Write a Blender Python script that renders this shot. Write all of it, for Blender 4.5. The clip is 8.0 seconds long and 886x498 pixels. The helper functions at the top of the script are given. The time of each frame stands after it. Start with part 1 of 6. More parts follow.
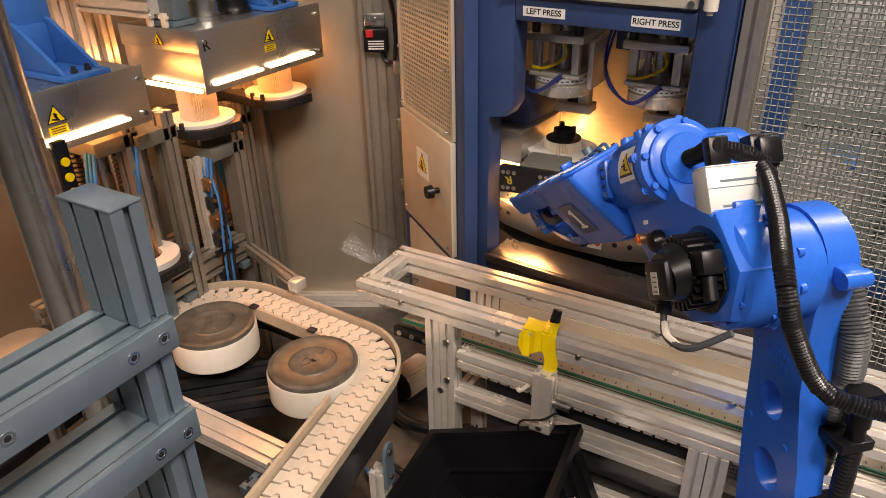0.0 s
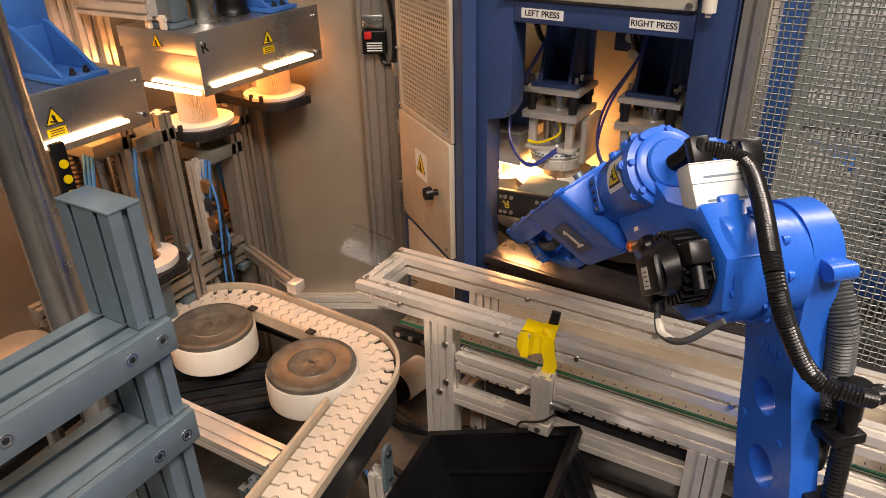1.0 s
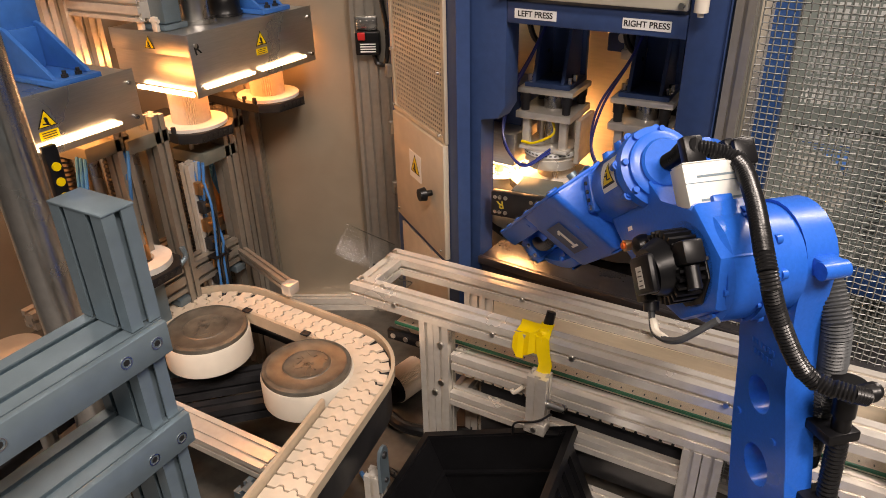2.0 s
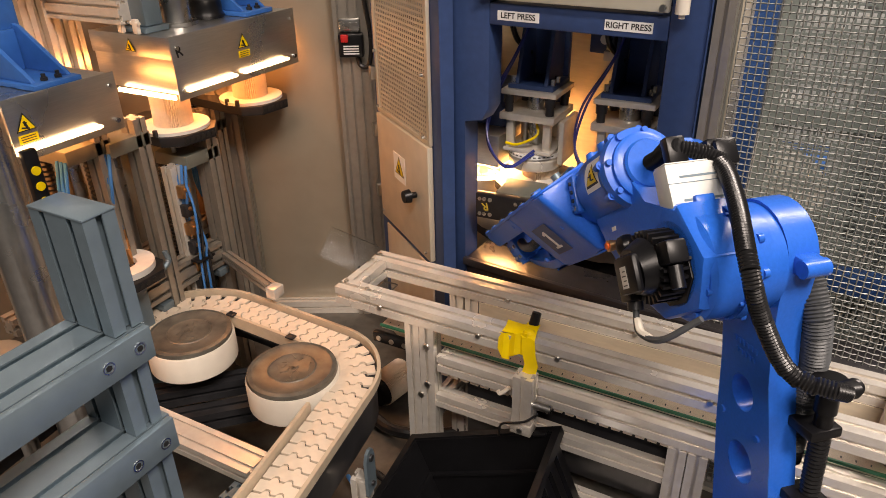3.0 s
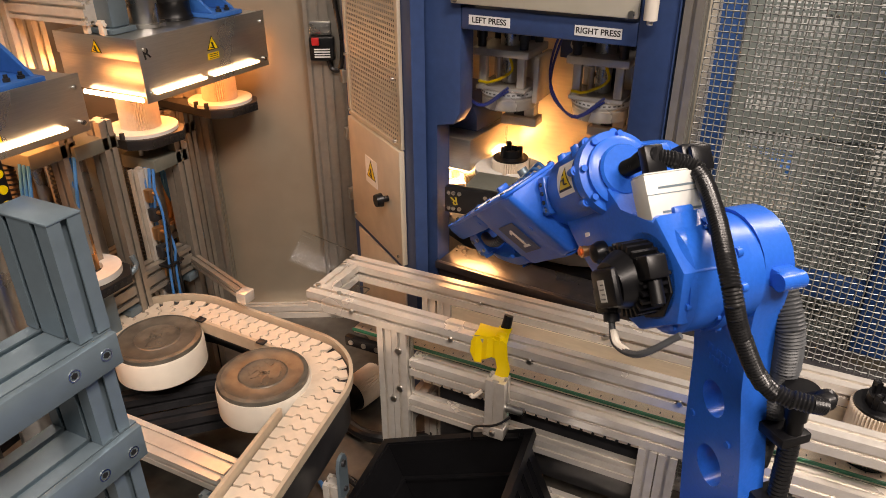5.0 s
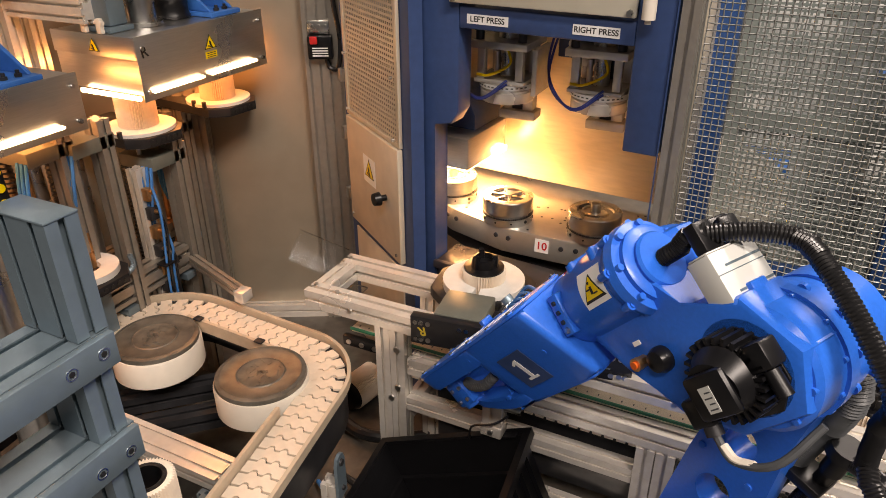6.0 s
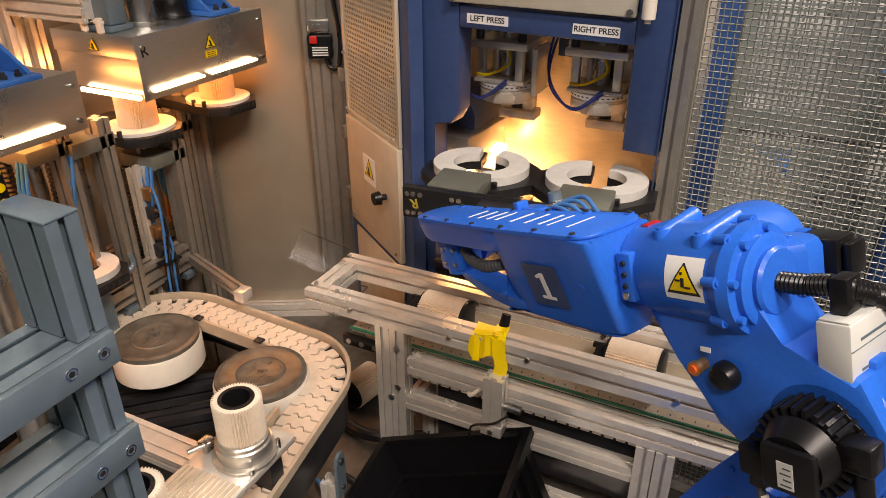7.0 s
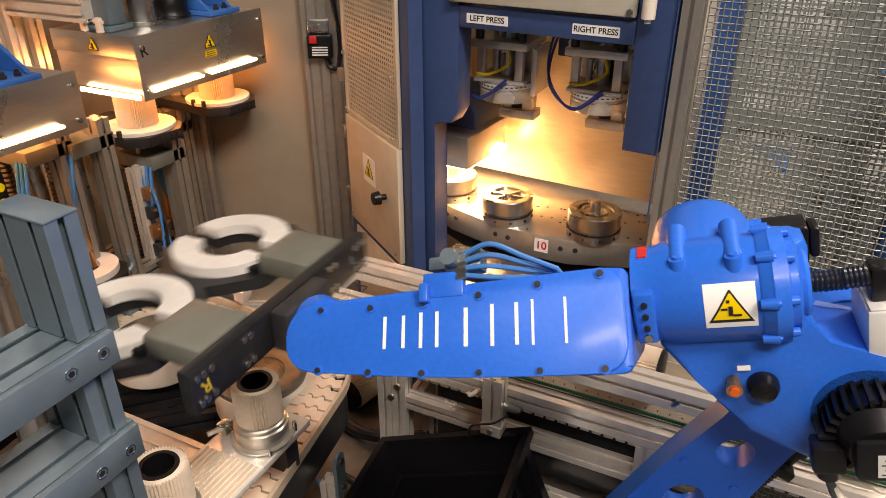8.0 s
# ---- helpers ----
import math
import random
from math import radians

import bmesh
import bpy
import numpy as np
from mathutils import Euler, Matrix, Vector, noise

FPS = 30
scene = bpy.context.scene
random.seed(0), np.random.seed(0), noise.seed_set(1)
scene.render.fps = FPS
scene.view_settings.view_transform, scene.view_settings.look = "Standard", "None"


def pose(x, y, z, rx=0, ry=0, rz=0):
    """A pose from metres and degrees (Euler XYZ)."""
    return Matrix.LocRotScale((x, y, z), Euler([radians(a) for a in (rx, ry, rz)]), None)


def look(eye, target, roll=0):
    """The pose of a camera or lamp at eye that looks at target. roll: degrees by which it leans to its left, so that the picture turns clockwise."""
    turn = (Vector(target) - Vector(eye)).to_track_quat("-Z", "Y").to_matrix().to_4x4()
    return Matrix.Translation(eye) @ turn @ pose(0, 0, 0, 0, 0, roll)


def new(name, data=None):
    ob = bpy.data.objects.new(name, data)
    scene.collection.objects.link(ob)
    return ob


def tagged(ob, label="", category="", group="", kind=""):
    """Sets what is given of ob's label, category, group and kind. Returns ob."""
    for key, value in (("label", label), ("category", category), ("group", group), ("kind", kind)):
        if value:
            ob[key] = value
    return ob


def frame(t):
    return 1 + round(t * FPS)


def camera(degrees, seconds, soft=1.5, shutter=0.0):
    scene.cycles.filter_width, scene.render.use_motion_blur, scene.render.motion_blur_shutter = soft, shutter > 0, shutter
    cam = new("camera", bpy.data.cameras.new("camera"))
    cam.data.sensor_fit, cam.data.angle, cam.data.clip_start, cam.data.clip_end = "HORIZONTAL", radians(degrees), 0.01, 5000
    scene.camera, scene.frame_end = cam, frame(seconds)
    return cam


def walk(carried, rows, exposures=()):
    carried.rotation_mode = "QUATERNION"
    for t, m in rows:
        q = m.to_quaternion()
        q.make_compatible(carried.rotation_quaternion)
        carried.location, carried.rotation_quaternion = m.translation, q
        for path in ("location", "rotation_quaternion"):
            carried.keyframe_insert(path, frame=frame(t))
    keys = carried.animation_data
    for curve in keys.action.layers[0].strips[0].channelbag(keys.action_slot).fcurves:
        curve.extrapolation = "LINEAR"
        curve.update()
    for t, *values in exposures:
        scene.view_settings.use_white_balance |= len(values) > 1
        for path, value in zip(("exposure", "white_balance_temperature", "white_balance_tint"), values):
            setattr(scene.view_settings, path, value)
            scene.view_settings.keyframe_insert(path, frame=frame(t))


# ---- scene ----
cam = camera(64.6, 8.0, soft=0.7, shutter=0.3)
EYE = (0, 0, 1.75)
walk(cam, [
    (0, pose(*EYE, 61.74, 1.18, 30.30)), (0.5, pose(*EYE, 61.81, 1.17, 30.25)), (1, pose(*EYE, 61.87, 1.19, 30.18)),
    (1.5, pose(*EYE, 61.90, 1.24, 30.01)), (3, pose(*EYE, 62.04, 1.12, 28.33)), (3.5, pose(*EYE, 62.17, 0.88, 27.53)),
    (4, pose(*EYE, 62.31, 0.55, 26.91)), (4.5, pose(*EYE, 62.37, 0.36, 26.44)), (6, pose(*EYE, 62.24, 0.13, 26.10)),
    (7, pose(*EYE, 62.19, 0.12, 26.10)), (8, pose(*EYE, 62.18, 0.10, 26.08))], [(0, 0.14, 8600, 24), (8, 0.14, 8600, 24)])

# ---------- light ----------
world = bpy.data.worlds.new("hall_air")
scene.world = world
world.use_nodes = True
world.node_tree.nodes["Background"].inputs[0].default_value = (0.95, 0.95, 1.0, 1)
world.node_tree.nodes["Background"].inputs[1].default_value = 0.045


def area_lamp(name, m, sx, sy, watts, colour):
    data = bpy.data.lights.new(name, "AREA")
    data.shape, data.size, data.size_y, data.energy, data.color = "RECTANGLE", sx, sy, watts, colour
    ob = new(name, data)
    ob.matrix_basis = m
    return ob


# rows of ceiling luminaires of the hall, cool white
for lx, ly, w in ((1.9, -0.6, 205), (1.6, 3.0, 140), (0.7, -2.3, 135)):
    area_lamp("hall_luminaire", look((lx, ly, 4.6), (lx, ly, 0)), 1.6, 0.5, w, (0.90, 0.96, 1.0))


# ---------- materials ----------
def ramp(nt, src, stops):
    r = nt.nodes.new("ShaderNodeValToRGB")
    els = r.color_ramp.elements
    while len(els) < len(stops):
        els.new(0.5)
    for e, (p, c) in zip(els, stops):
        e.position, e.color = p, (*c, 1)
    nt.links.new(src, r.inputs[0])
    return r.outputs[0]


def surface(name, colour, rough=0.5, metal=0.0, vary=0.15, grain=40.0, stain=4.0, bump=0.1, stretch=(1, 1, 1), coat=0.0, objvary=0.0, bumpscale=None, spec=0.5):
    """Principled surface with grain and stains at two scales."""
    m = bpy.data.materials.new(name)
    m.use_nodes = True
    nt = m.node_tree
    p = nt.nodes["Principled BSDF"]
    tc = nt.nodes.new("ShaderNodeTexCoord")
    mp = nt.nodes.new("ShaderNodeMapping")
    mp.inputs["Scale"].default_value = stretch
    nt.links.new(tc.outputs["Object"], mp.inputs[0])
    fine = nt.nodes.new("ShaderNodeTexNoise")
    fine.inputs["Scale"].default_value, fine.inputs["Detail"].default_value = grain, 4
    nt.links.new(mp.outputs[0], fine.inputs["Vector"])
    big = nt.nodes.new("ShaderNodeTexNoise")
    big.inputs["Scale"].default_value, big.inputs["Detail"].default_value = stain, 5
    nt.links.new(tc.outputs["Object"], big.inputs["Vector"])
    mix = nt.nodes.new("ShaderNodeMath")
    mix.operation = "ADD"
    nt.links.new(fine.outputs[0], mix.inputs[0])
    nt.links.new(big.outputs[0], mix.inputs[1])
    half = nt.nodes.new("ShaderNodeMath")
    half.operation = "MULTIPLY"
    half.inputs[1].default_value = 0.5
    nt.links.new(mix.outputs[0], half.inputs[0])
    src = half.outputs[0]
    if objvary:
        oi = nt.nodes.new("ShaderNodeObjectInfo")
        ov = nt.nodes.new("ShaderNodeMath")
        ov.operation = "MULTIPLY_ADD"
        ov.inputs[1].default_value = objvary
        nt.links.new(oi.outputs["Random"], ov.inputs[0])
        nt.links.new(src, ov.inputs[2])
        src = ov.outputs[0]
    lo = [max(0, c * (1 - vary)) for c in colour]
    hi = [min(1, c * (1 + vary)) for c in colour]
    nt.links.new(ramp(nt, src, [(0.3, lo), (0.7, hi)]), p.inputs["Base Color"])
    rr = nt.nodes.new("ShaderNodeMapRange")
    rr.inputs[1].default_value, rr.inputs[2].default_value = 0.3, 0.7
    rr.inputs[3].default_value, rr.inputs[4].default_value = max(0.02, rough * 0.8), min(1, rough * 1.25)
    nt.links.new(big.outputs[0], rr.inputs[0])
    nt.links.new(rr.outputs[0], p.inputs["Roughness"])
    p.inputs["Metallic"].default_value = metal
    p.inputs["Specular IOR Level"].default_value = spec
    p.inputs["Coat Weight"].default_value = coat
    p.inputs["Coat Roughness"].default_value = 0.15
    if bump:
        b = nt.nodes.new("ShaderNodeBump")
        b.inputs["Strength"].default_value, b.inputs["Distance"].default_value = bump, 0.001
        nt.links.new(fine.outputs[0], b.inputs["Height"])
        nt.links.new(b.outputs[0], p.inputs["Normal"])
    return m


def glow(name, colour, strength):
    m = bpy.data.materials.new(name)
    m.use_nodes = True
    p = m.node_tree.nodes["Principled BSDF"]
    p.inputs["Base Color"].default_value = (0.8, 0.8, 0.8, 1)
    p.inputs["Emission Color"].default_value = (*colour, 1)
    p.inputs["Emission Strength"].default_value = strength
    return m


def clear(name, tint, rough=0.05):
    m = bpy.data.materials.new(name)
    m.use_nodes = True
    p = m.node_tree.nodes["Principled BSDF"]
    p.inputs["Base Color"].default_value = (*tint, 1)
    p.inputs["Transmission Weight"].default_value = 1.0
    p.inputs["Roughness"].default_value = rough
    p.inputs["IOR"].default_value = 1.07
    return m


ALU = surface("extruded_aluminium", (0.80, 0.75, 0.68), 0.24, 0.5, 0.12, 60, 5, 0.06, (1, 1, 1))
# aluminium again, its colour darkened to stand in for weaker light
ALU_DIM = surface("dimmed_aluminium", (0.34, 0.31, 0.27), 0.34, 0.6, 0.14, 60, 5, 0.06)
SILLDARK = surface("worn_dark_sill_paint", (0.035, 0.032, 0.034), 0.30, 0.2, 0.35, 40, 5, 0.08)
ALU_DULL = surface("anodised_aluminium", (0.17, 0.235, 0.275), 0.36, 0.5, 0.12, 50, 5, 0.05)
STAINLESS = surface("brushed_stainless", (0.55, 0.54, 0.52), 0.3, 0.95, 0.12, 30, 4, 0.06, (1, 1, 14))
SHEET = surface("zinc_sheet", (0.66, 0.57, 0.44), 0.40, 0.35, 0.12, 25, 3, 0.05, (1, 1, 6))
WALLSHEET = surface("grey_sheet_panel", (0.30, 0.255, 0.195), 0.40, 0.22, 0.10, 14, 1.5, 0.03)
STEEL = surface("machined_steel", (0.50, 0.49, 0.47), 0.28, 1.0, 0.15, 60, 8, 0.05)
TABLE = surface("pale_machined_table", (0.50, 0.47, 0.42), 0.33, 0.75, 0.14, 40, 7, 0.06)
DARKSTEEL = surface("oiled_dark_steel", (0.03, 0.03, 0.033), 0.4, 0.3, 0.4, 40, 8, 0.15)
FLOORSTEEL = surface("worn_steel_plate", (0.13, 0.12, 0.105), 0.42, 0.5, 0.45, 30, 6, 0.25)
ROBOT = surface("robot_blue_enamel", (0.001, 0.125, 0.60), 0.33, 0.0, 0.12, 220, 6, 0.14, coat=0.12, spec=0.32)
PRESSBLUE = surface("press_blue_paint", (0.026, 0.058, 0.155), 0.42, 0.0, 0.18, 60, 4, 0.12)
BRACKETBLUE = surface("bracket_blue_paint", (0.016, 0.125, 0.41), 0.42, 0.0, 0.15, 60, 5, 0.1)
POSTBLUE = surface("post_blue_paint", (0.012, 0.062, 0.20), 0.42, 0.0, 0.15, 60, 5, 0.1)
CREAM = surface("cream_cover_paint", (0.50, 0.47, 0.38), 0.45, 0.1, 0.08, 30, 3, 0.04)
BLACK = surface("black_plastic", (0.006, 0.006, 0.007), 0.34, 0.0, 0.3, 70, 8, 0.12, spec=0.32)
RUBBER = surface("black_rubber", (0.010, 0.010, 0.011), 0.30, 0.0, 0.3, 80, 9, 0.1)
GREYHOSE = surface("grey_conduit", (0.06, 0.065, 0.07), 0.5, 0.0, 0.2, 80, 9, 0.1)
ANODBLACK = surface("black_anodised_plate", (0.022, 0.022, 0.024), 0.36, 0.4, 0.3, 50, 6, 0.08)
WHITE = surface("white_plastic", (0.69, 0.63, 0.54), 0.5, 0.0, 0.06, 40, 6, 0.05)
CHAIN = surface("chain_plastic", (0.64, 0.53, 0.42), 0.45, 0.0, 0.10, 60, 8, 0.06, objvary=0.25)
PAPER = surface("filter_paper", (0.75, 0.64, 0.52), 0.85, 0.0, 0.10, 120, 12, 0.1)
RINGWHITE = surface("ceramic_felt_ring", (0.62, 0.60, 0.56), 0.75, 0.0, 0.10, 60, 10, 0.15)
DISCCAP = surface("worn_dark_disc", (0.15, 0.138, 0.115), 0.36, 0.35, 0.5, 45, 14, 0.4)
YELLOW = surface("yellow_tape", (0.85, 0.60, 0.01), 0.45, 0.0, 0.08, 50, 8, 0.1)
SIGNYELLOW = surface("sign_yellow", (0.80, 0.55, 0.01), 0.4, 0.0, 0.05, 50, 8, 0.0)
GUIDE = surface("beige_guide_plastic", (0.52, 0.42, 0.31), 0.45, 0.1, 0.15, 50, 7, 0.06)
DIMYELLOW = surface("worn_yellow_marker", (0.42, 0.30, 0.03), 0.5, 0.0, 0.3, 90, 20, 0.0)
SIGNWHITE = surface("sign_white", (0.78, 0.78, 0.76), 0.4, 0.0, 0.04, 50, 8, 0.0)
SIGNBLACK = surface("sign_black", (0.01, 0.01, 0.01), 0.5, 0.0, 0.1, 50, 8, 0.0)
GREEN = surface("green_strip", (0.02, 0.22, 0.12), 0.4, 0.0, 0.1, 50, 8, 0.0)
RED = surface("red_plastic", (0.55, 0.02, 0.02), 0.4, 0.0, 0.1, 50, 8, 0.0)
ORANGE = surface("orange_plastic", (0.60, 0.10, 0.015), 0.4, 0.0, 0.1, 50, 8, 0.0)
BLUEHOSE = surface("blue_air_hose", (0.012, 0.028, 0.20), 0.35, 0.0, 0.1, 50, 8, 0.0)
SKYHOSE = surface("light_blue_air_hose", (0.03, 0.17, 0.44), 0.35, 0.0, 0.1, 50, 8, 0.0)
COPPER = surface("brass_fitting", (0.55, 0.30, 0.14), 0.35, 0.9, 0.2, 50, 8, 0.0)
FENCEWIRE = surface("galvanised_wire", (0.27, 0.275, 0.26), 0.5, 0.45, 0.15, 90, 8, 0.05)
PERFGREY = surface("grey_perforated_panel", (0.20, 0.235, 0.22), 0.5, 0.1, 0.10, 40, 3, 0.05)
CONCRETE = surface("hall_floor", (0.16, 0.155, 0.15), 0.55, 0.0, 0.25, 12, 1.2, 0.1)
HALLWALL = surface("hall_wall_paint", (0.42, 0.44, 0.45), 0.7, 0.0, 0.12, 8, 0.8, 0.05)
STRIP = glow("heater_light_strip", (1.0, 0.70, 0.40), 10.0)
# added glow without a known source, warms the wall and posts
ADDED_GLOW = glow("added_warm_glow", (1.0, 0.43, 0.14), 20.0)
HEAT = glow("infrared_element", (1.0, 0.40, 0.13), 7.0)
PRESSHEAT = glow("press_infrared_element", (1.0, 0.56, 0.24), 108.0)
SLIDE = surface("olive_grey_slide", (0.15, 0.155, 0.13), 0.45, 0.2, 0.15, 50, 8, 0.05)
FAINT = surface("faint_print", (0.16, 0.16, 0.155), 0.5, 0, 0.1, 50, 8, 0)
PALEBOXMAT = surface("pale_anodised_box", (0.62, 0.63, 0.60), 0.42, 0.15, 0.06, 40, 6, 0.04)
ACRYL = clear("clear_acrylic", (0.93, 0.95, 0.95))


# ---------- mesh helpers ----------
def part(name, bm, mat, parent=None, label="", smooth=0.6):
    me = bpy.data.meshes.new(name)
    bm.normal_update()
    bm.to_mesh(me)
    bm.free()
    me.materials.append(mat)
    if smooth:
        me.polygons.foreach_set("use_smooth", [True] * len(me.polygons))
        me.set_sharp_from_angle(angle=smooth)
    ob = new(name, me)
    if parent is not None:
        ob.parent = parent
    if label:
        ob["label"] = label
    return ob


def empty(name, m, label, category, group="", kind=""):
    ob = new(name)
    ob.empty_display_size = 0.05
    ob.matrix_basis = m
    return tagged(ob, label, category, group, kind)


def B():
    return bmesh.new()


def box(bm, x0, x1, y0, y1, z0, z1, bev=0.0, m=None):
    r = bmesh.ops.create_cube(bm, size=1.0)
    vs = r["verts"]
    for v in vs:
        v.co = Vector(((x0 + x1) / 2 + v.co.x * (x1 - x0), (y0 + y1) / 2 + v.co.y * (y1 - y0), (z0 + z1) / 2 + v.co.z * (z1 - z0)))
    if m is not None:
        for v in vs:
            v.co = m @ v.co
    if bev:
        es = {e for v in vs for e in v.link_edges}
        bmesh.ops.bevel(bm, geom=list(es), offset=bev, segments=2, affect="EDGES", profile=0.5)
    return bm


def cyl(bm, p0, p1, r0, r1=None, seg=24, caps=True):
    p0, p1 = Vector(p0), Vector(p1)
    r1 = r0 if r1 is None else r1
    d = p1 - p0
    m = Matrix.Translation((p0 + p1) / 2) @ d.to_track_quat("Z", "Y").to_matrix().to_4x4()
    bmesh.ops.create_cone(bm, cap_ends=caps, cap_tris=False, segments=seg, radius1=r0, radius2=r1, depth=d.length, matrix=m)
    return bm


def lathe(bm, prof, seg=40, m=None):
    """Turn (r, z) points about z."""
    rings = []
    m = m or Matrix()
    for r, z in prof:
        rings.append([bm.verts.new(m @ Vector((r * math.cos(2 * math.pi * i / seg), r * math.sin(2 * math.pi * i / seg), z))) for i in range(seg)])
    for a, b in zip(rings, rings[1:]):
        for i in range(seg):
            j = (i + 1) % seg
            bm.faces.new((a[i], a[j], b[j], b[i]))
    if prof[0][0] > 0:
        bm.faces.new(list(reversed(rings[0])))
    if prof[-1][0] > 0:
        bm.faces.new(rings[-1])
    return bm


def prism(bm, pts, z0, z1, m=None, bev=0.0):
    m = m or Matrix()
    a = [bm.verts.new(m @ Vector((x, y, z0))) for x, y in pts]
    b = [bm.verts.new(m @ Vector((x, y, z1))) for x, y in pts]
    fs = [bm.faces.new(list(reversed(a))), bm.faces.new(b)]
    n = len(pts)
    for i in range(n):
        fs.append(bm.faces.new((a[i], a[(i + 1) % n], b[(i + 1) % n], b[i])))
    if bev:
        es = {e for e in fs[0].edges} | {e for e in fs[1].edges}
        bmesh.ops.bevel(bm, geom=list(es), offset=bev, segments=2, affect="EDGES", profile=0.5)
    return bm


def plate(bm, outline, holes, z0, z1, m=None):
    """A plate with holes through it."""
    m = m or Matrix()
    edges = []
    for loop in [outline] + holes:
        vs = [bm.verts.new((x, y, z0)) for x, y in loop]
        edges += [bm.edges.new((vs[i], vs[(i + 1) % len(vs)])) for i in range(len(vs))]
    r = bmesh.ops.triangle_fill(bm, edges=edges, use_beauty=True)
    faces = [g for g in r["geom"] if isinstance(g, bmesh.types.BMFace)]
    ex = bmesh.ops.extrude_face_region(bm, geom=faces)
    for g in ex["geom"]:
        if isinstance(g, bmesh.types.BMVert):
            g.co.z = z1
    bmesh.ops.recalc_face_normals(bm, faces=list(bm.faces))
    bm.transform(m)
    return bm


def circle(cx, cy, r, n=24, ry=None):
    ry = ry or r
    return [(cx + r * math.cos(2 * math.pi * i / n), cy + ry * math.sin(2 * math.pi * i / n)) for i in range(n)]


def tube(bm, pts, r, seg=8, ribs=0.0):
    """A round tube along points; ribs: swell of every second ring."""
    pts = [Vector(p) for p in pts]
    prev, q = None, None
    for i, p in enumerate(pts):
        t = (pts[min(i + 1, len(pts) - 1)] - pts[max(i - 1, 0)]).normalized()
        if q is None:
            q = t.to_track_quat("Z", "Y")
        else:
            q = (q @ Vector((0, 0, 1))).rotation_difference(t) @ q
        rr = r * (1 + ribs * (i % 2))
        ring = [bm.verts.new(p + q @ Vector((rr * math.cos(2 * math.pi * k / seg), rr * math.sin(2 * math.pi * k / seg), 0))) for k in range(seg)]
        if prev:
            for k in range(seg):
                bm.faces.new((prev[k], prev[(k + 1) % seg], ring[(k + 1) % seg], ring[k]))
        else:
            bm.faces.new(list(reversed(ring)))
        prev = ring
    bm.faces.new(prev)
    return bm


def spline(ctrl, n):
    """Points of a Catmull-Rom curve through ctrl."""
    c = [Vector(p) for p in ctrl]
    c = [c[0] * 2 - c[1]] + c + [c[-1] * 2 - c[-2]]
    out = []
    k = len(c) - 3
    for i in range(n):
        u = i / (n - 1) * k
        j = min(int(u), k - 1)
        f = u - j
        a, b, d, e = c[j:j + 4]
        out.append(0.5 * ((2 * b) + (d - a) * f + (2 * a - 5 * b + 4 * d - e) * f * f + (3 * b - a - 3 * d + e) * f ** 3))
    return out


def slots(w, h, cell):
    """Outline of a slotted extrusion w by h with one slot to each cell."""
    s, d = 0.2 * min(w, h, cell), 0.22 * min(w, h, cell)

    def side(n):
        return max(1, round(n / cell))
    pts = []

    def run(ax, ay, bx, by, inx, iny, n):
        length = math.hypot(bx - ax, by - ay)
        ux, uy = (bx - ax) / length, (by - ay) / length
        step = length / n
        pts.append((ax, ay))
        for i in range(n):
            c = (i + 0.5) * step
            for off, dep in ((-s / 2, 0), (-s / 2, 0.25 * d), (-s, 0.3 * d), (-s, d), (s, d), (s, 0.3 * d), (s / 2, 0.25 * d), (s / 2, 0)):
                pts.append((ax + ux * (c + off) + inx * dep, ay + uy * (c + off) + iny * dep))
    nw, nh = side(w), side(h)
    run(-w / 2, -h / 2, w / 2, -h / 2, 0, 1, nw)
    run(w / 2, -h / 2, w / 2, h / 2, -1, 0, nh)
    run(w / 2, h / 2, -w / 2, h / 2, 0, -1, nw)
    run(-w / 2, h / 2, -w / 2, -h / 2, 1, 0, nh)
    return pts


def extrusion(bm, p0, p1, w, h, cell, side=(0, 0, 1)):
    """A slotted profile from p0 to p1 (its axis); its h runs along side."""
    p0, p1 = Vector(p0), Vector(p1)
    z = (p1 - p0).normalized()
    y = Vector(side)
    y = (y - z * y.dot(z)).normalized()
    x = y.cross(z)
    m = Matrix((x, y, z)).transposed().to_4x4()
    m.translation = p0
    prism(bm, slots(w, h, cell), 0, (p1 - p0).length, m)
    return bm


def bar_text(parent, name, string, m, size, mat, label=""):
    cu = bpy.data.curves.new(name, "FONT")
    cu.body, cu.size, cu.align_x, cu.align_y, cu.extrude = string, size, "CENTER", "CENTER", 0.0003
    cu.offset = size * 0.016
    tmp = bpy.data.objects.new(name, cu)
    me = bpy.data.meshes.new_from_object(tmp)
    bpy.data.objects.remove(tmp)
    me.materials.clear()
    me.materials.append(mat)
    ob = new(name, me)
    ob.parent = parent
    ob.matrix_basis = m
    if label:
        ob["label"] = label
    return ob


def frame_m(o, x, y):
    """Matrix with origin o and axes x, y (orthonormalised), z = x cross y."""
    x = Vector(x).normalized()
    z = x.cross(Vector(y)).normalized()
    y = z.cross(x)
    m = Matrix((x, y, z)).transposed().to_4x4()
    m.translation = Vector(o)
    return m


def bolt(bm, p, n, r=0.005, h=0.004):
    p, n = Vector(p), Vector(n).normalized()
    cyl(bm, p - n * 0.001, p + n * h, r, r * 0.9, 12)
    return bm


# ---------- hall ----------
def slab(name, label, mat, *b):
    return tagged(part(name, box(B(), *b), mat, None, "", 0), label, "", "", "structure")


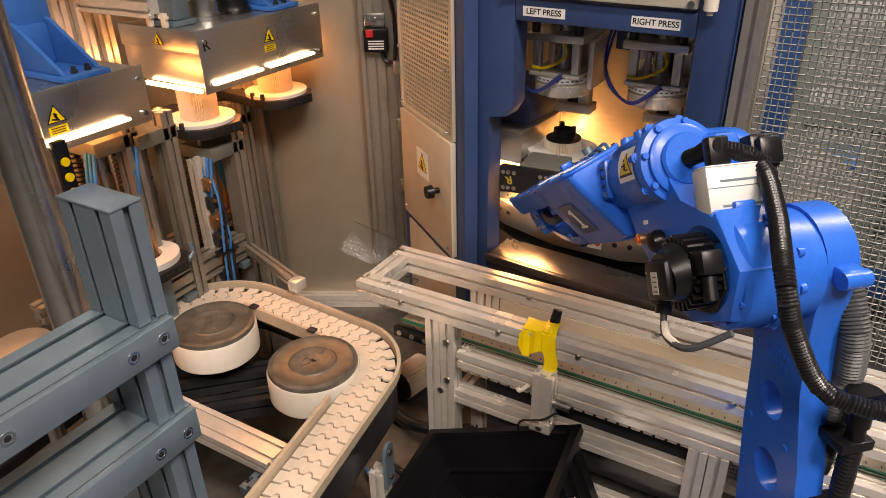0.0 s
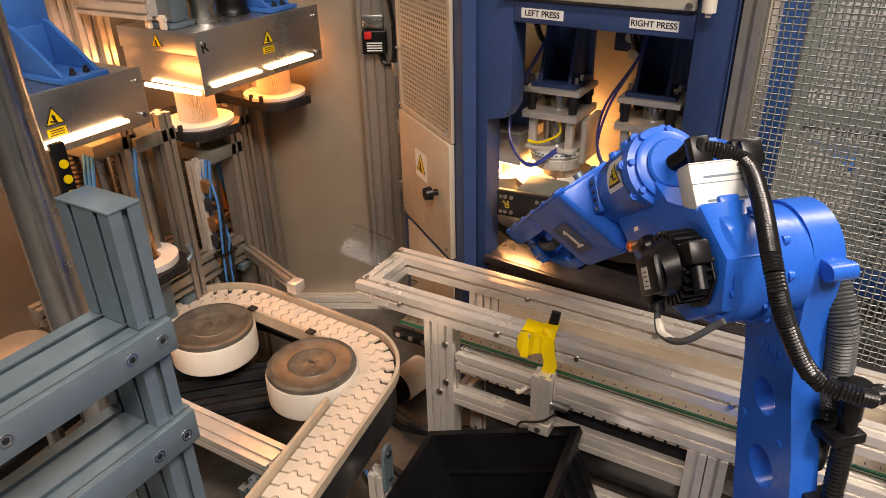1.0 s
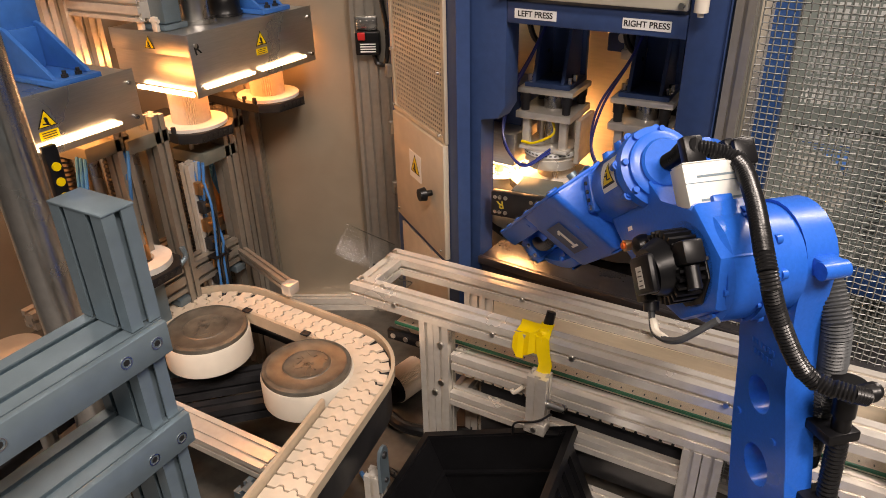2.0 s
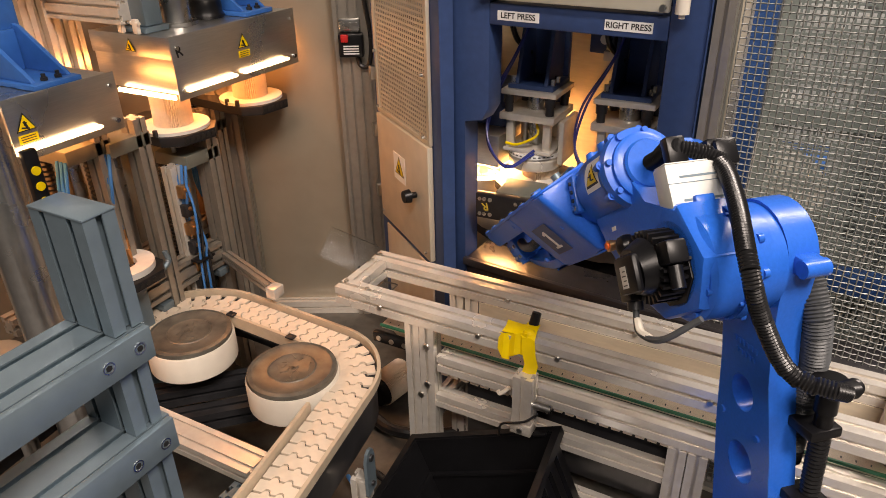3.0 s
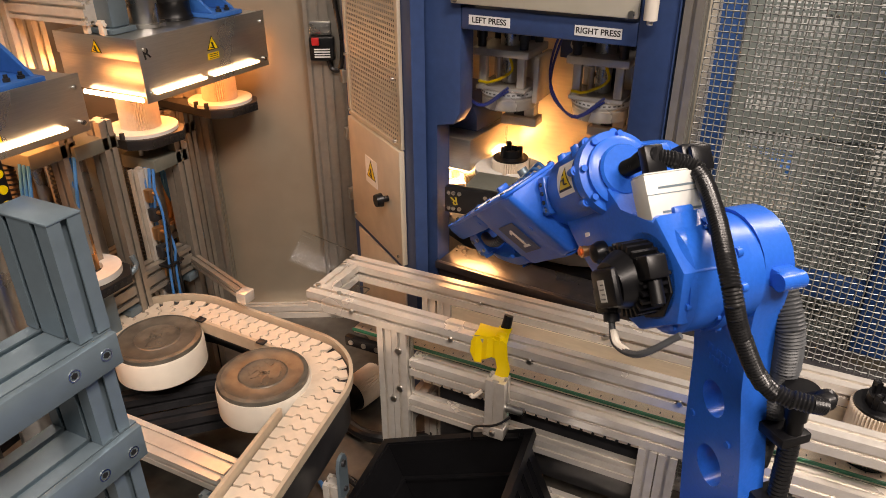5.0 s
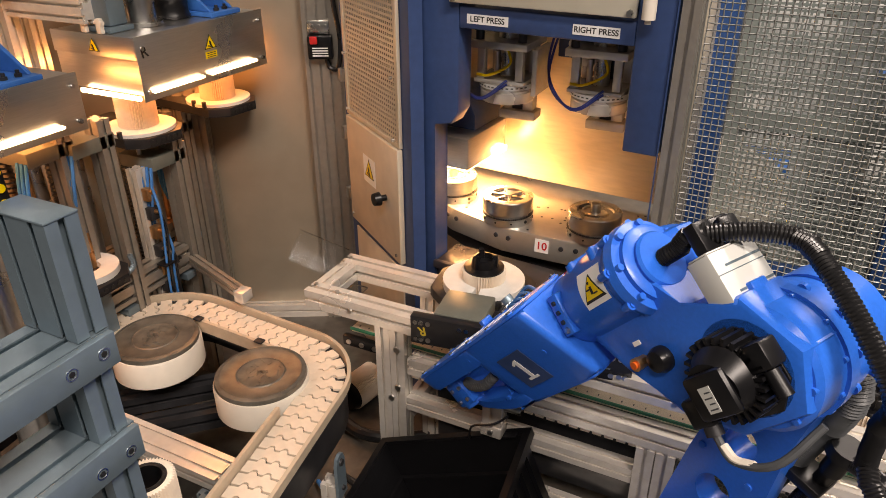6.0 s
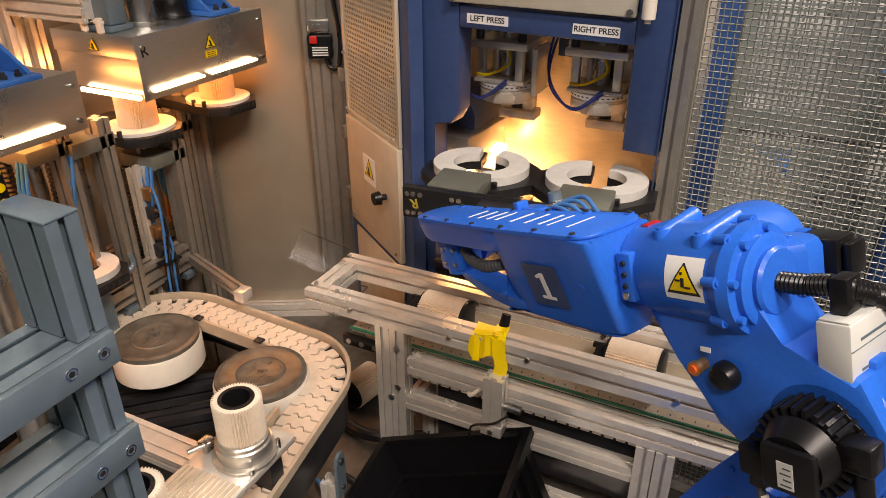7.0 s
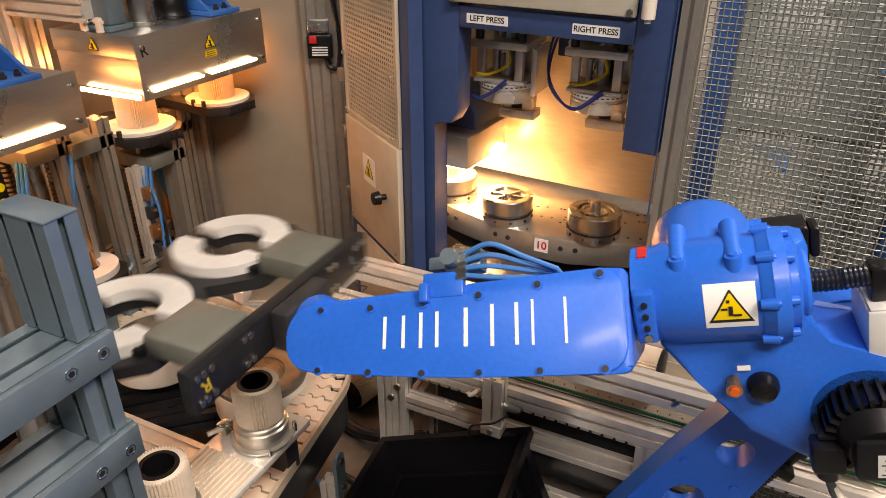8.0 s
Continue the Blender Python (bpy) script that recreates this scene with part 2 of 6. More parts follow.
slab("floor", "grey sealed concrete floor of the factory hall", CONCRETE, -9, 9, -9, 9, -0.1, 0)
slab("ceiling", "pale ceiling of the factory hall", HALLWALL, -9, 9, -9, 9, 5.0, 5.1)
slab("wall_north", "plain painted hall wall", HALLWALL, -9, 9, 9, 9.2, 0, 5)
slab("wall_south", "plain painted hall wall", HALLWALL, -9, 9, -9.2, -9, 0, 5)
slab("wall_east", "plain painted hall wall", HALLWALL, 9, 9.2, -9, 9, 0, 5)
slab("wall_west", "plain painted hall wall", HALLWALL, -9.2, -9, -9, 9, 0, 5)
BASE = 0.60

machine_base = tagged(part("machine_base", box(B(), -1.9, 0.95, 0.22, 2.3, 0.0, BASE, 0.006), FLOORSTEEL),
                      "low machine base with an oily worn steel top plate", "machine base", "", "structure")

# back wall panel of the enclosure, turned 28 degrees
WDIR = Vector((math.cos(radians(28)), math.sin(radians(28)), 0))
WN = Vector((math.sin(radians(28)), -math.cos(radians(28)), 0))
W0 = Vector((-1.075, 1.46, 0))
wm = frame_m(W0, WDIR, (0, 0, 1))
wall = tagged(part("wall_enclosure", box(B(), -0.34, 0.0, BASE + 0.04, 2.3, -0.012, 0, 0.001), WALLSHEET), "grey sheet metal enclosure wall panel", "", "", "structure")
wall.matrix_basis = wm
kick = tagged(part("trim_enclosure", extrusion(B(), (-0.36, BASE + 0.02, 0.012), (0.0, BASE + 0.02, 0.012), 0.04, 0.03, 0.03, (0, 0, 1)), ALU), "aluminium bottom rail of the enclosure wall", "", "", "structure")
kick.matrix_basis = wm
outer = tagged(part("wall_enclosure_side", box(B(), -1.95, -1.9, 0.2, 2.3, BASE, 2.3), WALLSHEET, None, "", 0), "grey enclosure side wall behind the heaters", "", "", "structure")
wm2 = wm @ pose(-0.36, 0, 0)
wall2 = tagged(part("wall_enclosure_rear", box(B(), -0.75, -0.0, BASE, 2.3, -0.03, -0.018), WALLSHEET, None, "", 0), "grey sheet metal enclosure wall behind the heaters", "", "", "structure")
wall2.matrix_basis = wm2


def post(name, x, y, z0, z1, w, h, cell, turn, mat, label, cat="post"):
    ob = tagged(part(name, extrusion(B(), (0, 0, 0), (0, 0, z1 - z0), w, h, cell, (0, 1, 0)), mat), label, cat)
    ob.matrix_basis = pose(x, y, z0, 0, 0, turn)
    return ob


post("corner_post", -1.042, 1.462, BASE, 2.3, 0.10, 0.04, 0.025, 28, ALU_DIM, "slotted aluminium corner post beside the enclosure door")
post("wall_post", -1.357, 1.284, BASE, 2.3, 0.09, 0.04, 0.03, 28, ALU_DIM, "slotted aluminium post at the wall's edge")
post("wall_post", -1.46, 1.245, BASE, 2.3, 0.08, 0.04, 0.02, 28, ALU_DULL, "slotted aluminium post at the wall's edge")


# safety switch on the corner post
def safety_switch():
    e = empty("safety_switch", frame_m((-1.045, 1.45, 1.395), WDIR, (0, 0, 1)), "black safety switch with red actuator and cable", "switch")
    part("body", box(B(), -0.030, 0.030, -0.032, 0.024, 0.0, 0.035, 0.004), BLACK, e)
    part("actuator", box(B(), -0.022, -0.004, 0.006, 0.024, 0.035, 0.043, 0.002), RED, e, "red actuator")
    part("bracket", box(B(), -0.028, 0.024, 0.026, 0.058, 0.0, 0.02, 0.003), STEEL, e, "steel bracket")
    b = B()
    for i in range(4):
        box(b, -0.018, 0.020, -0.006 - i * 0.006, -0.003 - i * 0.006, 0.035, 0.0358)
    part("print", b, SIGNWHITE, e, "white printed lines", 0)
    part("cable", tube(B(), spline([(0.012, -0.032, 0.018), (0.02, -0.055, 0.02), (0.042, -0.05, 0.025), (0.05, 0.02, 0.03), (0.038, 0.12, 0.03), (0.03, 0.3, 0.02)], 30), 0.006), RUBBER, e)
    for k in range(3):
        part("screw", bolt(B(), (-0.016 + k * 0.016, 0.045, 0.02), (0, 0, 1), 0.004), STEEL, e)


safety_switch()

# ---------- press ----------
PM = pose(-0.62, 1.23, 0, 0, 0, -5)
press = empty("twin_press", PM @ pose(0, 0, BASE), "blue painted steel press frame with two openings", "press")
pz = Matrix.Translation((0, 0, -BASE))


def pbox(*a, bev=0.003):
    return box(B(), a[0], a[1], a[2], a[3], a[4] - BASE, a[5] - BASE, bev)


def prs(pts, v0, v1):
    """Prism over (u, z) points from depth v0 to v1."""
    b = B()
    prism(b, [(u, z - BASE) for u, z in pts], -v1, -v0, Matrix.Rotation(radians(90), 4, "X"), 0.002)
    return b


part("column", prs([(-0.098, BASE), (-0.002, BASE), (-0.004, 1.313), (0.036, 1.318), (0.052, 1.345), (0.052, 1.505), (0.052, 2.2), (-0.098, 2.2)], 0, 0.05), PRESSBLUE, press, "blue left column with a wider head")
part("column", pbox(0.386, 0.448, 0.0, 0.12, 1.325, 2.2), PRESSBLUE, press, "short blue column hanging over the opening")
part("beam", pbox(0.0525, 0.3855, 0.0, 0.10, 1.506, 1.546), PRESSBLUE, press)
part("sill", pbox(0.0, 1.05, 0.0, 0.09, 0.93, 1.0), SILLDARK, press, "dark blue sill with worn top")
part("sill_edge", pbox(-0.002, 1.05, -0.012, -0.001, 0.985, 1.002, bev=0.001), SILLDARK, press)
cover = part("cover_panel", pbox(0.036, 0.386, -0.012, -0.0015, 1.552, 1.85), CREAM, press, "cream painted cover panel")
for u, z in ((0.046, 1.56), (0.376, 1.56)):
    part("screw", bolt(B(), (u, -0.012, z - BASE), (0, -1, 0), 0.006), STEEL, cover)
for u in (-0.052, -0.040):
    for z in (1.36, 1.46):
        part("slot_seam", box(B(), u, u + 0.003, -0.0012, 0.001, z - BASE, z - BASE + 0.085), SIGNBLACK, press, "dark slot seam", 0)
for u0, u1, txt in ((0.070, 0.154, "LEFT PRESS"), (0.277, 0.360, "RIGHT PRESS")):
    lab = part("label_plate", pbox(u0, u1, -0.0015, 0.0, 1.516, 1.533, bev=0), SIGNWHITE, press, "white label plate with black capitals", 0)
    bar_text(lab, "lettering", txt, frame_m(((u0 + u1) / 2, -0.0017, 1.5245 - BASE), (1, 0, 0), (0, 0, 1)), 0.0145 if txt[0] == "L" else 0.0138, SIGNBLACK)
part("back_wall", pbox(-0.12, 0.448, 0.35, 0.362, 1.085, 2.2), SHEET, press, "plain zinc sheet back wall")
part("side_wall", pbox(-0.135, -0.121, 0.125, 0.36, 1.0, 2.2), SHEET, press)
part("side_wall", pbox(0.449, 0.461, 0.125, 0.36, 1.0, 2.2), SHEET, press)
part("roof", pbox(-0.13, 0.46, 0.0, 0.36, 2.2, 2.22), PRESSBLUE, press)
part("crosshead", pbox(0.14, 0.385, 0.28, 0.345, 1.41, 1.62), PRESSBLUE, press, "blue crosshead plate with bolt holes")
b = B()
for u, z in ((0.19, 1.44), (0.215, 1.465), (0.275, 1.45), (0.245, 1.48)):
    cyl(b, (u, 0.279, z - BASE), (u, 0.285, z - BASE), 0.005, seg=12)
part("bolt_hole", b, SIGNBLACK, press)
part("valve", cyl(cyl(box(B(), 0.195, 0.235, 0.22, 0.279, 1.41 - BASE, 1.43 - BASE, 0.002), (0.205, 0.24, 1.43 - BASE), (0.205, 0.24, 1.46 - BASE), 0.011), (0.2, 0.235, 1.455 - BASE), (0.2, 0.21, 1.455 - BASE), 0.010), STEEL, press, "steel air valve with fittings")
b = cyl(B(), (0.225, 0.25, 1.41 - BASE), (0.225, 0.25, 1.375 - BASE), 0.006)
cyl(b, (0.225, 0.25, 1.395 - BASE), (0.225, 0.25, 1.385 - BASE), 0.010, seg=6)
part("sensor", b, COPPER, press)
part("air_regulator", cyl(cyl(B(), (0.41, -0.025, 1.555 - BASE), (0.41, -0.025, 1.60 - BASE), 0.011), (0.41, -0.025, 1.548 - BASE), (0.41, -0.025, 1.555 - BASE), 0.005), WHITE, press, "small white air filter bowl")
part("hinge_bar", pbox(0.4485, 0.4505, -0.004, 0.0, 1.2, 2.2, bev=0), PRESSBLUE, press)
fence_post = post("fence_post", *(PM @ Vector((0.469, 0.02, 0)))[:2], BASE, 2.3, 0.03, 0.04, 0.03, -5, ALU_DIM, "slotted aluminium post between press and fence")

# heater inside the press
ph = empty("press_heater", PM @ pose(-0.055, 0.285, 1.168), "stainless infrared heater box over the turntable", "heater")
part("housing", box(B(), -0.07, 0.062, -0.16, 0.03, 0.0, 0.075, 0.004), STAINLESS, ph)
part("bracket", prism(B(), [(-0.07, 0.0755), (0.045, 0.0755), (0.045, 0.11), (0.02, 0.16), (-0.07, 0.16)], -0.03, 0.1, Matrix.Rotation(radians(90), 4, "X"), 0.002), PRESSBLUE, ph, "dark blue bracket")
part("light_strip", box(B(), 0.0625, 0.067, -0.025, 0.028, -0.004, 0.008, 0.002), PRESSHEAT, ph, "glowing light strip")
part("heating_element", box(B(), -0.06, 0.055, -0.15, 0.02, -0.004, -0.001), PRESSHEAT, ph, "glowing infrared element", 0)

# turntable with fixtures
TC = (-0.43, 1.83)
turntable = empty("turntable", pose(TC[0], TC[1], BASE), "round steel indexing table with faceted rim", "turntable")
pts = [(0.50 * math.cos(2 * math.pi * (i + 0.5) / 20), 0.50 * math.sin(2 * math.pi * (i + 0.5) / 20)) for i in range(20)]
part("table_top", prism(B(), pts, 0.395, 0.455, None, 0.004), TABLE, turntable)
part("pedestal", cyl(cyl(B(), (0, 0, 0.0), (0, 0, 0.39), 0.26), (0, 0, 0.34), (0, 0, 0.37), 0.46, seg=40), DARKSTEEL, turntable)
b = B()
for i in range(20):
    a = 2 * math.pi * i / 20
    r = 0.4945
    for k in (-1, 1):
        p = Vector((r * math.cos(a) - k * 0.062 * math.sin(a), r * math.sin(a) + k * 0.062 * math.cos(a), 0.432))
        part("rim_bolt", bolt(B(), p, (math.cos(a), math.sin(a), 0), 0.006, 0.002), DARKSTEEL, turntable)
b = B()
for i in range(90):
    a, r = random.uniform(3.6, 5.7), random.uniform(0.34, 0.49)
    cyl(b, (r * math.cos(a), r * math.sin(a), 0.4551), (r * math.cos(a), r * math.sin(a), 0.4556), 0.003, seg=8)
part("screw_hole", b, SIGNBLACK, turntable)["kind"] = "stuff"
a10 = -math.pi / 2 + 0.02 + 2 * math.pi / 20 * 0
tag = part("number_tag", box(B(), -0.016, 0.016, -0.016, 0.016, 0, 0.001, 0), SIGNWHITE, turntable, "white number tag with red digits", 0)
tag.matrix_basis = frame_m((0.494 * math.cos(a10) + 0.008, 0.494 * math.sin(a10) - 0.001, 0.43), (1, 0, 0), (0, 0, 1))
bar_text(tag, "digits", "10", pose(0, 0, 0.0015), 0.026, RED)


def fixture(name, x, y, spokes, label):
    e = empty(name, pose(x, y, BASE + 0.4555), label, "fixture", "fixtures on the turntable")
    part("base_ring", lathe(B(), [(0.058, 0), (0.058, 0.016), (0.055, 0.018), (0.055, 0.024), (0.0, 0.024)], 48), STEEL, e)
    part("cup", lathe(B(), [(0.0, 0.0242), (0.056, 0.0242), (0.058, 0.026), (0.058, 0.056), (0.056, 0.058), (0.040, 0.058), (0.039, 0.052), (0.0, 0.052)], 48), STEEL, e, "polished steel cup")
    part("joint", lathe(B(), [(0.0585, 0.0185), (0.0592, 0.0185), (0.0592, 0.0205), (0.0585, 0.0205)], 48), SIGNBLACK, e, "dark joint between the rings")
    b = B()
    if spokes:
        for i in range(6):
            sp = B()
            bmesh.ops.create_cube(sp, size=1, matrix=Matrix.Rotation(i * math.pi / 3, 4, "Z") @ Matrix.Translation((0.0235, 0, 0.0545)) @ Matrix.Diagonal((0.028, 0.006, 0.005, 1)))
            part("spoke", sp, STEEL, e, "", 0)
        cyl(b, (0, 0, 0.0522), (0, 0, 0.060), 0.009)
    else:
        lathe(b, [(0.030, 0.0522), (0.030, 0.058), (0.024, 0.058), (0.024, 0.054), (0.011, 0.054), (0.011, 0.076), (0.008, 0.078), (0.0, 0.078)], 32)
    part("insert", b, STEEL, e)
    for i in range(10):
        a = i * 0.628 + 0.2
        part("set_screw", bolt(B(), (0.058 * math.cos(a), 0.058 * math.sin(a), 0.009), (math.cos(a), math.sin(a), 0), 0.0042 if i % 3 == 0 else 0.0022, 0.001), SIGNBLACK, e)
    return e


fixture("fixture", -0.517, 1.392, True, "polished steel fixture cup with spokes on the turntable")
fixture("fixture", -0.314, 1.392, False, "polished steel fixture cup with centre pin on the turntable")
fixture("fixture", -0.685, 1.455, False, "polished steel fixture cup under the press heater")


# press heads, moving up and down
def press_head(label):
    """Origin at the centre of the pressing ring's lower face."""
    e = part("press_head", lathe(B(), [(0.046, 0), (0.056, 0.002), (0.058, 0.005), (0.058, 0.024), (0.055, 0.0255), (0.055, 0.030), (0.059, 0.031), (0.059, 0.043), (0.055, 0.044), (0.0, 0.044)], 48), ALU, press, label)
    lab = part("label_band", lathe(B(), [(0.0593, 0.032), (0.0597, 0.032), (0.0597, 0.042), (0.0593, 0.042)], 48), SIGNWHITE, e, "white label band with unreadable print")
    b = B()
    for i in range(14):
        a = radians(200 + i * 10)
        bmesh.ops.create_cube(b, size=1, matrix=Matrix.Translation((0.0599 * math.cos(a), 0.0599 * math.sin(a), 0.037)) @ Matrix.Rotation(a, 4, "Z") @ Matrix.Diagonal((0.0006, 0.0055, 0.0024, 1)))
    part("print_bar", b, GREYHOSE, e, "", 0)
    part("lower_plate", box(B(), -0.055, 0.055, -0.055, 0.055, 0.0445, 0.052, 0.001), ALU, e)
    for sx in (-1, 1):
        for sy in (-1, 1):
            part("pillar", box(B(), sx * 0.042 - 0.008, sx * 0.042 + 0.008, sy * 0.042 - 0.008, sy * 0.042 + 0.008, 0.0525, 0.115, 0.001), ALU, e)
            part("guide_post", cyl(cyl(B(), (sx * 0.046, sy * 0.046, 0.1315), (sx * 0.046, sy * 0.046, 0.168), 0.009), (sx * 0.046, sy * 0.046, 0.150), (sx * 0.046, sy * 0.046, 0.168), 0.0115), DARKSTEEL, e)
    part("piston_rod", cyl(cyl(B(), (0, 0, 0.0525), (0, 0, 0.115), 0.016), (-0.025, 0.0, 0.053), (-0.025, 0, 0.10), 0.006), STEEL, e)
    part("middle_plate", box(B(), -0.062, 0.062, -0.062, 0.062, 0.1155, 0.131, 0.002), ALU, e)
    part("load_cell", cyl(B(), (0, 0, 0.1315), (0, 0, 0.168), 0.021), STEEL, e, "steel load cell with dark print")
    part("upper_plate", box(B(), -0.062, 0.062, -0.055, 0.06, 0.1685, 0.180, 0.002), ALU, e, "bright steel upper plate")
    br = part("bracket", box(B(), -0.05, 0.05, -0.045, 0.06, 0.1805, 0.19, 0.001), PRESSBLUE, e, "blue welded bracket")
    part("web", prism(prism(B(), [(-0.04, 0.1905), (0.055, 0.1905), (0.055, 0.42), (0.03, 0.42)], -0.036, -0.028, frame_m((0, 0, 0), (0, 1, 0), (0, 0, 1)), 0.001), [(-0.04, 0.1905), (0.055, 0.1905), (0.055, 0.42), (0.03, 0.42)], 0.028, 0.036, frame_m((0, 0, 0), (0, 1, 0), (0, 0, 1)), 0.001), PRESSBLUE, e)
    part("back_plate", box(B(), -0.045, 0.045, 0.0605, 0.075, 0.10, 0.42, 0.002), PRESSBLUE, e)
    for sx in (-1, 1):
        for y0 in (-0.03, 0.0):
            part("hex_bolt", cyl(B(), (sx * 0.043, y0, 0.1905), (sx * 0.043, y0, 0.204), 0.006, seg=6), STEEL, e)
    part("tool_block", box(box(box(B(), -0.030, -0.012, 0.062, 0.092, -0.04, 0.0995, 0.002), 0.014, 0.038, 0.062, 0.092, -0.04, 0.0995, 0.002), -0.038, 0.046, 0.052, 0.1, -0.060, -0.0405, 0.002), ALU, e, "steel guide block")
    part("guide_shaft", box(B(), -0.0115, 0.0135, 0.066, 0.088, -0.04, 0.0995, 0.001), DARKSTEEL, e, "dark guide between the block sides")
    part("side_upright", box(B(), 0.0625, 0.074, -0.03, 0.06, 0.02, 0.1155, 0.002), ALU, e, "aluminium side upright")
    part("yellow_hose", tube(B(), spline([(0.01, -0.03, 0.112), (0.02, -0.045, 0.085), (-0.02, -0.055, 0.062), (-0.05, -0.05, 0.06)], 14), 0.003), YELLOW, e, "yellow air hose")
    for k in range(2):
        d = k * 0.008
        part("air_hose", tube(B(), spline([(0.02, -0.057, 0.055 - d), (-0.03, -0.085 - d, 0.02), (-0.09, -0.06, 0.06 + d), (-0.085 - d, -0.03, 0.15), (-0.03, -0.04 - d, 0.26), (0.0, 0.0, 0.36)], 30), 0.0026), BLUEHOSE, e, "dark blue air hose")
    part("cable", tube(B(), spline([(0.03, -0.02, 0.37), (-0.05, -0.03, 0.36), (-0.055, 0.0, 0.28), (-0.03, 0.03, 0.24)], 20), 0.006), RUBBER, e)
    return e


head_left = press_head("steel press head with pressing ring and blue bracket")
head_right = press_head("steel press head with pressing ring and blue bracket")

# ---------- enclosure door ----------
DDIR = Vector((math.cos(radians(-36)), math.sin(radians(-36)), 0))
D0 = Vector((-0.956, 1.4055, 0))
DM = frame_m(D0, DDIR, (0, 0, 1))     # local: x along the door, y up, z towards the cell
door = tagged(empty("enclosure_door", DM @ pose(0, BASE, 0), "", ""), "zinc sheet door with perforated upper panel, blue frame and knob", "door")
LD = 0.332


def dbox(x0, x1, y0, y1, z0, z1, bev=0.001):
    return box(B(), x0, x1, y0 - BASE, y1 - BASE, z0, z1, bev)


part("frame", plate(B(), [(0.0, 0.0), (LD + 0.04, 0), (LD + 0.04, 1.65), (0, 1.65)], [[(0.02, 0.655), (LD - 0.02, 0.655), (LD - 0.02, 1.55), (0.02, 1.55)]], -0.03, -0.001), PRESSBLUE, door, "blue frame", 0)
part("lower_panel", dbox(0.040, LD - 0.01, BASE + 0.01, 0.955, 0.0, 0.005), SHEET, door)
mid = part("door_leaf", dbox(0.035, LD, 0.98, 1.252, 0.0, 0.014, 0.003), SHEET, door)
b = B()
# perforated sheet: bars across both ways
nx, nz, px_, pz_ = 27, 48, (LD - 0.050) / 27, 0.0106
for i in range(nx + 1):
    box(b, 0.038 + i * px_ - 0.0023, 0.038 + i * px_ + 0.0023, 1.262 - BASE, 1.262 - BASE + nz * pz_, 0.002, 0.0035)
for k in range(nz + 1):
    box(b, 0.036, LD - 0.01, 1.262 - BASE + k * pz_ - 0.0025, 1.262 - BASE + k * pz_ + 0.0025, 0.0018, 0.0037)
part("perforated_sheet", b, SHEET, door, "perforated sheet with square holes", 0)
for a in ((0.030, 0.042, 1.254, 1.78), (LD - 0.012, LD, 1.254, 1.78), (0.0421, LD - 0.0121, 1.254, 1.264)):
    part("panel_rim", dbox(*a, 0.0, 0.008), SHEET, door)
kn = part("knob", cyl(cyl(B(), (0.265, 1.122 - BASE, 0.0145), (0.265, 1.122 - BASE, 0.03), 0.007), (0.265, 1.122 - BASE, 0.03), (0.265, 1.122 - BASE, 0.045), 0.016, 0.014, 12), BLACK, door, "black star knob")
for y in (1.03, 1.19, 1.33):
    part("hinge", dbox(0.018, 0.034, y, y + 0.03, 0.004, 0.02), STEEL, door)
for x in (0.048, LD - 0.02):
    for y in (0.985 + 0.012, 1.27, 1.40):
        part("screw", bolt(B(), (x, y - BASE, 0.012), (0, 0, 1), 0.004, 0.005), STEEL, door)
# something bright and round behind the perforated sheet
fan = empty("round_duct", DM @ pose(0.17, 1.38, -0.10), "round bright metal duct end behind the perforated door", "duct")
part("flange", lathe(B(), [(0.05, -0.03), (0.055, 0), (0.04, 0.01), (0.035, -0.03)], 32), STEEL, fan)
inner = tagged(part("wall_enclosure_back", box(B(), -0.02, 0.10, BASE, 2.2, -0.30, -0.28), SHEET, None, "", 0), "zinc sheet wall behind the door", "", "", "structure")
inner.matrix_basis = DM


def warning_sign(parent, m, size, plate_=True, fall=False):
    """Yellow triangle with black rim and a black figure of bars, on a white plate."""
    root = None
    if plate_:
        root = part("sign_plate", box(B(), -0.55 * size, 0.55 * size, -0.5 * size, 0.55 * size, 0, 0.0008, 0), SIGNWHITE, parent, "white sticker with a yellow warning triangle", 0)
        root.matrix_basis = m
        off = Matrix()
    else:
        root, off = parent, m
    h = 0.42 * size

    def tri(s, z, mat, nm):
        b = B()
        pts = [(-s, -0.577 * s), (s, -0.577 * s), (0, 1.155 * s)]
        prism(b, pts, z, z + 0.0004, off)
        part(nm, b, mat, root, "", 0)
    tri(h, 0.0009, SIGNBLACK, "triangle_rim")
    tri(h * 0.82, 0.0014, SIGNYELLOW, "triangle")
    b = B()
    for x0, x1, y0, y1, rot in ((-0.05, 0.05, -0.14, 0.16, 20), (-0.16, 0.16, -0.16, -0.10, -15), (-0.06, 0.1, 0.0, 0.06, 40)):
        box(b, x0 * size, x1 * size, y0 * size, y1 * size, 0.0019, 0.0023, 0, off @ Matrix.Rotation(radians(rot), 4, "Z"))
    part("pictogram", b, SIGNBLACK, root, "", 0)
    return root


warning_sign(door, pose(0.174, 1.152 - BASE, 0.0145), 0.062)

# ---------- chain conveyor ----------
C0, C1 = Vector((-1.062, 0.812)), Vector((-0.788, 0.812))
RC = 0.122           # centre line of the bend
TOPZ = 0.90
d01 = (C1 - C0).normalized()
n01 = Vector((-d01.y, d01.x))
ang1 = math.atan2(n01.y, n01.x)


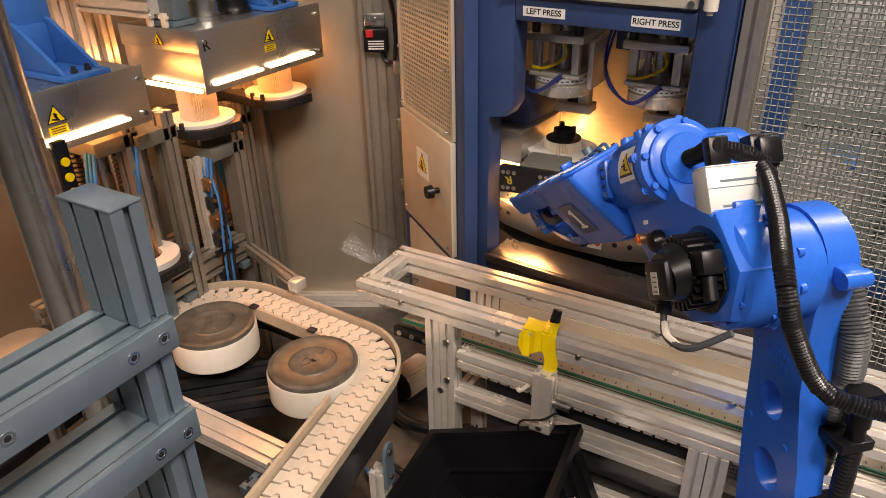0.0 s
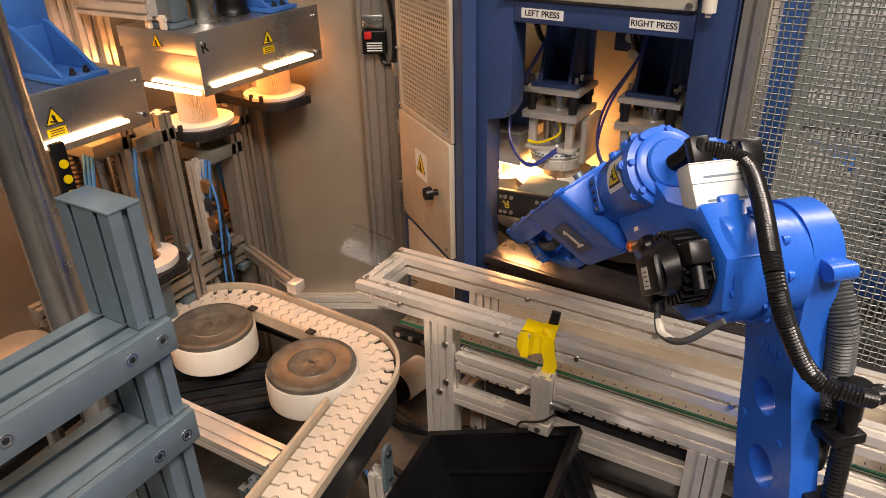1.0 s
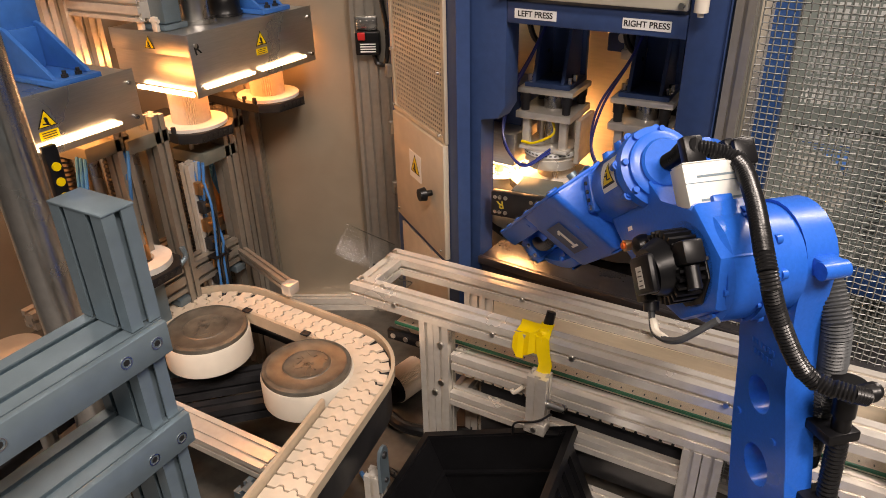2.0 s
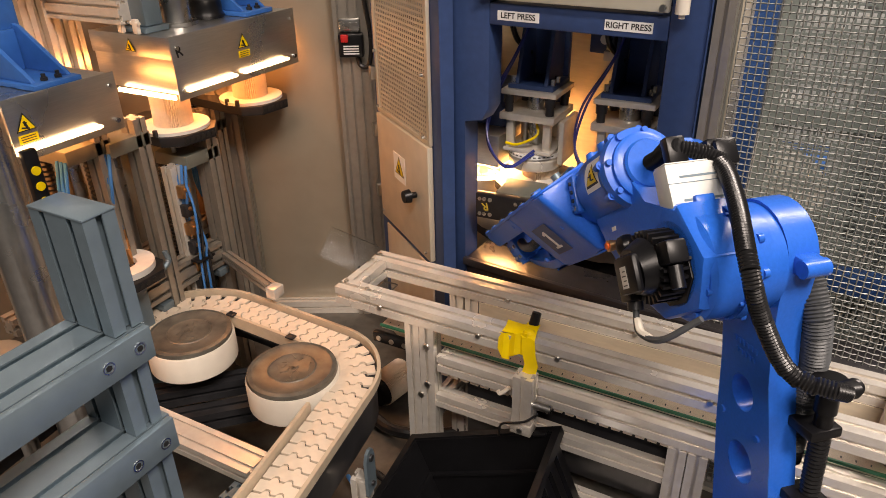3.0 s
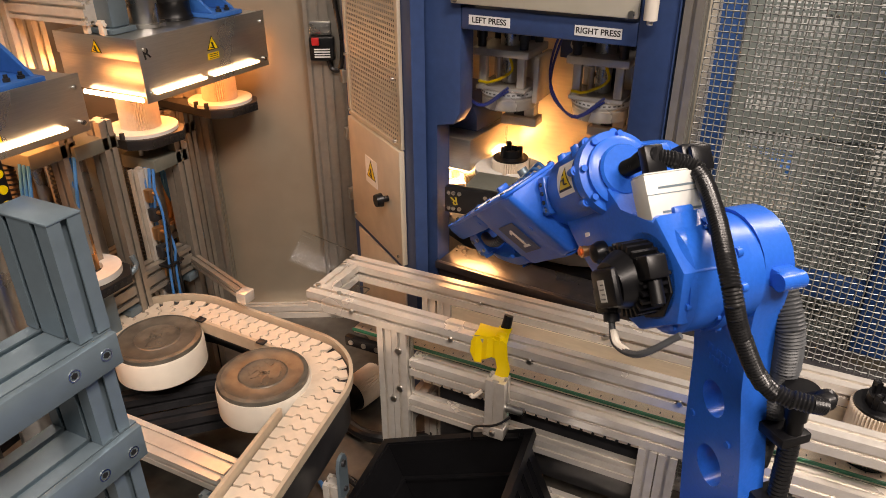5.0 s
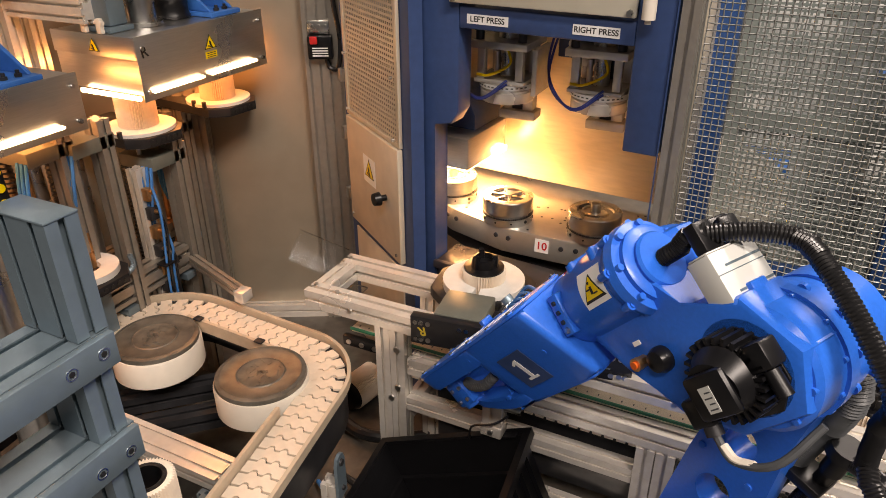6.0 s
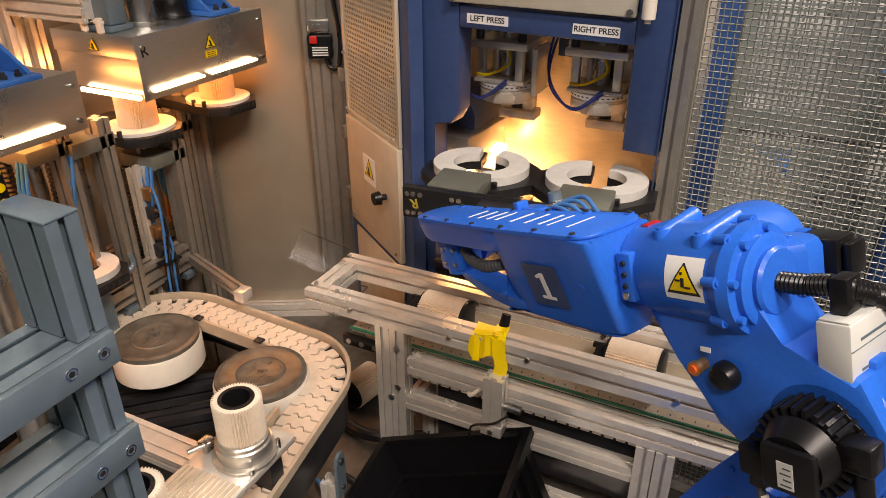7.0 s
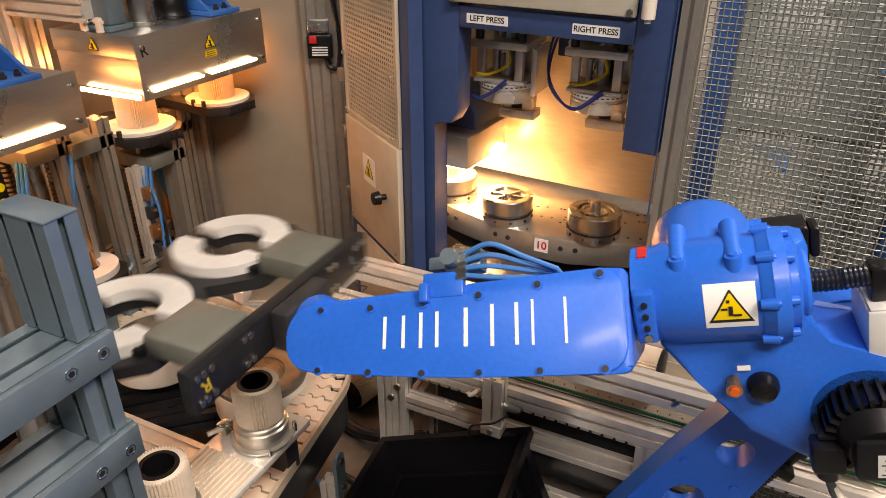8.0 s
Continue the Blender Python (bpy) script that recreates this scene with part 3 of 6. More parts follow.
def lane(r):
    """The conveyor's way at distance r from the wheel centres, from the near right end round both bends."""
    pts = []
    ex = Vector((0.16, -1.0)).normalized()
    right = Vector((-ex.y, ex.x)) * 1.0
    a_r = math.atan2(right.y, right.x)
    start = C1 + right * r
    for i in range(16):
        pts.append(start + ex * (0.62 * (1 - i / 16)) * Vector((1, 1)).x)
    n = 14
    for i in range(n + 1):
        a = a_r + (ang1 - a_r) * i / n
        pts.append(C1 + Vector((math.cos(a), math.sin(a))) * r)
    for i in range(1, 8):
        pts.append((C1 + n01 * r).lerp(C0 + n01 * (r + 0.014), i / 8))
    for i in range(n + 1):
        a = ang1 + (math.pi * 1.0 + 0.16 - ang1) * i / n
        pts.append(C0 + Vector((math.cos(a), math.sin(a))) * (r + 0.014))
    e = pts[-1]
    for i in range(1, 10):
        pts.append(e + Vector((0.12, -1)).normalized() * 0.05 * i)
    return pts


def ribbon(bm, r0, r1, z0, z1, lo=0, hi=None):
    a, c = lane(r0)[lo:hi], lane(r1)[lo:hi]
    rows = []
    for p, q in zip(a, c):
        rows.append([bm.verts.new((p.x, p.y, z0)), bm.verts.new((q.x, q.y, z0)), bm.verts.new((q.x, q.y, z1)), bm.verts.new((p.x, p.y, z1))])
    for s, t in zip(rows, rows[1:]):
        for k in range(4):
            bm.faces.new((s[k], s[(k + 1) % 4], t[(k + 1) % 4], t[k]))
    bm.faces.new(rows[0])
    bm.faces.new(list(reversed(rows[-1])))
    bmesh.ops.recalc_face_normals(bm, faces=list(bm.faces))
    return bm


conveyor = empty("chain_conveyor", pose(-0.9, 0.8, BASE), "plain chain conveyor with two wheel bends and cream chain links", "conveyor")
cinv = Matrix.Translation((0.9, -0.8, -BASE))


def cpart(name, bm, mat, label="", smooth=0.6):
    bm.transform(cinv)
    return part(name, bm, mat, conveyor, label, smooth)


cpart("outer_guide", ribbon(B(), RC + 0.042, RC + 0.049, TOPZ - 0.007, TOPZ + 0.012), GUIDE, "beige outer guide rail")
cpart("side_beam", ribbon(B(), RC - 0.036, RC + 0.041, TOPZ - 0.030, TOPZ - 0.008), DARKSTEEL, "dark conveyor beam")
cpart("skirt", ribbon(B(), RC + 0.020, RC + 0.038, TOPZ - 0.10, TOPZ - 0.035), DARKSTEEL, "dark lower skirt")
cpart("inner_guide", ribbon(B(), RC - 0.047, RC - 0.040, TOPZ - 0.014, TOPZ + 0.016, 0, 15), GUIDE, "beige inner guide rail")
cpart("inner_guide", ribbon(B(), RC - 0.047, RC - 0.040, TOPZ - 0.012, TOPZ + 0.016, 31, 39), GUIDE, "beige inner guide rail")
for k in (C0, C1):
    w = cpart("bend_wheel", lathe(B(), [(0.0, -0.056), (0.088, -0.056), (0.0905, -0.053), (0.0905, 0.0), (0.088, 0.004), (0.085, 0.004), (0.0, 0.004)], 64, Matrix.Translation((k.x, k.y, TOPZ + 0.004))), WHITE, "white plastic bend wheel")
    b = lathe(B(), [(0.0865, 0.0), (0.0875, 0.003), (0.086, 0.009), (0.078, 0.0105), (0.076, 0.0095), (0.047, 0.0095), (0.045, 0.011), (0.042, 0.0095), (0.0, 0.0095)], 64, cinv @ Matrix.Translation((k.x, k.y, TOPZ + 0.0083)))
    cap = part("wheel_cap", b, DISCCAP, w, "worn dark cap with cast rings")
    b = B()
    for i in range(26):
        a, r = random.uniform(0, 6.28), random.uniform(0.0, 0.038)
        bmesh.ops.create_cube(b, size=1, matrix=cinv @ Matrix.Translation((k.x + r * math.cos(a), k.y + r * math.sin(a), TOPZ + 0.0181)) @ Matrix.Rotation(random.uniform(0, 3), 4, "Z") @ Matrix.Diagonal((random.uniform(0.004, 0.02), 0.002, 0.0012, 1)))
    part("cast_mark", b, DISCCAP, w, "", 0)
for i in (32, 37):
    p = lane(RC - 0.043)[i]
    cpart("guide_clip", box(B(), p.x - 0.010, p.x + 0.010, p.y - 0.010, p.y + 0.006, TOPZ + 0.0165, TOPZ + 0.021, 0.002), DARKSTEEL)

# chain links, one piece each
PITCH, LW = 0.0285, 0.0365


def link_mesh():
    b = B()
    g = 0.0015
    front = [(-LW, 0.0), (-0.020, 0.0), (-0.0175, 0.0075), (-0.012, 0.0095), (-0.0075, 0.0075), (-0.005, 0.001), (0.005, 0.001), (0.0075, 0.0075), (0.012, 0.0095), (0.0175, 0.0075), (0.020, 0.0), (LW, 0.0)]
    back = [(x, y - PITCH + 2 * g) for x, y in front]
    pts = [(x, y - g) for x, y in front] + list(reversed(back))
    pts = [(y, -x) for x, y in pts]
    prism(b, list(reversed(pts)), -0.006, 0.0, None, 0.0006)
    bmesh.ops.recalc_face_normals(b, faces=list(b.faces))
    me = bpy.data.meshes.new("chain_link")
    b.to_mesh(me)
    b.free()
    me.materials.append(CHAIN)
    return me


LINK = link_mesh()
way = [Vector((p.x, p.y, TOPZ)) for p in lane(RC)]
acc, nxt = 0.0, 0.0
for a, c in zip(way, way[1:]):
    seg = (c - a).length
    while nxt <= acc + seg:
        p = a.lerp(c, (nxt - acc) / seg)
        t = (c - a).normalized()
        ob = new("chain_link", LINK)
        ob.parent = conveyor
        ob.matrix_basis = cinv @ frame_m(p, t, (-t.y, t.x, 0))
        nxt += PITCH
    acc += seg
cpart("under_track", ribbon(B(), RC - 0.034, RC + 0.034, TOPZ - 0.0079, TOPZ - 0.0065), DARKSTEEL, "dark track under the chain")


def support(x, y, turn, label):
    e = empty("conveyor_support", pose(x, y, BASE, 0, 0, turn), label, "bracket")
    part("upright", extrusion(B(), (0, 0, 0.0), (0, 0, 0.20), 0.03, 0.03, 0.03, (0, 1, 0)), ALU, e)
    part("foot_plate", box(B(), -0.045, 0.045, -0.04, 0.04, 0.0002, 0.012, 0.002), STEEL, e)
    pl = part("head_plate", plate(B(), [(-0.016, 0), (0.016, 0), (0.016, 0.08), (0.010, 0.094), (0, 0.098), (-0.010, 0.094), (-0.016, 0.08)], [], 0.016, 0.022, frame_m((0, 0, 0.17), (0, 1, 0), (0, 0, 1))), ALU_DULL, e)
    part("bolt", bolt(B(), (0.022, 0, 0.25), (1, 0, 0), 0.007), DARKSTEEL, e)
    part("bolt", bolt(B(), (0.022, 0, 0.19), (1, 0, 0), 0.005), DARKSTEEL, e)


support(-0.585, 0.735, 8, "aluminium support with rounded steel head plate under the conveyor")
support(-0.52, 0.42, 8, "aluminium support with rounded steel head plate under the conveyor")
for y0, y1, z, lab in ((0.62, 0.675, 0.835, "wide slotted aluminium cross beam beside the conveyor"),):
    e = tagged(part("cross_beam", extrusion(B(), (-1.25, 0.648, 0.82), (-0.745, 0.648, 0.82), 0.058, 0.03, 0.029, (0, 0, 1)), ALU), lab, "beam")
for x0, y0, x1, y1, z in ((-1.15, 0.70, -0.86, 0.98, 0.78), (-1.08, 0.66, -0.78, 0.95, 0.765), (-1.25, 0.75, -0.75, 0.72, 0.70)):
    tagged(part("lower_beam", extrusion(B(), (x0, y0, z), (x1, y1, z), 0.04, 0.04, 0.04, (0, 0, 1)), DARKSTEEL), "dark slotted beam under the conveyor", "beam")
for x, y, lab in ((-1.2, 0.70, ""), (-0.76, 0.60, "")):
    cpart("leg", extrusion(B(), (x, y, BASE), (x, y, 0.80), 0.04, 0.04, 0.04, (0, 1, 0)), ALU_DULL)


# ---------- pleated filter elements ----------
def pleats(bm, r0, r1, h, n=50, hole=0.026):
    o, i_ = [], []
    for z in (0, h):
        o.append([bm.verts.new(((r1 if k % 2 else r0) * math.cos(math.pi * k / n), (r1 if k % 2 else r0) * math.sin(math.pi * k / n), z)) for k in range(2 * n)])
        i_.append([bm.verts.new((hole * math.cos(math.pi * k / n), hole * math.sin(math.pi * k / n), z)) for k in range(2 * n)])
    for k in range(2 * n):
        j = (k + 1) % (2 * n)
        bm.faces.new((o[0][k], o[0][j], o[1][j], o[1][k]))
        bm.faces.new((i_[0][j], i_[0][k], i_[1][k], i_[1][j]))
        bm.faces.new((o[1][k], o[1][j], i_[1][j], i_[1][k]))
        bm.faces.new((o[0][j], o[0][k], i_[0][k], i_[0][j]))
    return bm


def filter_element(m, label, cap=False, r=0.042, h=0.088):
    """A pleated paper cylinder; with cap: a black end cap with nozzle on top and a black lower end."""
    e = empty("filter_element", m, label, "filter")
    part("pleated_paper", pleats(B(), r * 0.87, r, h), PAPER, e, "", 0)
    if cap:
        part("end_cap", lathe(B(), [(0.0, h), (r * 0.92, h), (r * 0.92, h + 0.004), (0.024, h + 0.006), (0.023, h + 0.022), (0.019, h + 0.023), (0.018, h + 0.012), (0.0, h + 0.012)], 40), BLACK, e, "black plastic end cap with nozzle")
        for i in range(3):
            part("clip", box(B(), 0.016, 0.026, -0.004, 0.004, h + 0.006, h + 0.03, 0.001, Matrix.Rotation(i * 2.09, 4, "Z")), BLACK, e)
        part("lower_cap", lathe(B(), [(0.0, -0.010), (r * 0.80, -0.010), (r * 0.97, -0.007), (r * 0.97, -0.0005), (0.0, -0.0005)], 40), BLACK, e, "black lower end cap")
    else:
        part("core", lathe(B(), [(0.0265, h * 0.2), (0.0265, h - 0.002), (0.0255, h + 0.001), (0.020, h + 0.001), (0.019, h - 0.004), (0.019, h * 0.2)], 40), BLACK, e, "black plastic core")
        part("core_floor", cyl(B(), (0, 0, h * 0.3), (0, 0, h * 0.32), 0.018), COPPER, e)
    return e


# ---------- heater station ----------
def heater_box(name, x0, x1, y0, y1, z0, z1, label, strips, side_strip):
    e = empty(name, pose((x0 + x1) / 2, (y0 + y1) / 2, z0), label, "heater", "infrared heaters")
    inv = Matrix.Translation((-(x0 + x1) / 2, -(y0 + y1) / 2, -z0))

    def hp(nm, bm, mat, lab="", parent=e, sm=0.6):
        bm.transform(inv)
        return part(nm, bm, mat, parent, lab, sm)
    body = hp("housing", box(B(), x0, x1, y0, y1, z0, z1, 0.002), STAINLESS, "brushed stainless housing")
    hp("end_plate", box(B(), x1 + 0.0003, x1 + 0.003, y0 - 0.004, y1 + 0.004, z0 - 0.012, z1 + 0.003, 0.001), STAINLESS)
    for a, c in strips:
        b = B()
        box(b, x1 + 0.0035, x1 + 0.013, a, c, z0 + 0.003, z0 + 0.0095, 0.003)
        hp("light_strip", b, STRIP, "glowing white light strip")
    if side_strip:
        hp("light_strip", box(B(), x0 + 0.06, x1 - 0.003, y0 - 0.012, y0 - 0.0045, z0 - 0.009, z0 + 0.001, 0.003), STRIP, "glowing white light strip")
        hp("lip", box(B(), x0, x1, y0 - 0.004, y0 - 0.0005, z0 + 0.07, z1 + 0.001, 0.001), STAINLESS)
        warning_sign(body, inv @ frame_m(((x0 + x1) / 2 + 0.005, y0 - 0.0045, z0 + 0.088), (1, 0, 0), (0, 0, 1)), 0.036, False)
    # two unseen strips added at the far end and back, for warm light
    hp("light_strip", box(B(), x0 + 0.03, x1 - 0.03, y1 + 0.0045, y1 + 0.012, z0 - 0.008, z0 + 0.008, 0.003), ADDED_GLOW, "unseen orange strip added to warm the wall")
    hp("light_strip", box(B(), x0 - 0.009, x0 - 0.001, y0 + 0.03, y1 - 0.03, z0 - 0.008, z0 + 0.008, 0.003), ADDED_GLOW, "unseen orange strip added to warm the wall")
    hp("heating_element", box(B(), x0 + 0.03, x1 - 0.03, y0 + 0.03, y1 - 0.03, z0 - 0.006, z0 - 0.001), HEAT, "glowing infrared element", sm=0)
    for y in (y0 + 0.01, y1 - 0.01):
        hp("screw", bolt(B(), (x1 + 0.003, y, z0 + 0.006), (1, 0, 0), 0.005), STEEL)
        hp("screw", bolt(B(), (x1 + 0.003, y, z1 - 0.02), (1, 0, 0), 0.004), STEEL)
    return e, body, inv


ha, ha_body, ha_inv = heater_box("heater_box", -1.365, -1.133, 0.97, 1.338, 1.372, 1.484, "stainless infrared heater box with light strips over filters", [(0.985, 1.127), (1.148, 1.30)], True)
hb, hb_body, hb_inv = heater_box("heater_box", -1.40, -1.133, 0.40, 0.825, 1.360, 1.450, "stainless infrared heater box with light strip over a filter", [(0.60, 0.778)], False)
for body, inv, y, z in ((ha_body, ha_inv, 1.163, 1.436), (hb_body, hb_inv, 0.645, 1.403)):
    s = part("sticker", box(B(), -0.017, 0.017, -0.026, -0.012, 0, 0.0006), SIGNYELLOW, body, "yellow warning sticker", 0)
    s.matrix_basis = inv @ frame_m((-1.1297, y, z), (0, 1, 0), (0, 0, 1))
    warning_sign(body, inv @ frame_m((-1.1297, y, z + 0.004), (0, 1, 0), (0, 0, 1)), 0.042, False)
    b = B()
    for k in range(3):
        box(b, -0.013, 0.013, -0.024 + k * 0.004, -0.0225 + k * 0.004, 0.0008, 0.001)
    q = part("print_bar", b, SIGNBLACK, body, "", 0)
    q.matrix_basis = s.matrix_basis
bar_text(ha_body, "marker_letter", "R", ha_inv @ frame_m((-1.1294, 0.985, 1.455), (0, 1, 0.15), (0, -0.1, 1)), 0.03, SIGNBLACK, "hand-drawn black letter R")


def lift_bracket(x, y, z, label):
    e = empty("lift_bracket", pose(x, y, z), label, "bracket", "blue lift brackets")
    part("foot", box(B(), -0.09, 0.05, -0.045, 0.045, 0.0003, 0.010, 0.002), BRACKETBLUE, e)
    for s in (-0.037, 0.029):
        part("gusset", prism(B(), [(-0.085, 0.0105), (0.035, 0.0105), (0.030, 0.016), (-0.070, 0.085), (-0.085, 0.088)], -s - 0.008, -s, Matrix.Rotation(radians(90), 4, "X"), 0.001), BRACKETBLUE, e)
    part("back", box(B(), -0.100, -0.0855, -0.045, 0.045, 0.0105, 0.30, 0.002), BRACKETBLUE, e)
    part("web", box(B(), -0.085, -0.078, -0.0285, 0.0285, 0.0105, 0.080, 0.001), BRACKETBLUE, e)
    for y in (-0.012, 0.014):
        part("hex_bolt", cyl(cyl(B(), (0.032, y, 0.0105), (0.032, y, 0.016), 0.0065, seg=6), (0.032, y, 0.016), (0.032, y, 0.022), 0.0035), DARKSTEEL, e)


lift_bracket(-1.185, 0.725, 1.4505, "blue welded lift bracket bolted on a heater box")
lift_bracket(-1.20, 1.25, 1.4845, "blue welded lift bracket bolted on a heater box")
e = empty("junction_box", pose(-1.24, 1.005, 1.4845), "grey cable entry box clamped on the heater box", "junction box")
part("body", box(box(B(), -0.03, 0.03, -0.018, 0.026, 0.012, 0.13, 0.004), -0.036, 0.036, -0.026, 0.034, 0.0005, 0.0115, 0.002), ALU_DULL, e)
for x in (-0.030, 0.014):
    part("latch", cyl(box(B(), x, x + 0.014, -0.040, -0.0305, 0.001, 0.03, 0.002), (x - 0.004, -0.036, 0.022), (x + 0.018, -0.036, 0.022), 0.004), WHITE, e, "pale clamp latch")
part("cable", tube(B(), spline([(-0.05, 0.0, 0.05), (-0.06, -0.01, 0.08), (-0.055, 0.0, 0.14), (-0.05, 0, 0.3)], 14), 0.006), RUBBER, e)
e = empty("lift_column", pose(-1.23, 1.085, 1.4845), "round steel lift column on the heater box", "column")
part("tube", cyl(B(), (0, 0, 0.006), (0, 0, 0.6), 0.03, seg=32), STEEL, e)
part("flange", cyl(B(), (0, 0, 0.0003), (0, 0, 0.008), 0.042, seg=32), STEEL, e)
e = empty("gear_motor", pose(-1.235, 1.175, 1.4845), "black round motor with cable on the heater box", "motor")
part("body", lathe(B(), [(0.0, 0.0003), (0.036, 0.0003), (0.038, 0.006), (0.034, 0.012), (0.034, 0.035), (0.037, 0.04), (0.034, 0.052), (0.02, 0.06), (0.0, 0.06)], 32), BLACK, e)
part("cable", tube(B(), spline([(-0.02, -0.02, 0.05), (-0.045, -0.03, 0.09), (-0.03, -0.05, 0.15), (-0.02, -0.05, 0.3)], 16), 0.005), RUBBER, e)


def heater_tray(x, y, m_label):
    """Black plate with pale C ring that carries a filter under the heater."""
    z = 1.273
    e = empty("heater_tray", pose(x, y, z), m_label, "tray", "heater trays")
    part("tray_plate", prism(B(), [(-0.16, -0.055), (0.035, -0.075), (0.075, -0.045), (0.085, 0.035), (0.055, 0.07), (-0.03, 0.085), (-0.16, 0.06)], -0.022, 0.0, None, 0.002), ANODBLACK, e)
    part("felt_ring", plate(B(), circle(0, 0, 0.076, 40), [circle(0, 0, 0.036, 32)], 0.0005, 0.008), RINGWHITE, e, "pale heat resistant ring")
    for i in range(6):
        p = Vector((0.075, -0.045, 0)).lerp(Vector((0.085, 0.035, 0)), 0.08 + 0.84 * i / 5)
        part("bore", cyl(B(), (p.x - 0.001, p.y, -0.011), (p.x + 0.0012, p.y, -0.011), 0.0055, seg=12), SIGNBLACK, e, "black bore")
    for cx in (-0.008, 0.024):
        part("clip", box(B(), cx - 0.004, cx + 0.004, -0.078, -0.070, 0.0006, 0.016, 0.001), DARKSTEEL, e)
    return z


for x, y in ((-1.245, 1.035), (-1.245, 1.282)):
    z = heater_tray(x, y, "black tray with pale ring under an infrared heater")
    filter_element(pose(x, y, z + 0.0085, 0, 0, 17), "pleated paper filter element standing on a heater tray", h=0.086)


def tray_lift(x, y, top=1.232, rail=None):
    """Guide rails, cylinder and air hoses below a tray."""
    e = empty("tray_lift", pose(x, y, BASE), "vertical tray lift with guide rail, air cylinder and hoses", "lift", "tray lifts")
    H = top - BASE
    part("rail", extrusion(B(), (0.03, 0.03, 0), (0.03, 0.03, H), 0.04, 0.03, 0.04, (0, 1, 0)), rail or ALU, e)
    part("rail", box(B(), -0.035, -0.01, -0.012, 0.012, 0.1, H, 0.002), STEEL, e)
    part("cylinder", cyl(B(), (0.0, -0.035, 0.3), (0.0, -0.035, H - 0.08), 0.012), COPPER, e, "bronze coloured air cylinder")
    part("rod", cyl(B(), (0.0, -0.035, H - 0.08), (0.0, -0.035, H), 0.005), STEEL, e)
    part("block", box(B(), -0.05, 0.05, -0.05, 0.05, H - 0.06, H - 0.03, 0.003), SLIDE, e, "olive grey guide block")
    for k in range(3):
        part("air_hose", tube(B(), spline([(0.02 + 0.012 * k, -0.05, H - 0.05), (0.025 + 0.012 * k, -0.065, H - 0.11), (0.02 + 0.006 * k, -0.06, H - 0.17), (0.03, -0.05, H - 0.23)], 12), 0.0035), SKYHOSE, e, "light blue air hose")
        part("fitting", cyl(B(), (0.03 + 0.004 * k, -0.05 - 0.004 * k, H - 0.25 - 0.02 * k), (0.03 + 0.004 * k, -0.05 - 0.004 * k, H - 0.215 - 0.02 * k), 0.006), COPPER, e)
    part("sensor_block", box(B(), -0.012, 0.016, -0.062, -0.048, H - 0.34, H - 0.30, 0.002), BLACK, e, "black sensor block")
    part("sensor_cable", tube(B(), spline([(0.0, -0.06, H - 0.34), (0.01, -0.07, H - 0.40), (-0.02, -0.06, H - 0.46), (-0.03, -0.04, 0.05)], 20), 0.003), RUBBER, e)
    part("cable_tie", cyl(B(), (0.0, -0.055, H - 0.295), (0.03, -0.055, H - 0.29), 0.0045), DARKSTEEL, e)
    part("end_cap", box(B(), -0.022, 0.022, -0.052, -0.02, 0.27, 0.30, 0.002), STEEL, e)
    part("bracket", box(B(), -0.045, 0.05, -0.016, 0.014, 0.30, 0.318, 0.002), ALU_DULL, e)
    pts = [(-0.055, -0.03, H - 0.06 - i * 0.005) for i in range(60)]
    part("corrugated_conduit", tube(B(), pts, 0.011, 10, 0.22), RUBBER, e, "black corrugated conduit")
    return e


for x, y, top, rail in ((-1.24, 1.05, 1.25, ALU_DIM), (-1.375, 1.215, 1.25, ALU_DIM), (-1.25, 0.79, 1.345, ALU_DIM), (-1.24, 0.875, 1.335, ALU_DIM)):
    tray_lift(x, y, top, rail)
wire_run = empty("valve_terminal", pose(-1.205, 0.985, BASE), "upright valve terminal with brass fittings and tied hoses", "valve block")
part("backing", extrusion(B(), (-0.02, 0, 0), (-0.02, 0, 0.60), 0.03, 0.03, 0.03, (0, 1, 0)), ALU, wire_run)
for k in range(6):
    z = 0.30 + k * 0.046
    part("valve", box(B(), -0.004, 0.014, -0.012, 0.012, z, z + 0.030, 0.002), COPPER if k % 2 else DARKSTEEL, wire_run)
    part("fitting", cyl(B(), (0.014, 0, z + 0.02), (0.026, 0, z + 0.022), 0.005, seg=10), COPPER, wire_run)
for k, mt in enumerate((SKYHOSE, RUBBER, SKYHOSE, RUBBER)):
    part("air_hose", tube(B(), spline([(0.024, -0.004 + 0.003 * k, 0.56 - 0.04 * k), (0.040, -0.010 + 0.007 * k, 0.50 - 0.04 * k), (0.030, -0.014 + 0.009 * k, 0.36), (0.024, -0.02 + 0.011 * k, 0.12)], 20), 0.003), mt, wire_run)
for z in (0.24, 0.38):
    part("cable_tie", box(B(), 0.012, 0.040, -0.026, 0.024, z, z + 0.005, 0.001), BLACK, wire_run)
fr = empty("heater_rack", pose(-1.2, 0.9, BASE), "slotted aluminium frame below the heaters", "frame")
fi = Matrix.Translation((1.2, -0.9, -BASE))
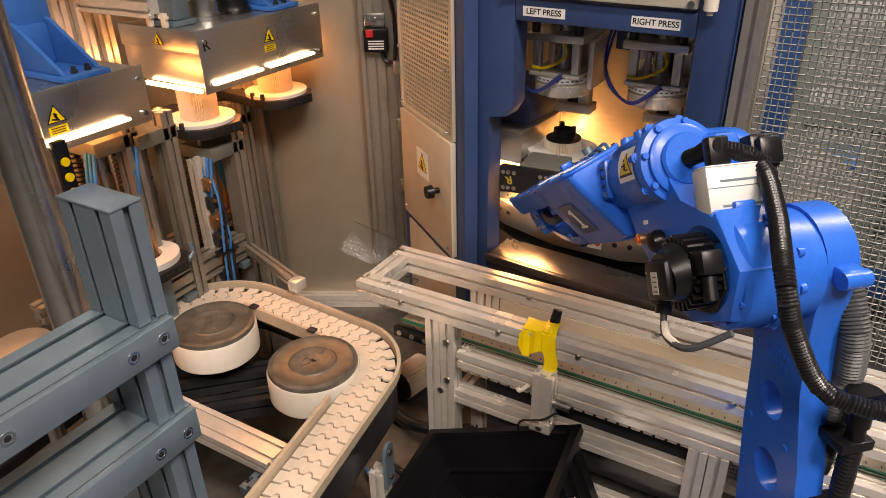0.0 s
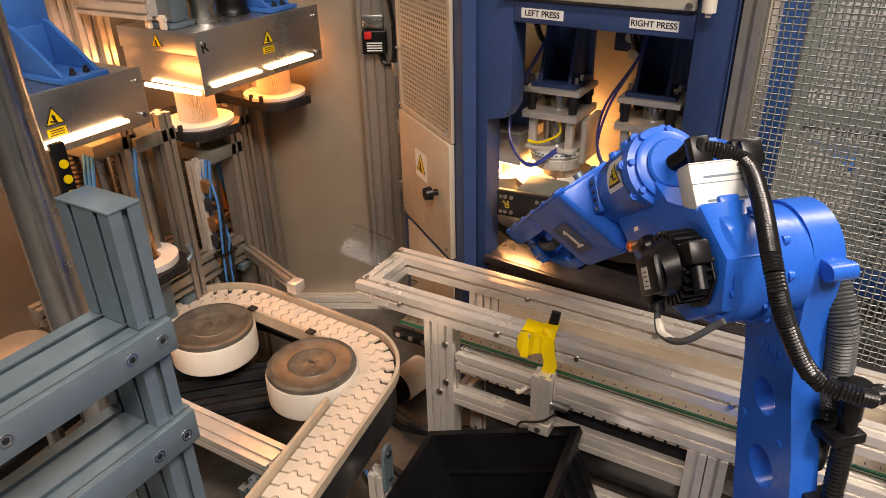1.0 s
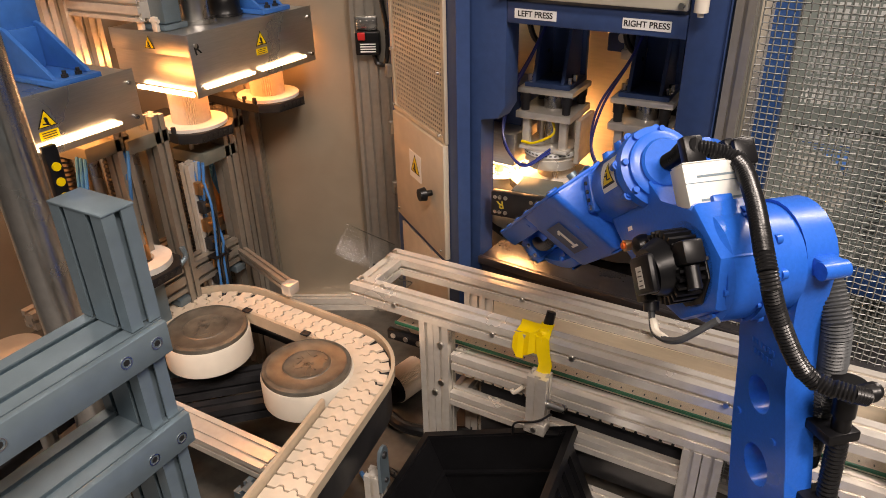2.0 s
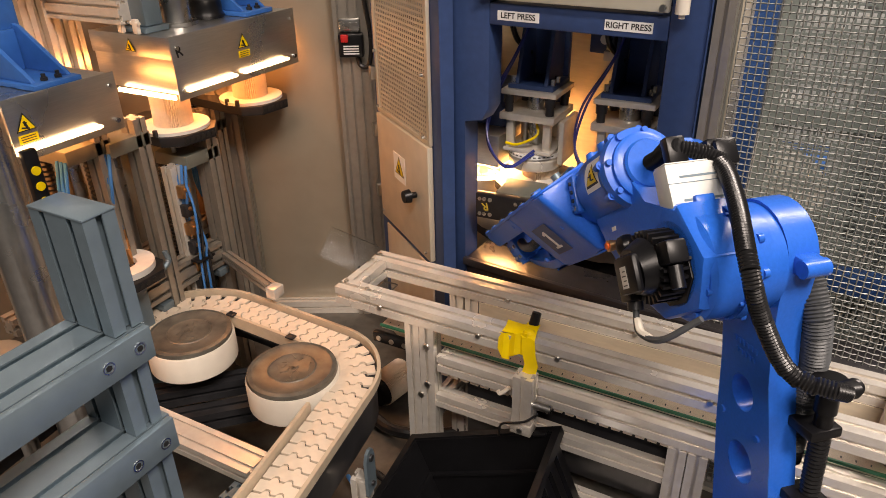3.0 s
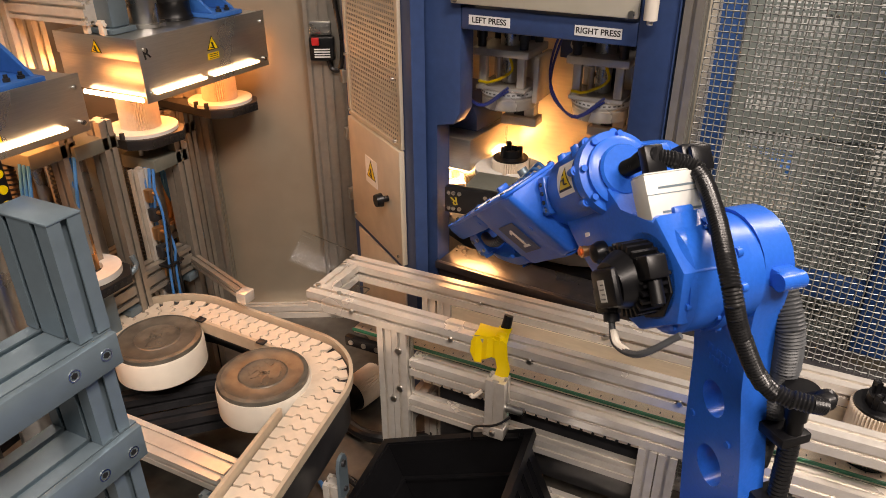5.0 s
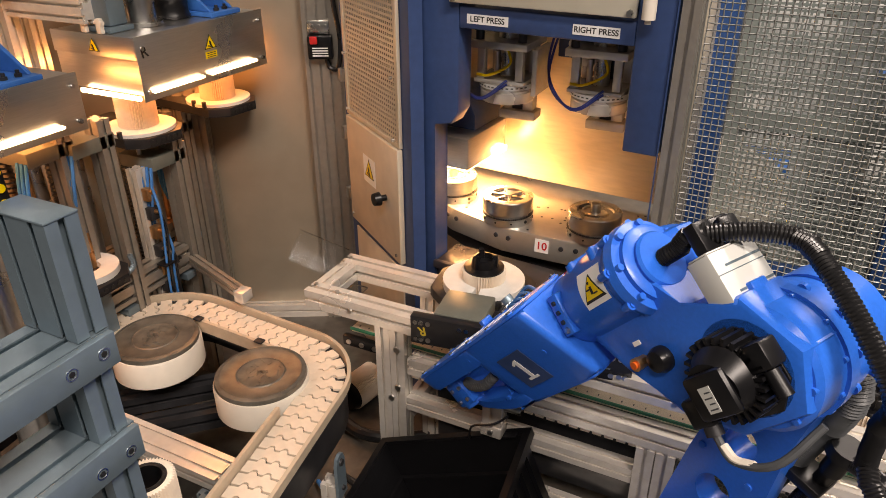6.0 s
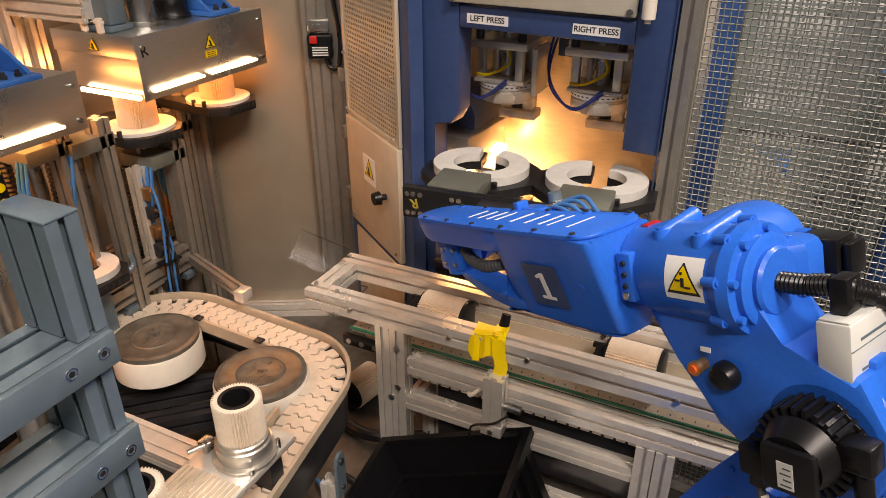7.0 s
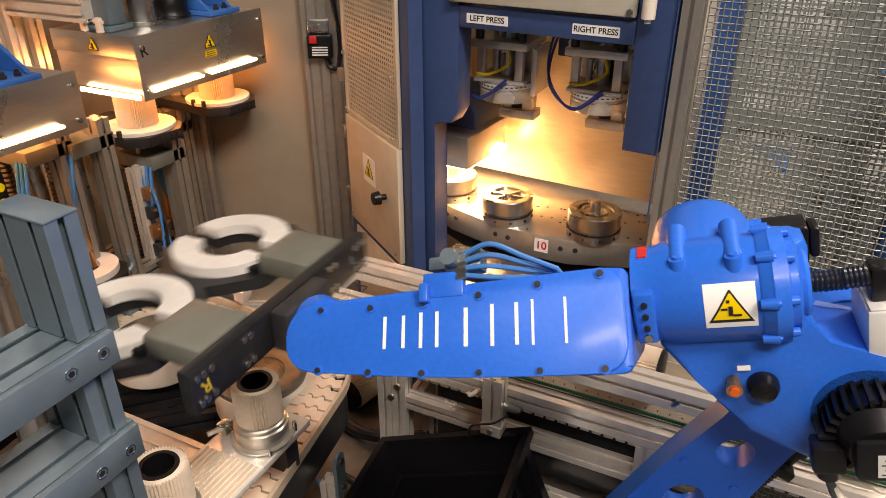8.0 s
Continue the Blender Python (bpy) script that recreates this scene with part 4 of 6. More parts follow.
for p0, p1, w, h in (((-1.215, 0.62, 0.955), (-1.215, 1.06, 0.955), 0.04, 0.06), ((-1.215, 1.085, BASE), (-1.215, 1.085, 1.23), 0.04, 0.04),
                     ((-1.195, 1.065, 0.945), (-0.99, 0.995, 0.945), 0.022, 0.022), ((-1.36, 0.62, 0.955), (-1.36, 1.2, 0.955), 0.04, 0.04),
                     ((-1.215, 0.60, BASE), (-1.215, 0.60, 1.2), 0.04, 0.04), ((-1.36, 1.22, BASE), (-1.36, 1.22, 1.25), 0.04, 0.04)):
    b = extrusion(B(), p0, p1, w, h, 0.04, (0, 0, 1) if p0[2] == p1[2] else (0, 1, 0))
    b.transform(fi)
    part("beam" if p0[2] == p1[2] else "post", b, ALU_DIM, fr)
b = box(B(), -0.988, -0.962, 0.972, 1.004, 0.932, 0.958, 0.002)
b.transform(fi)
part("end_block", b, ALU, fr, "aluminium end block")
glass = tagged(part("cabinet_wall", box(B(), -1.45, -1.447, 1.0, 1.26, BASE, 1.25), SLIDE, None, "", 0), "olive grey panel behind the heater frame", "panel")
# bright filter part under the near tray lift
tr = empty("lower_tray", pose(-1.195, 0.79, 1.045), "black lower tray with a pale felt ring", "tray")
part("tray_plate", prism(B(), [(-0.09, -0.06), (0.05, -0.07), (0.075, -0.03), (0.075, 0.04), (0.04, 0.07), (-0.09, 0.07)], -0.02, 0, None, 0.002), ANODBLACK, tr)
part("felt_ring", plate(B(), circle(0, 0, 0.065, 32), [circle(0, 0, 0.03, 24)], 0.0005, 0.014), RINGWHITE, tr)
b = B()
for i in range(4):
    cyl(b, (0.074, -0.018 + i * 0.016, -0.01), (0.0765, -0.018 + i * 0.016, -0.01), 0.005, seg=10)
part("bore", b, SIGNBLACK, tr)
part("stand", box(B(), -0.06, 0.02, -0.03, 0.03, BASE - 1.04, -0.0205, 0.002), ALU_DULL, tr)
part("spiral_hose", tube(B(), spline([(0.03, 0.085, 0.01), (0.035, 0.085, -0.015), (0.03, 0.055, -0.03), (0.025, 0.0, -0.03), (0.02, -0.05, -0.03)], 40), 0.0055, 8, 0.15), ALU_DULL, tr, "pale wrapped hose")
# top beam of the heater station and the slats behind it
tagged(part("top_beam", extrusion(B(), (-1.90, 0.99, 1.525), (-1.25, 0.99, 1.525), 0.06, 0.045, 0.03, (0, 0, 1)), ALU), "slotted aluminium beam above the heaters", "beam")
tagged(part("top_beam", extrusion(B(), (-1.42, 0.2, 1.62), (-1.42, 1.2, 1.62), 0.05, 0.05, 0.05, (0, 0, 1)), ALU), "slotted aluminium beam above the heaters", "beam")
for y in (0.92, 0.97, 1.02):
    post("rear_post", -1.50, y, BASE, 2.2, 0.04, 0.03, 0.04, 0, ALU, "slotted aluminium post behind the heaters")
# perforated cable duct with yellow dots
e = empty("drag_chain", pose(-1.10, 0.622, 1.12), "black strip with a row of yellow dots", "cable chain")
part("strip", box(B(), -0.012, 0.0, -0.012, 0.012, -0.5, 0.255, 0.001), BLACK, e)
for i in range(8):
    part("dot", cyl(B(), (0.0003, 0, 0.22 - i * 0.027), (0.004, 0, 0.22 - i * 0.027), 0.0075, seg=14), YELLOW, e, "yellow dot")

# ---------- round steel column in the foreground ----------
e = empty("steel_column", pose(-0.985, 0.50, BASE), "polished round steel column beside the heaters", "column")
part("tube", cyl(B(), (0, 0, 0.012), (0, 0, 1.5), 0.033, seg=40), STEEL, e)
part("flange", cyl(B(), (0, 0, 0.0), (0, 0, 0.0118), 0.06, seg=40), STEEL, e)

# ---------- foreground frame ----------
fg = empty("profile_frame", pose(-0.62, 0.3, BASE), "grey anodised profile frame with bolted side plates", "frame")
gi = Matrix.Translation((0.62, -0.3, -BASE))


def fgp(nm, bm, mat, lab="", parent=fg):
    bm.transform(gi)
    return part(nm, bm, mat, parent, lab)


fgp("upright", extrusion(B(), (-0.615, 0.37, 1.345), (-0.615, 0.37, 1.474), 0.08, 0.036, 0.04, (0, 1, 0)), ALU_DULL)
fgp("end_cap", box(B(), -0.656, -0.574, 0.351, 0.389, 1.4742, 1.477, 0.001), ALU_DULL, "pale grey end cap")
fgp("top_beam", extrusion(B(), (-0.615, -0.1, 1.323), (-0.615, 0.388, 1.323), 0.08, 0.04, 0.04, (0, 0, 1)), ALU_DULL)
fgp("lower_beam", extrusion(B(), (-0.615, -0.1, 1.199), (-0.615, 0.388, 1.199), 0.08, 0.04, 0.04, (0, 0, 1)), ALU_DULL)
fgp("base_beam", extrusion(B(), (-0.615, -0.1, 1.04), (-0.615, 0.388, 1.04), 0.08, 0.04, 0.04, (0, 0, 1)), ALU_DULL)
for z0, z1 in ((1.2195, 1.3025), (1.0605, 1.1785), (BASE, 1.0195)):
    fgp("upright", extrusion(B(), (-0.615, 0.362, z0), (-0.615, 0.362, z1), 0.08, 0.036, 0.04, (0, 1, 0)), ALU_DULL)
for z0, z1, zb in ((1.305, 1.343, 1.325), (1.177, 1.219, 1.194)):
    pl = fgp("side_plate", box(B(), -0.5735, -0.565, -0.1, 0.386, z0, z1, 0.001), ALU_DULL, "dull grey side plate with countersunk screws")
    for y in (0.331, 0.369, 0.20, 0.16):
        b = B()
        lathe(b, [(0.0068, -0.0005), (0.0068, 0.0006), (0.0055, 0.0006), (0.0045, -0.002), (0.0, -0.002)], 20, frame_m((-0.5648, y, zb), (0, 1, 0), (0, 0, 1)))
        fgp("countersunk_screw", b, STEEL, "", pl)
    for y in (0.331, 0.369, 0.20, 0.16):
        fgp("socket", cyl(B(), (-0.566, y, zb), (-0.5641, y, zb), 0.0035, seg=6), SIGNBLACK, "", pl)
# clutter inside the frame
e = empty("metal_disc", pose(-1.19, 0.50, 1.01), "round shiny metal disc on a steel stand", "gauge")
part("disc", lathe(B(), [(0.0, 0), (0.05, 0), (0.052, 0.004), (0.05, 0.008), (0.0, 0.01)], 40), STAINLESS, e)
part("stand", cyl(B(), (0, 0, BASE - 1.01), (0, 0, -0.0005), 0.02), STEEL, e)
e = empty("air_cylinder", pose(-0.74, 0.38, 1.03), "black and steel air cylinder inside the frame", "cylinder")
part("barrel", cyl(B(), (0, -0.09, 0), (0.0, 0.0, 0.0), 0.018), BLACK, e)
part("rod", cyl(B(), (0, 0.0, 0), (0.0, 0.03, 0.0), 0.007), STEEL, e)
part("stand", box(B(), -0.012, 0.012, -0.03, 0.0, BASE - 1.03, -0.0185), ALU_DULL, e)

# ---------- guard frame and belt conveyor ----------
gf = empty("guard_frame", pose(-0.58, 0.97, BASE), "slotted aluminium guard frame round the belt conveyor", "frame")
gfi = Matrix.Translation((0.58, -0.97, -BASE))


def gp(nm, bm, mat, lab="", parent=gf, sm=0.6):
    bm.transform(gfi)
    return part(nm, bm, mat, parent, lab, sm)


FX1 = 0.93
gp("front_rail", extrusion(B(), (-0.765, 0.957, 1.021), (FX1, 0.957, 1.021), 0.038, 0.038, 0.038, (0, 0, 1)), ALU)
gp("back_rail", extrusion(B(), (-0.765, 1.088, 1.021), (FX1, 1.088, 1.021), 0.038, 0.038, 0.038, (0, 0, 1)), ALU)
gp("end_rail", extrusion(B(), (-0.746, 0.9765, 1.021), (-0.746, 1.0685, 1.021), 0.036, 0.036, 0.038, (0, 0, 1)), ALU)
for x in (-0.592, -0.560):
    gp("leg", extrusion(B(), (x, 0.955, BASE), (x, 0.955, 1.0015), 0.031, 0.031, 0.031, (0, 1, 0)), ALU)
for x in (-0.565, -0.53):
    gp("leg", extrusion(B(), (x, 1.088, BASE), (x, 1.088, 1.0015), 0.03, 0.03, 0.03, (0, 1, 0)), ALU)
for x in (-0.085, -0.052):
    gp("leg", extrusion(B(), (x, 0.955, BASE), (x, 0.955, 0.905), 0.031, 0.031, 0.031, (0, 1, 0)), ALU)
    gp("leg", extrusion(B(), (x - 0.02, 1.088, BASE), (x - 0.02, 1.088, 1.0015), 0.03, 0.03, 0.03, (0, 1, 0)), ALU)
gp("low_rail", extrusion(B(), (-0.544, 0.957, 0.834), (-0.1015, 0.957, 0.834), 0.03, 0.03, 0.03, (0, 0, 1)), ALU)
gp("low_rail", extrusion(B(), (-0.544, 0.957, 0.70), (-0.1015, 0.957, 0.70), 0.03, 0.03, 0.03, (0, 0, 1)), ALU)
gp("low_rail", extrusion(B(), (-0.544, 1.088, 0.80), (-0.13, 1.088, 0.80), 0.03, 0.03, 0.03, (0, 0, 1)), ALU)
for x in (-0.56, -0.07):
    gp("cross_rail", extrusion(B(), (x, 0.973, 0.79), (x, 1.070, 0.79), 0.03, 0.03, 0.03, (0, 0, 1)), ALU)
gp("backing_sheet", box(B(), -0.51, FX1, 1.0665, 1.0685, 0.956, 1.0015), SHEET, "zinc backing sheet")
gp("front_strip", box(B(), -0.54, FX1, 0.9385, 0.9405, 0.975, 1.0), ACRYL, "clear acrylic strip")
for x, y in ((-0.66, 0.938), (-0.45, 0.938), (-0.3, 0.938), (-0.05, 0.938), (-0.45, 1.069), (-0.2, 1.069), (0.0, 1.069)):
    gp("screw", bolt(B(), (x, y, 1.021), (0, -1, 0), 0.005), STEEL)
for x, y in ((-0.755, 0.965), (-0.70, 0.957), (-0.755, 1.09)):
    gp("screw", bolt(B(), (x, y, 1.04), (0, 0, 1), 0.005), STEEL)
for z, x in ((0.96, -0.56), (0.87, -0.56), (0.84, -0.575), (0.72, -0.575)):
    gp("angle_bracket", bolt(B(), (x, 0.939, z), (0, -1, 0), 0.007, 0.003), STEEL)
for x in (-0.362, 0.04):
    kb = gp("clamp_knob", cyl(cyl(B(), (x, 0.975, 1.03), (x, 0.982, 1.048), 0.005), (x, 0.980, 1.042), (x + 0.002, 0.990, 1.066), 0.0095, 0.0085, 14), BLACK, "black clamp knob")
corner = gp("clear_corner", box(B(), -0.735, -0.70, 0.98, 1.066, 0.99, 0.994), ACRYL, "clear acrylic corner piece")

bc = empty("belt_conveyor", pose(-0.4, 1.02, BASE), "belt conveyor with white perforated belt and green edge strip", "conveyor")
bci = Matrix.Translation((0.4, -1.02, -BASE))


def bp(nm, bm, mat, lab="", parent=bc, sm=0.6):
    bm.transform(bci)
    return part(nm, bm, mat, parent, lab, sm)


belt = bp("belt", box(B(), -0.69, FX1, 0.981, 1.060, 0.938, 0.948, 0.002), CHAIN, "white modular belt with small holes")
b = B()
for i in range(78):
    for k in range(5):
        x, y = -0.675 + i * 0.0205 + (k % 2) * 0.010, 0.992 + k * 0.0145
        box(b, x - 0.001, x + 0.001, y - 0.0025, y + 0.0025, 0.9481, 0.9484)
bp("belt_hole", b, GREYHOSE, "", belt, 0)["kind"] = "stuff"
bp("green_edge", box(B(), -0.69, FX1, 0.9765, 0.9805, 0.945, 0.951, 0.001), GREEN, "green edge strip")
bp("side_profile", extrusion(B(), (-0.54, 0.958, 0.925), (FX1, 0.958, 0.925), 0.032, 0.036, 0.036, (0, 0, 1)), ALU)
bp("side_profile", extrusion(B(), (-0.66, 1.0645, 0.925), (FX1, 1.0645, 0.925), 0.007, 0.03, 0.03, (0, 0, 1)), ALU)
b = B()
for i in range(70):
    x = -0.535 + i * 0.021
    cyl(b, (x, 0.955, 0.8985), (x + 0.015, 0.955, 0.8985), 0.006, seg=8)
bp("return_link", b, CHAIN, "return chain links under the belt")["kind"] = "stuff"
nose = bp("belt_nose", box(B(), -0.70, -0.605, 0.962, 0.9755, 0.915, 0.938, 0.003), BLACK, "black belt nose bearing block")
b = B()
for x in (-0.685, -0.655, -0.625):
    bolt(b, (x, 0.962, 0.926), (0, -1, 0), 0.006, 0.002)
bp("bearing_screw", b, STEEL, "", nose)
bp("motor_housing", box(B(), -0.50, -0.1, 0.99, 1.05, 0.72, 0.90, 0.004), DARKSTEEL, "dark housing under the belt")

# clear patterned sheet standing at the frame's end
sh = empty("acrylic_sheet", frame_m((-0.80, 1.04, 1.06), (0.80, 0.35, -0.40), (0.05, 0.80, 0.60)), "clear acrylic sheet with dotted pattern leaning at the frame end", "sheet")
part("pane", box(B(), -0.055, 0.055, -0.035, 0.035, 0, 0.003), ACRYL, sh, "", 0)
b = B()
for i in range(13):
    for k in range(8):
        box(b, -0.05 + i * 0.0072, -0.0486 + i * 0.0072, -0.03 + k * 0.0078, -0.0282 + k * 0.0078, 0.0031, 0.0033)
part("dot_pattern", b, FAINT, sh, "", 0)
part("holder", box(B(), 0.03, 0.06, -0.036, -0.020, -0.012, -0.0005), BLACK, sh)

# clamp bracket in front of the conveyor
cb = empty("sensor_clamp", pose(-0.350, 0.922, 0.880), "aluminium clamp bracket with a small cable", "bracket")
part("upright", extrusion(B(), (0, 0, 0), (0, 0, 0.10), 0.036, 0.03, 0.036, (0, 1, 0)), ALU, cb)
part("foot", box(B(), -0.02, 0.02, -0.018, 0.013, -0.024, -0.0003, 0.002), ALU, cb)
part("clamp_bolt", cyl(B(), (0.018, 0, 0.04), (0.05, 0, 0.04), 0.008), STEEL, cb)
part("clamp_bolt", bolt(B(), (0, -0.018, -0.012), (0, -1, 0), 0.006), STEEL, cb)
part("cable", tube(B(), spline([(0.03, -0.01, 0.03), (0.01, -0.03, 0.02), (-0.03, -0.03, 0.0), (-0.04, -0.02, -0.04)], 14), 0.0022), RUBBER, cb)
part("hook", tube(B(), spline([(-0.03, 0, 0.06), (-0.045, -0.005, 0.045), (-0.05, -0.005, 0.05)], 8), 0.004), WHITE, cb)

# yellow tape tied over the front rail
tp = empty("tape_strip", pose(-0.352, 0.938, 1.04), "yellow plastic tape tied round the front rail", "tape")


def strip(pts, w, wob):
    b = B()
    prev = None
    for i, p in enumerate(pts):
        p = Vector(p)
        k = wob * math.sin(i * 1.9)
        row = [b.verts.new(p + Vector((-w / 2 + k, 0.002 * math.sin(i), 0))), b.verts.new(p + Vector((w * 0.1, -0.004 * math.cos(i * 1.3), 0.002))), b.verts.new(p + Vector((w / 2 + k, 0.001, 0)))]
        if prev:
            for a in range(2):
                b.faces.new((prev[a], prev[a + 1], row[a + 1], row[a]))
        prev = row
    r = bmesh.ops.extrude_face_region(b, geom=list(b.faces))
    for v in r["geom"]:
        if isinstance(v, bmesh.types.BMVert):
            v.co.y -= 0.0012
    return b


part("hanging_end", strip([(-0.01, 0.045, 0.006), (-0.008, 0.02, 0.010), (0.0, -0.004, 0.006), (0.004, -0.008, -0.02), (0.006, -0.006, -0.045), (0.004, -0.008, -0.065), (0.007, -0.007, -0.09), (0.003, -0.010, -0.105), (0.006, -0.008, -0.112)], 0.024, 0.002), YELLOW, tp)
flap = B()
for k in range(5):
    # folds of the short end, each a thin leaf at its own lean
    x0, x1 = -0.058 + k * 0.0105, -0.058 + (k + 1) * 0.0110
    z1a, z1b = 0.000 + k * 0.003, 0.003 + k * 0.003
    z0a, z0b = -0.030 - 0.004 * (k % 2) - (0.012 if k in (1, 2) else 0), -0.034 - (0.014 if k in (0, 1) else 0) + 0.006 * (k // 3)
    ya, yb = -0.004 - 0.004 * (k % 2), -0.004 - 0.004 * ((k + 1) % 2)
    front = [flap.verts.new(p) for p in ((x0, ya, z0a), (x1, yb, z0b), (x1, yb + 0.006, z1b), (x0, ya + 0.006, z1a))]
    back = [flap.verts.new(v.co + Vector((0, 0.0012, 0))) for v in front]
    flap.faces.new(front)
    flap.faces.new(list(reversed(back)))
    for a in range(4):
        flap.faces.new((front[a], back[a], back[(a + 1) % 4], front[(a + 1) % 4]))
bmesh.ops.recalc_face_normals(flap, faces=list(flap.faces))
part("hanging_end", flap, YELLOW, tp, "", 0)
part("wrapped_band", strip([(-0.035, 0.040, 0.004), (-0.030, 0.015, 0.009), (-0.028, -0.002, 0.006)], 0.045, 0.002), YELLOW, tp)
part("knot", lathe(B(), [(0.0, -0.012), (0.012, -0.008), (0.012, 0.0), (0.008, 0.006), (0.0, 0.008)], 9, Matrix.Translation((-0.006, 0.012, 0.008))), YELLOW, tp)

# capped filter standing on the belt
filter_element(pose(0.226, 1.03, 0.9587), "pleated filter with black end cap on the belt", True)
# filter lying on the base plate
LYING = (-0.797, 1.108, BASE + 0.0425)
lf = filter_element(frame_m(LYING, (0, 0, 1), (0.98, -0.20, 0)), "pleated paper filter lying on the base plate")
part("lower_cap", cyl(B(), (0, 0, -0.016), (0, 0, -0.0005), 0.034, 0.04), BLACK, lf, "black end cap")

# ---------- black crate ----------
cm = frame_m((-0.352, 0.722, 0.662), (0.265, 0.03, 0.105), (-0.02, 1, 0.03))
cr = empty("plastic_crate", cm, "empty black plastic crate tilted in front of the conveyor", "crate")
cw, cl, ch = 0.15, 0.20, 0.16


def crate_ring(z0, z1, o, t):
    """Rectangular ring o outside half size offset, wall t."""
    x, y = cw + o, cl + o
    return plate(B(), [(-x, -y), (x, -y), (x, y), (-x, y)], [[(-x + t, -y + t), (x - t, -y + t), (x - t, y - t), (-x + t, y - t)]], z0, z1)


part("shell", crate_ring(0.0, ch, 0.0, 0.004), BLACK, cr, "", 0)
part("rim", crate_ring(ch - 0.012, ch + 0.004, 0.012, 0.014), BLACK, cr, "", 0)
part("bottom", box(B(), -cw + 0.004, cw - 0.004, -cl + 0.004, cl - 0.004, 0.0, 0.005), BLACK, cr, "", 0)
b = B()
for i in range(9):
    y = -0.16 + i * 0.04
    for s in (-1, 1):
        box(b, s * (cw + 0.0045) - 0.0045, s * (cw + 0.0045) + 0.0045, y - 0.002, y + 0.002, 0.02, ch - 0.0125)
for i in range(7):
    x = -0.12 + i * 0.04
    box(b, x - 0.002, x + 0.002, cl + 0.0002, cl + 0.009, 0.02, ch - 0.0125)
part("rib", b, BLACK, cr, "", 0)
part("step_ledge", crate_ring(0.075, 0.081, -0.0045, 0.008), BLACK, cr, "", 0)
part("label_card", box(B(), cw + 0.0095, cw + 0.011, -0.10, 0.10, 0.02, 0.10), SIGNWHITE, cr, "white label card", 0)
part("corner_latch", box(B(), cw - 0.035, cw - 0.010, cl - 0.018, cl - 0.004, ch + 0.0045, ch + 0.009, 0.001), BLACK, cr)
st = empty("crate_stand", pose(-0.42, 0.74, BASE), "steel stand under the crate", "stand")
part("plate", box(B(), -0.10, 0.14, -0.15, 0.15, 0.0, 0.012, 0.002), STEEL, st)
part("wedge", prism(B(), [(-0.08, 0.0125), (0.16, 0.0125), (0.16, 0.088), (-0.08, 0.014)], -0.14, 0.14, Matrix.Rotation(radians(90), 4, "X")), DARKSTEEL, st)

# cables and clutter on the base plate
for pts, r, mat, lab in (([(-0.70, 0.90, 0.625), (-0.60, 0.86, 0.63), (-0.57, 0.78, 0.62), (-0.56, 0.62, 0.61)], 0.008, RUBBER, "black cable on the base plate"),
                         ([(-0.72, 0.86, 0.62), (-0.63, 0.80, 0.64), (-0.585, 0.80, 0.64), (-0.56, 0.9, 0.62)], 0.005, SKYHOSE, "pale blue air hose on the base plate"),
                         ([(-0.95, 1.12, 0.625), (-0.80, 1.05, 0.625), (-0.66, 1.03, 0.625), (-0.4, 1.2, 0.625)], 0.014, RUBBER, "thick black cable on the base plate")):
    tagged(part("cable", tube(B(), spline(pts, 24), r, 10), mat), lab, "cable")
tb = empty("terminal_block", pose(-0.625, 0.66, BASE), "brass and steel valve block under the conveyor", "valve block")
part("body", box(box(B(), -0.05, 0.02, -0.04, 0.04, 0.0, 0.05, 0.003), 0.025, 0.06, -0.03, 0.03, 0.0, 0.03, 0.003), STEEL, tb)
b = B()
for i in range(5):
    cyl(b, (-0.035 + i * 0.013, -0.02 + 0.012 * (i % 2), 0.05), (-0.035 + i * 0.013, -0.02 + 0.012 * (i % 2), 0.066), 0.005, seg=10)
part("fitting", b, COPPER, tb)

# ---------- wire fence ----------
fe = empty("wire_fence", PM @ pose(0.0, 0.02, BASE), "woven galvanised wire fence panel with square mesh", "fence", "", "structure")
mesh_p, rw = 0.0107, 0.0011
u0, u1, z0, z1 = 0.492, 1.16, 0.02, 1.15
nu, nzz = int((u1 - u0) / mesh_p), int((z1 - z0) / mesh_p)


def wire(bm, horizontal, c, n, start, odd):
    prev = None
    for i in range(2 * n + 1):
        s = start + i * mesh_p / 2
        off = (0.0016 * math.cos(math.pi * (i / 2 + odd))) if i % 2 == 0 else 0.0
        if horizontal:
            ring = [bm.verts.new((s, off + dy, c + dz)) for dy, dz in ((-rw, 0), (0, -rw), (rw, 0), (0, rw))]
        else:
            ring = [bm.verts.new((c + dx, off + dy, s)) for dx, dy in ((-rw, 0), (0, rw), (rw, 0), (0, -rw))]
        if prev:
            for k in range(4):
                bm.faces.new((prev[k], prev[(k + 1) % 4], ring[(k + 1) % 4], ring[k]))
        prev = ring


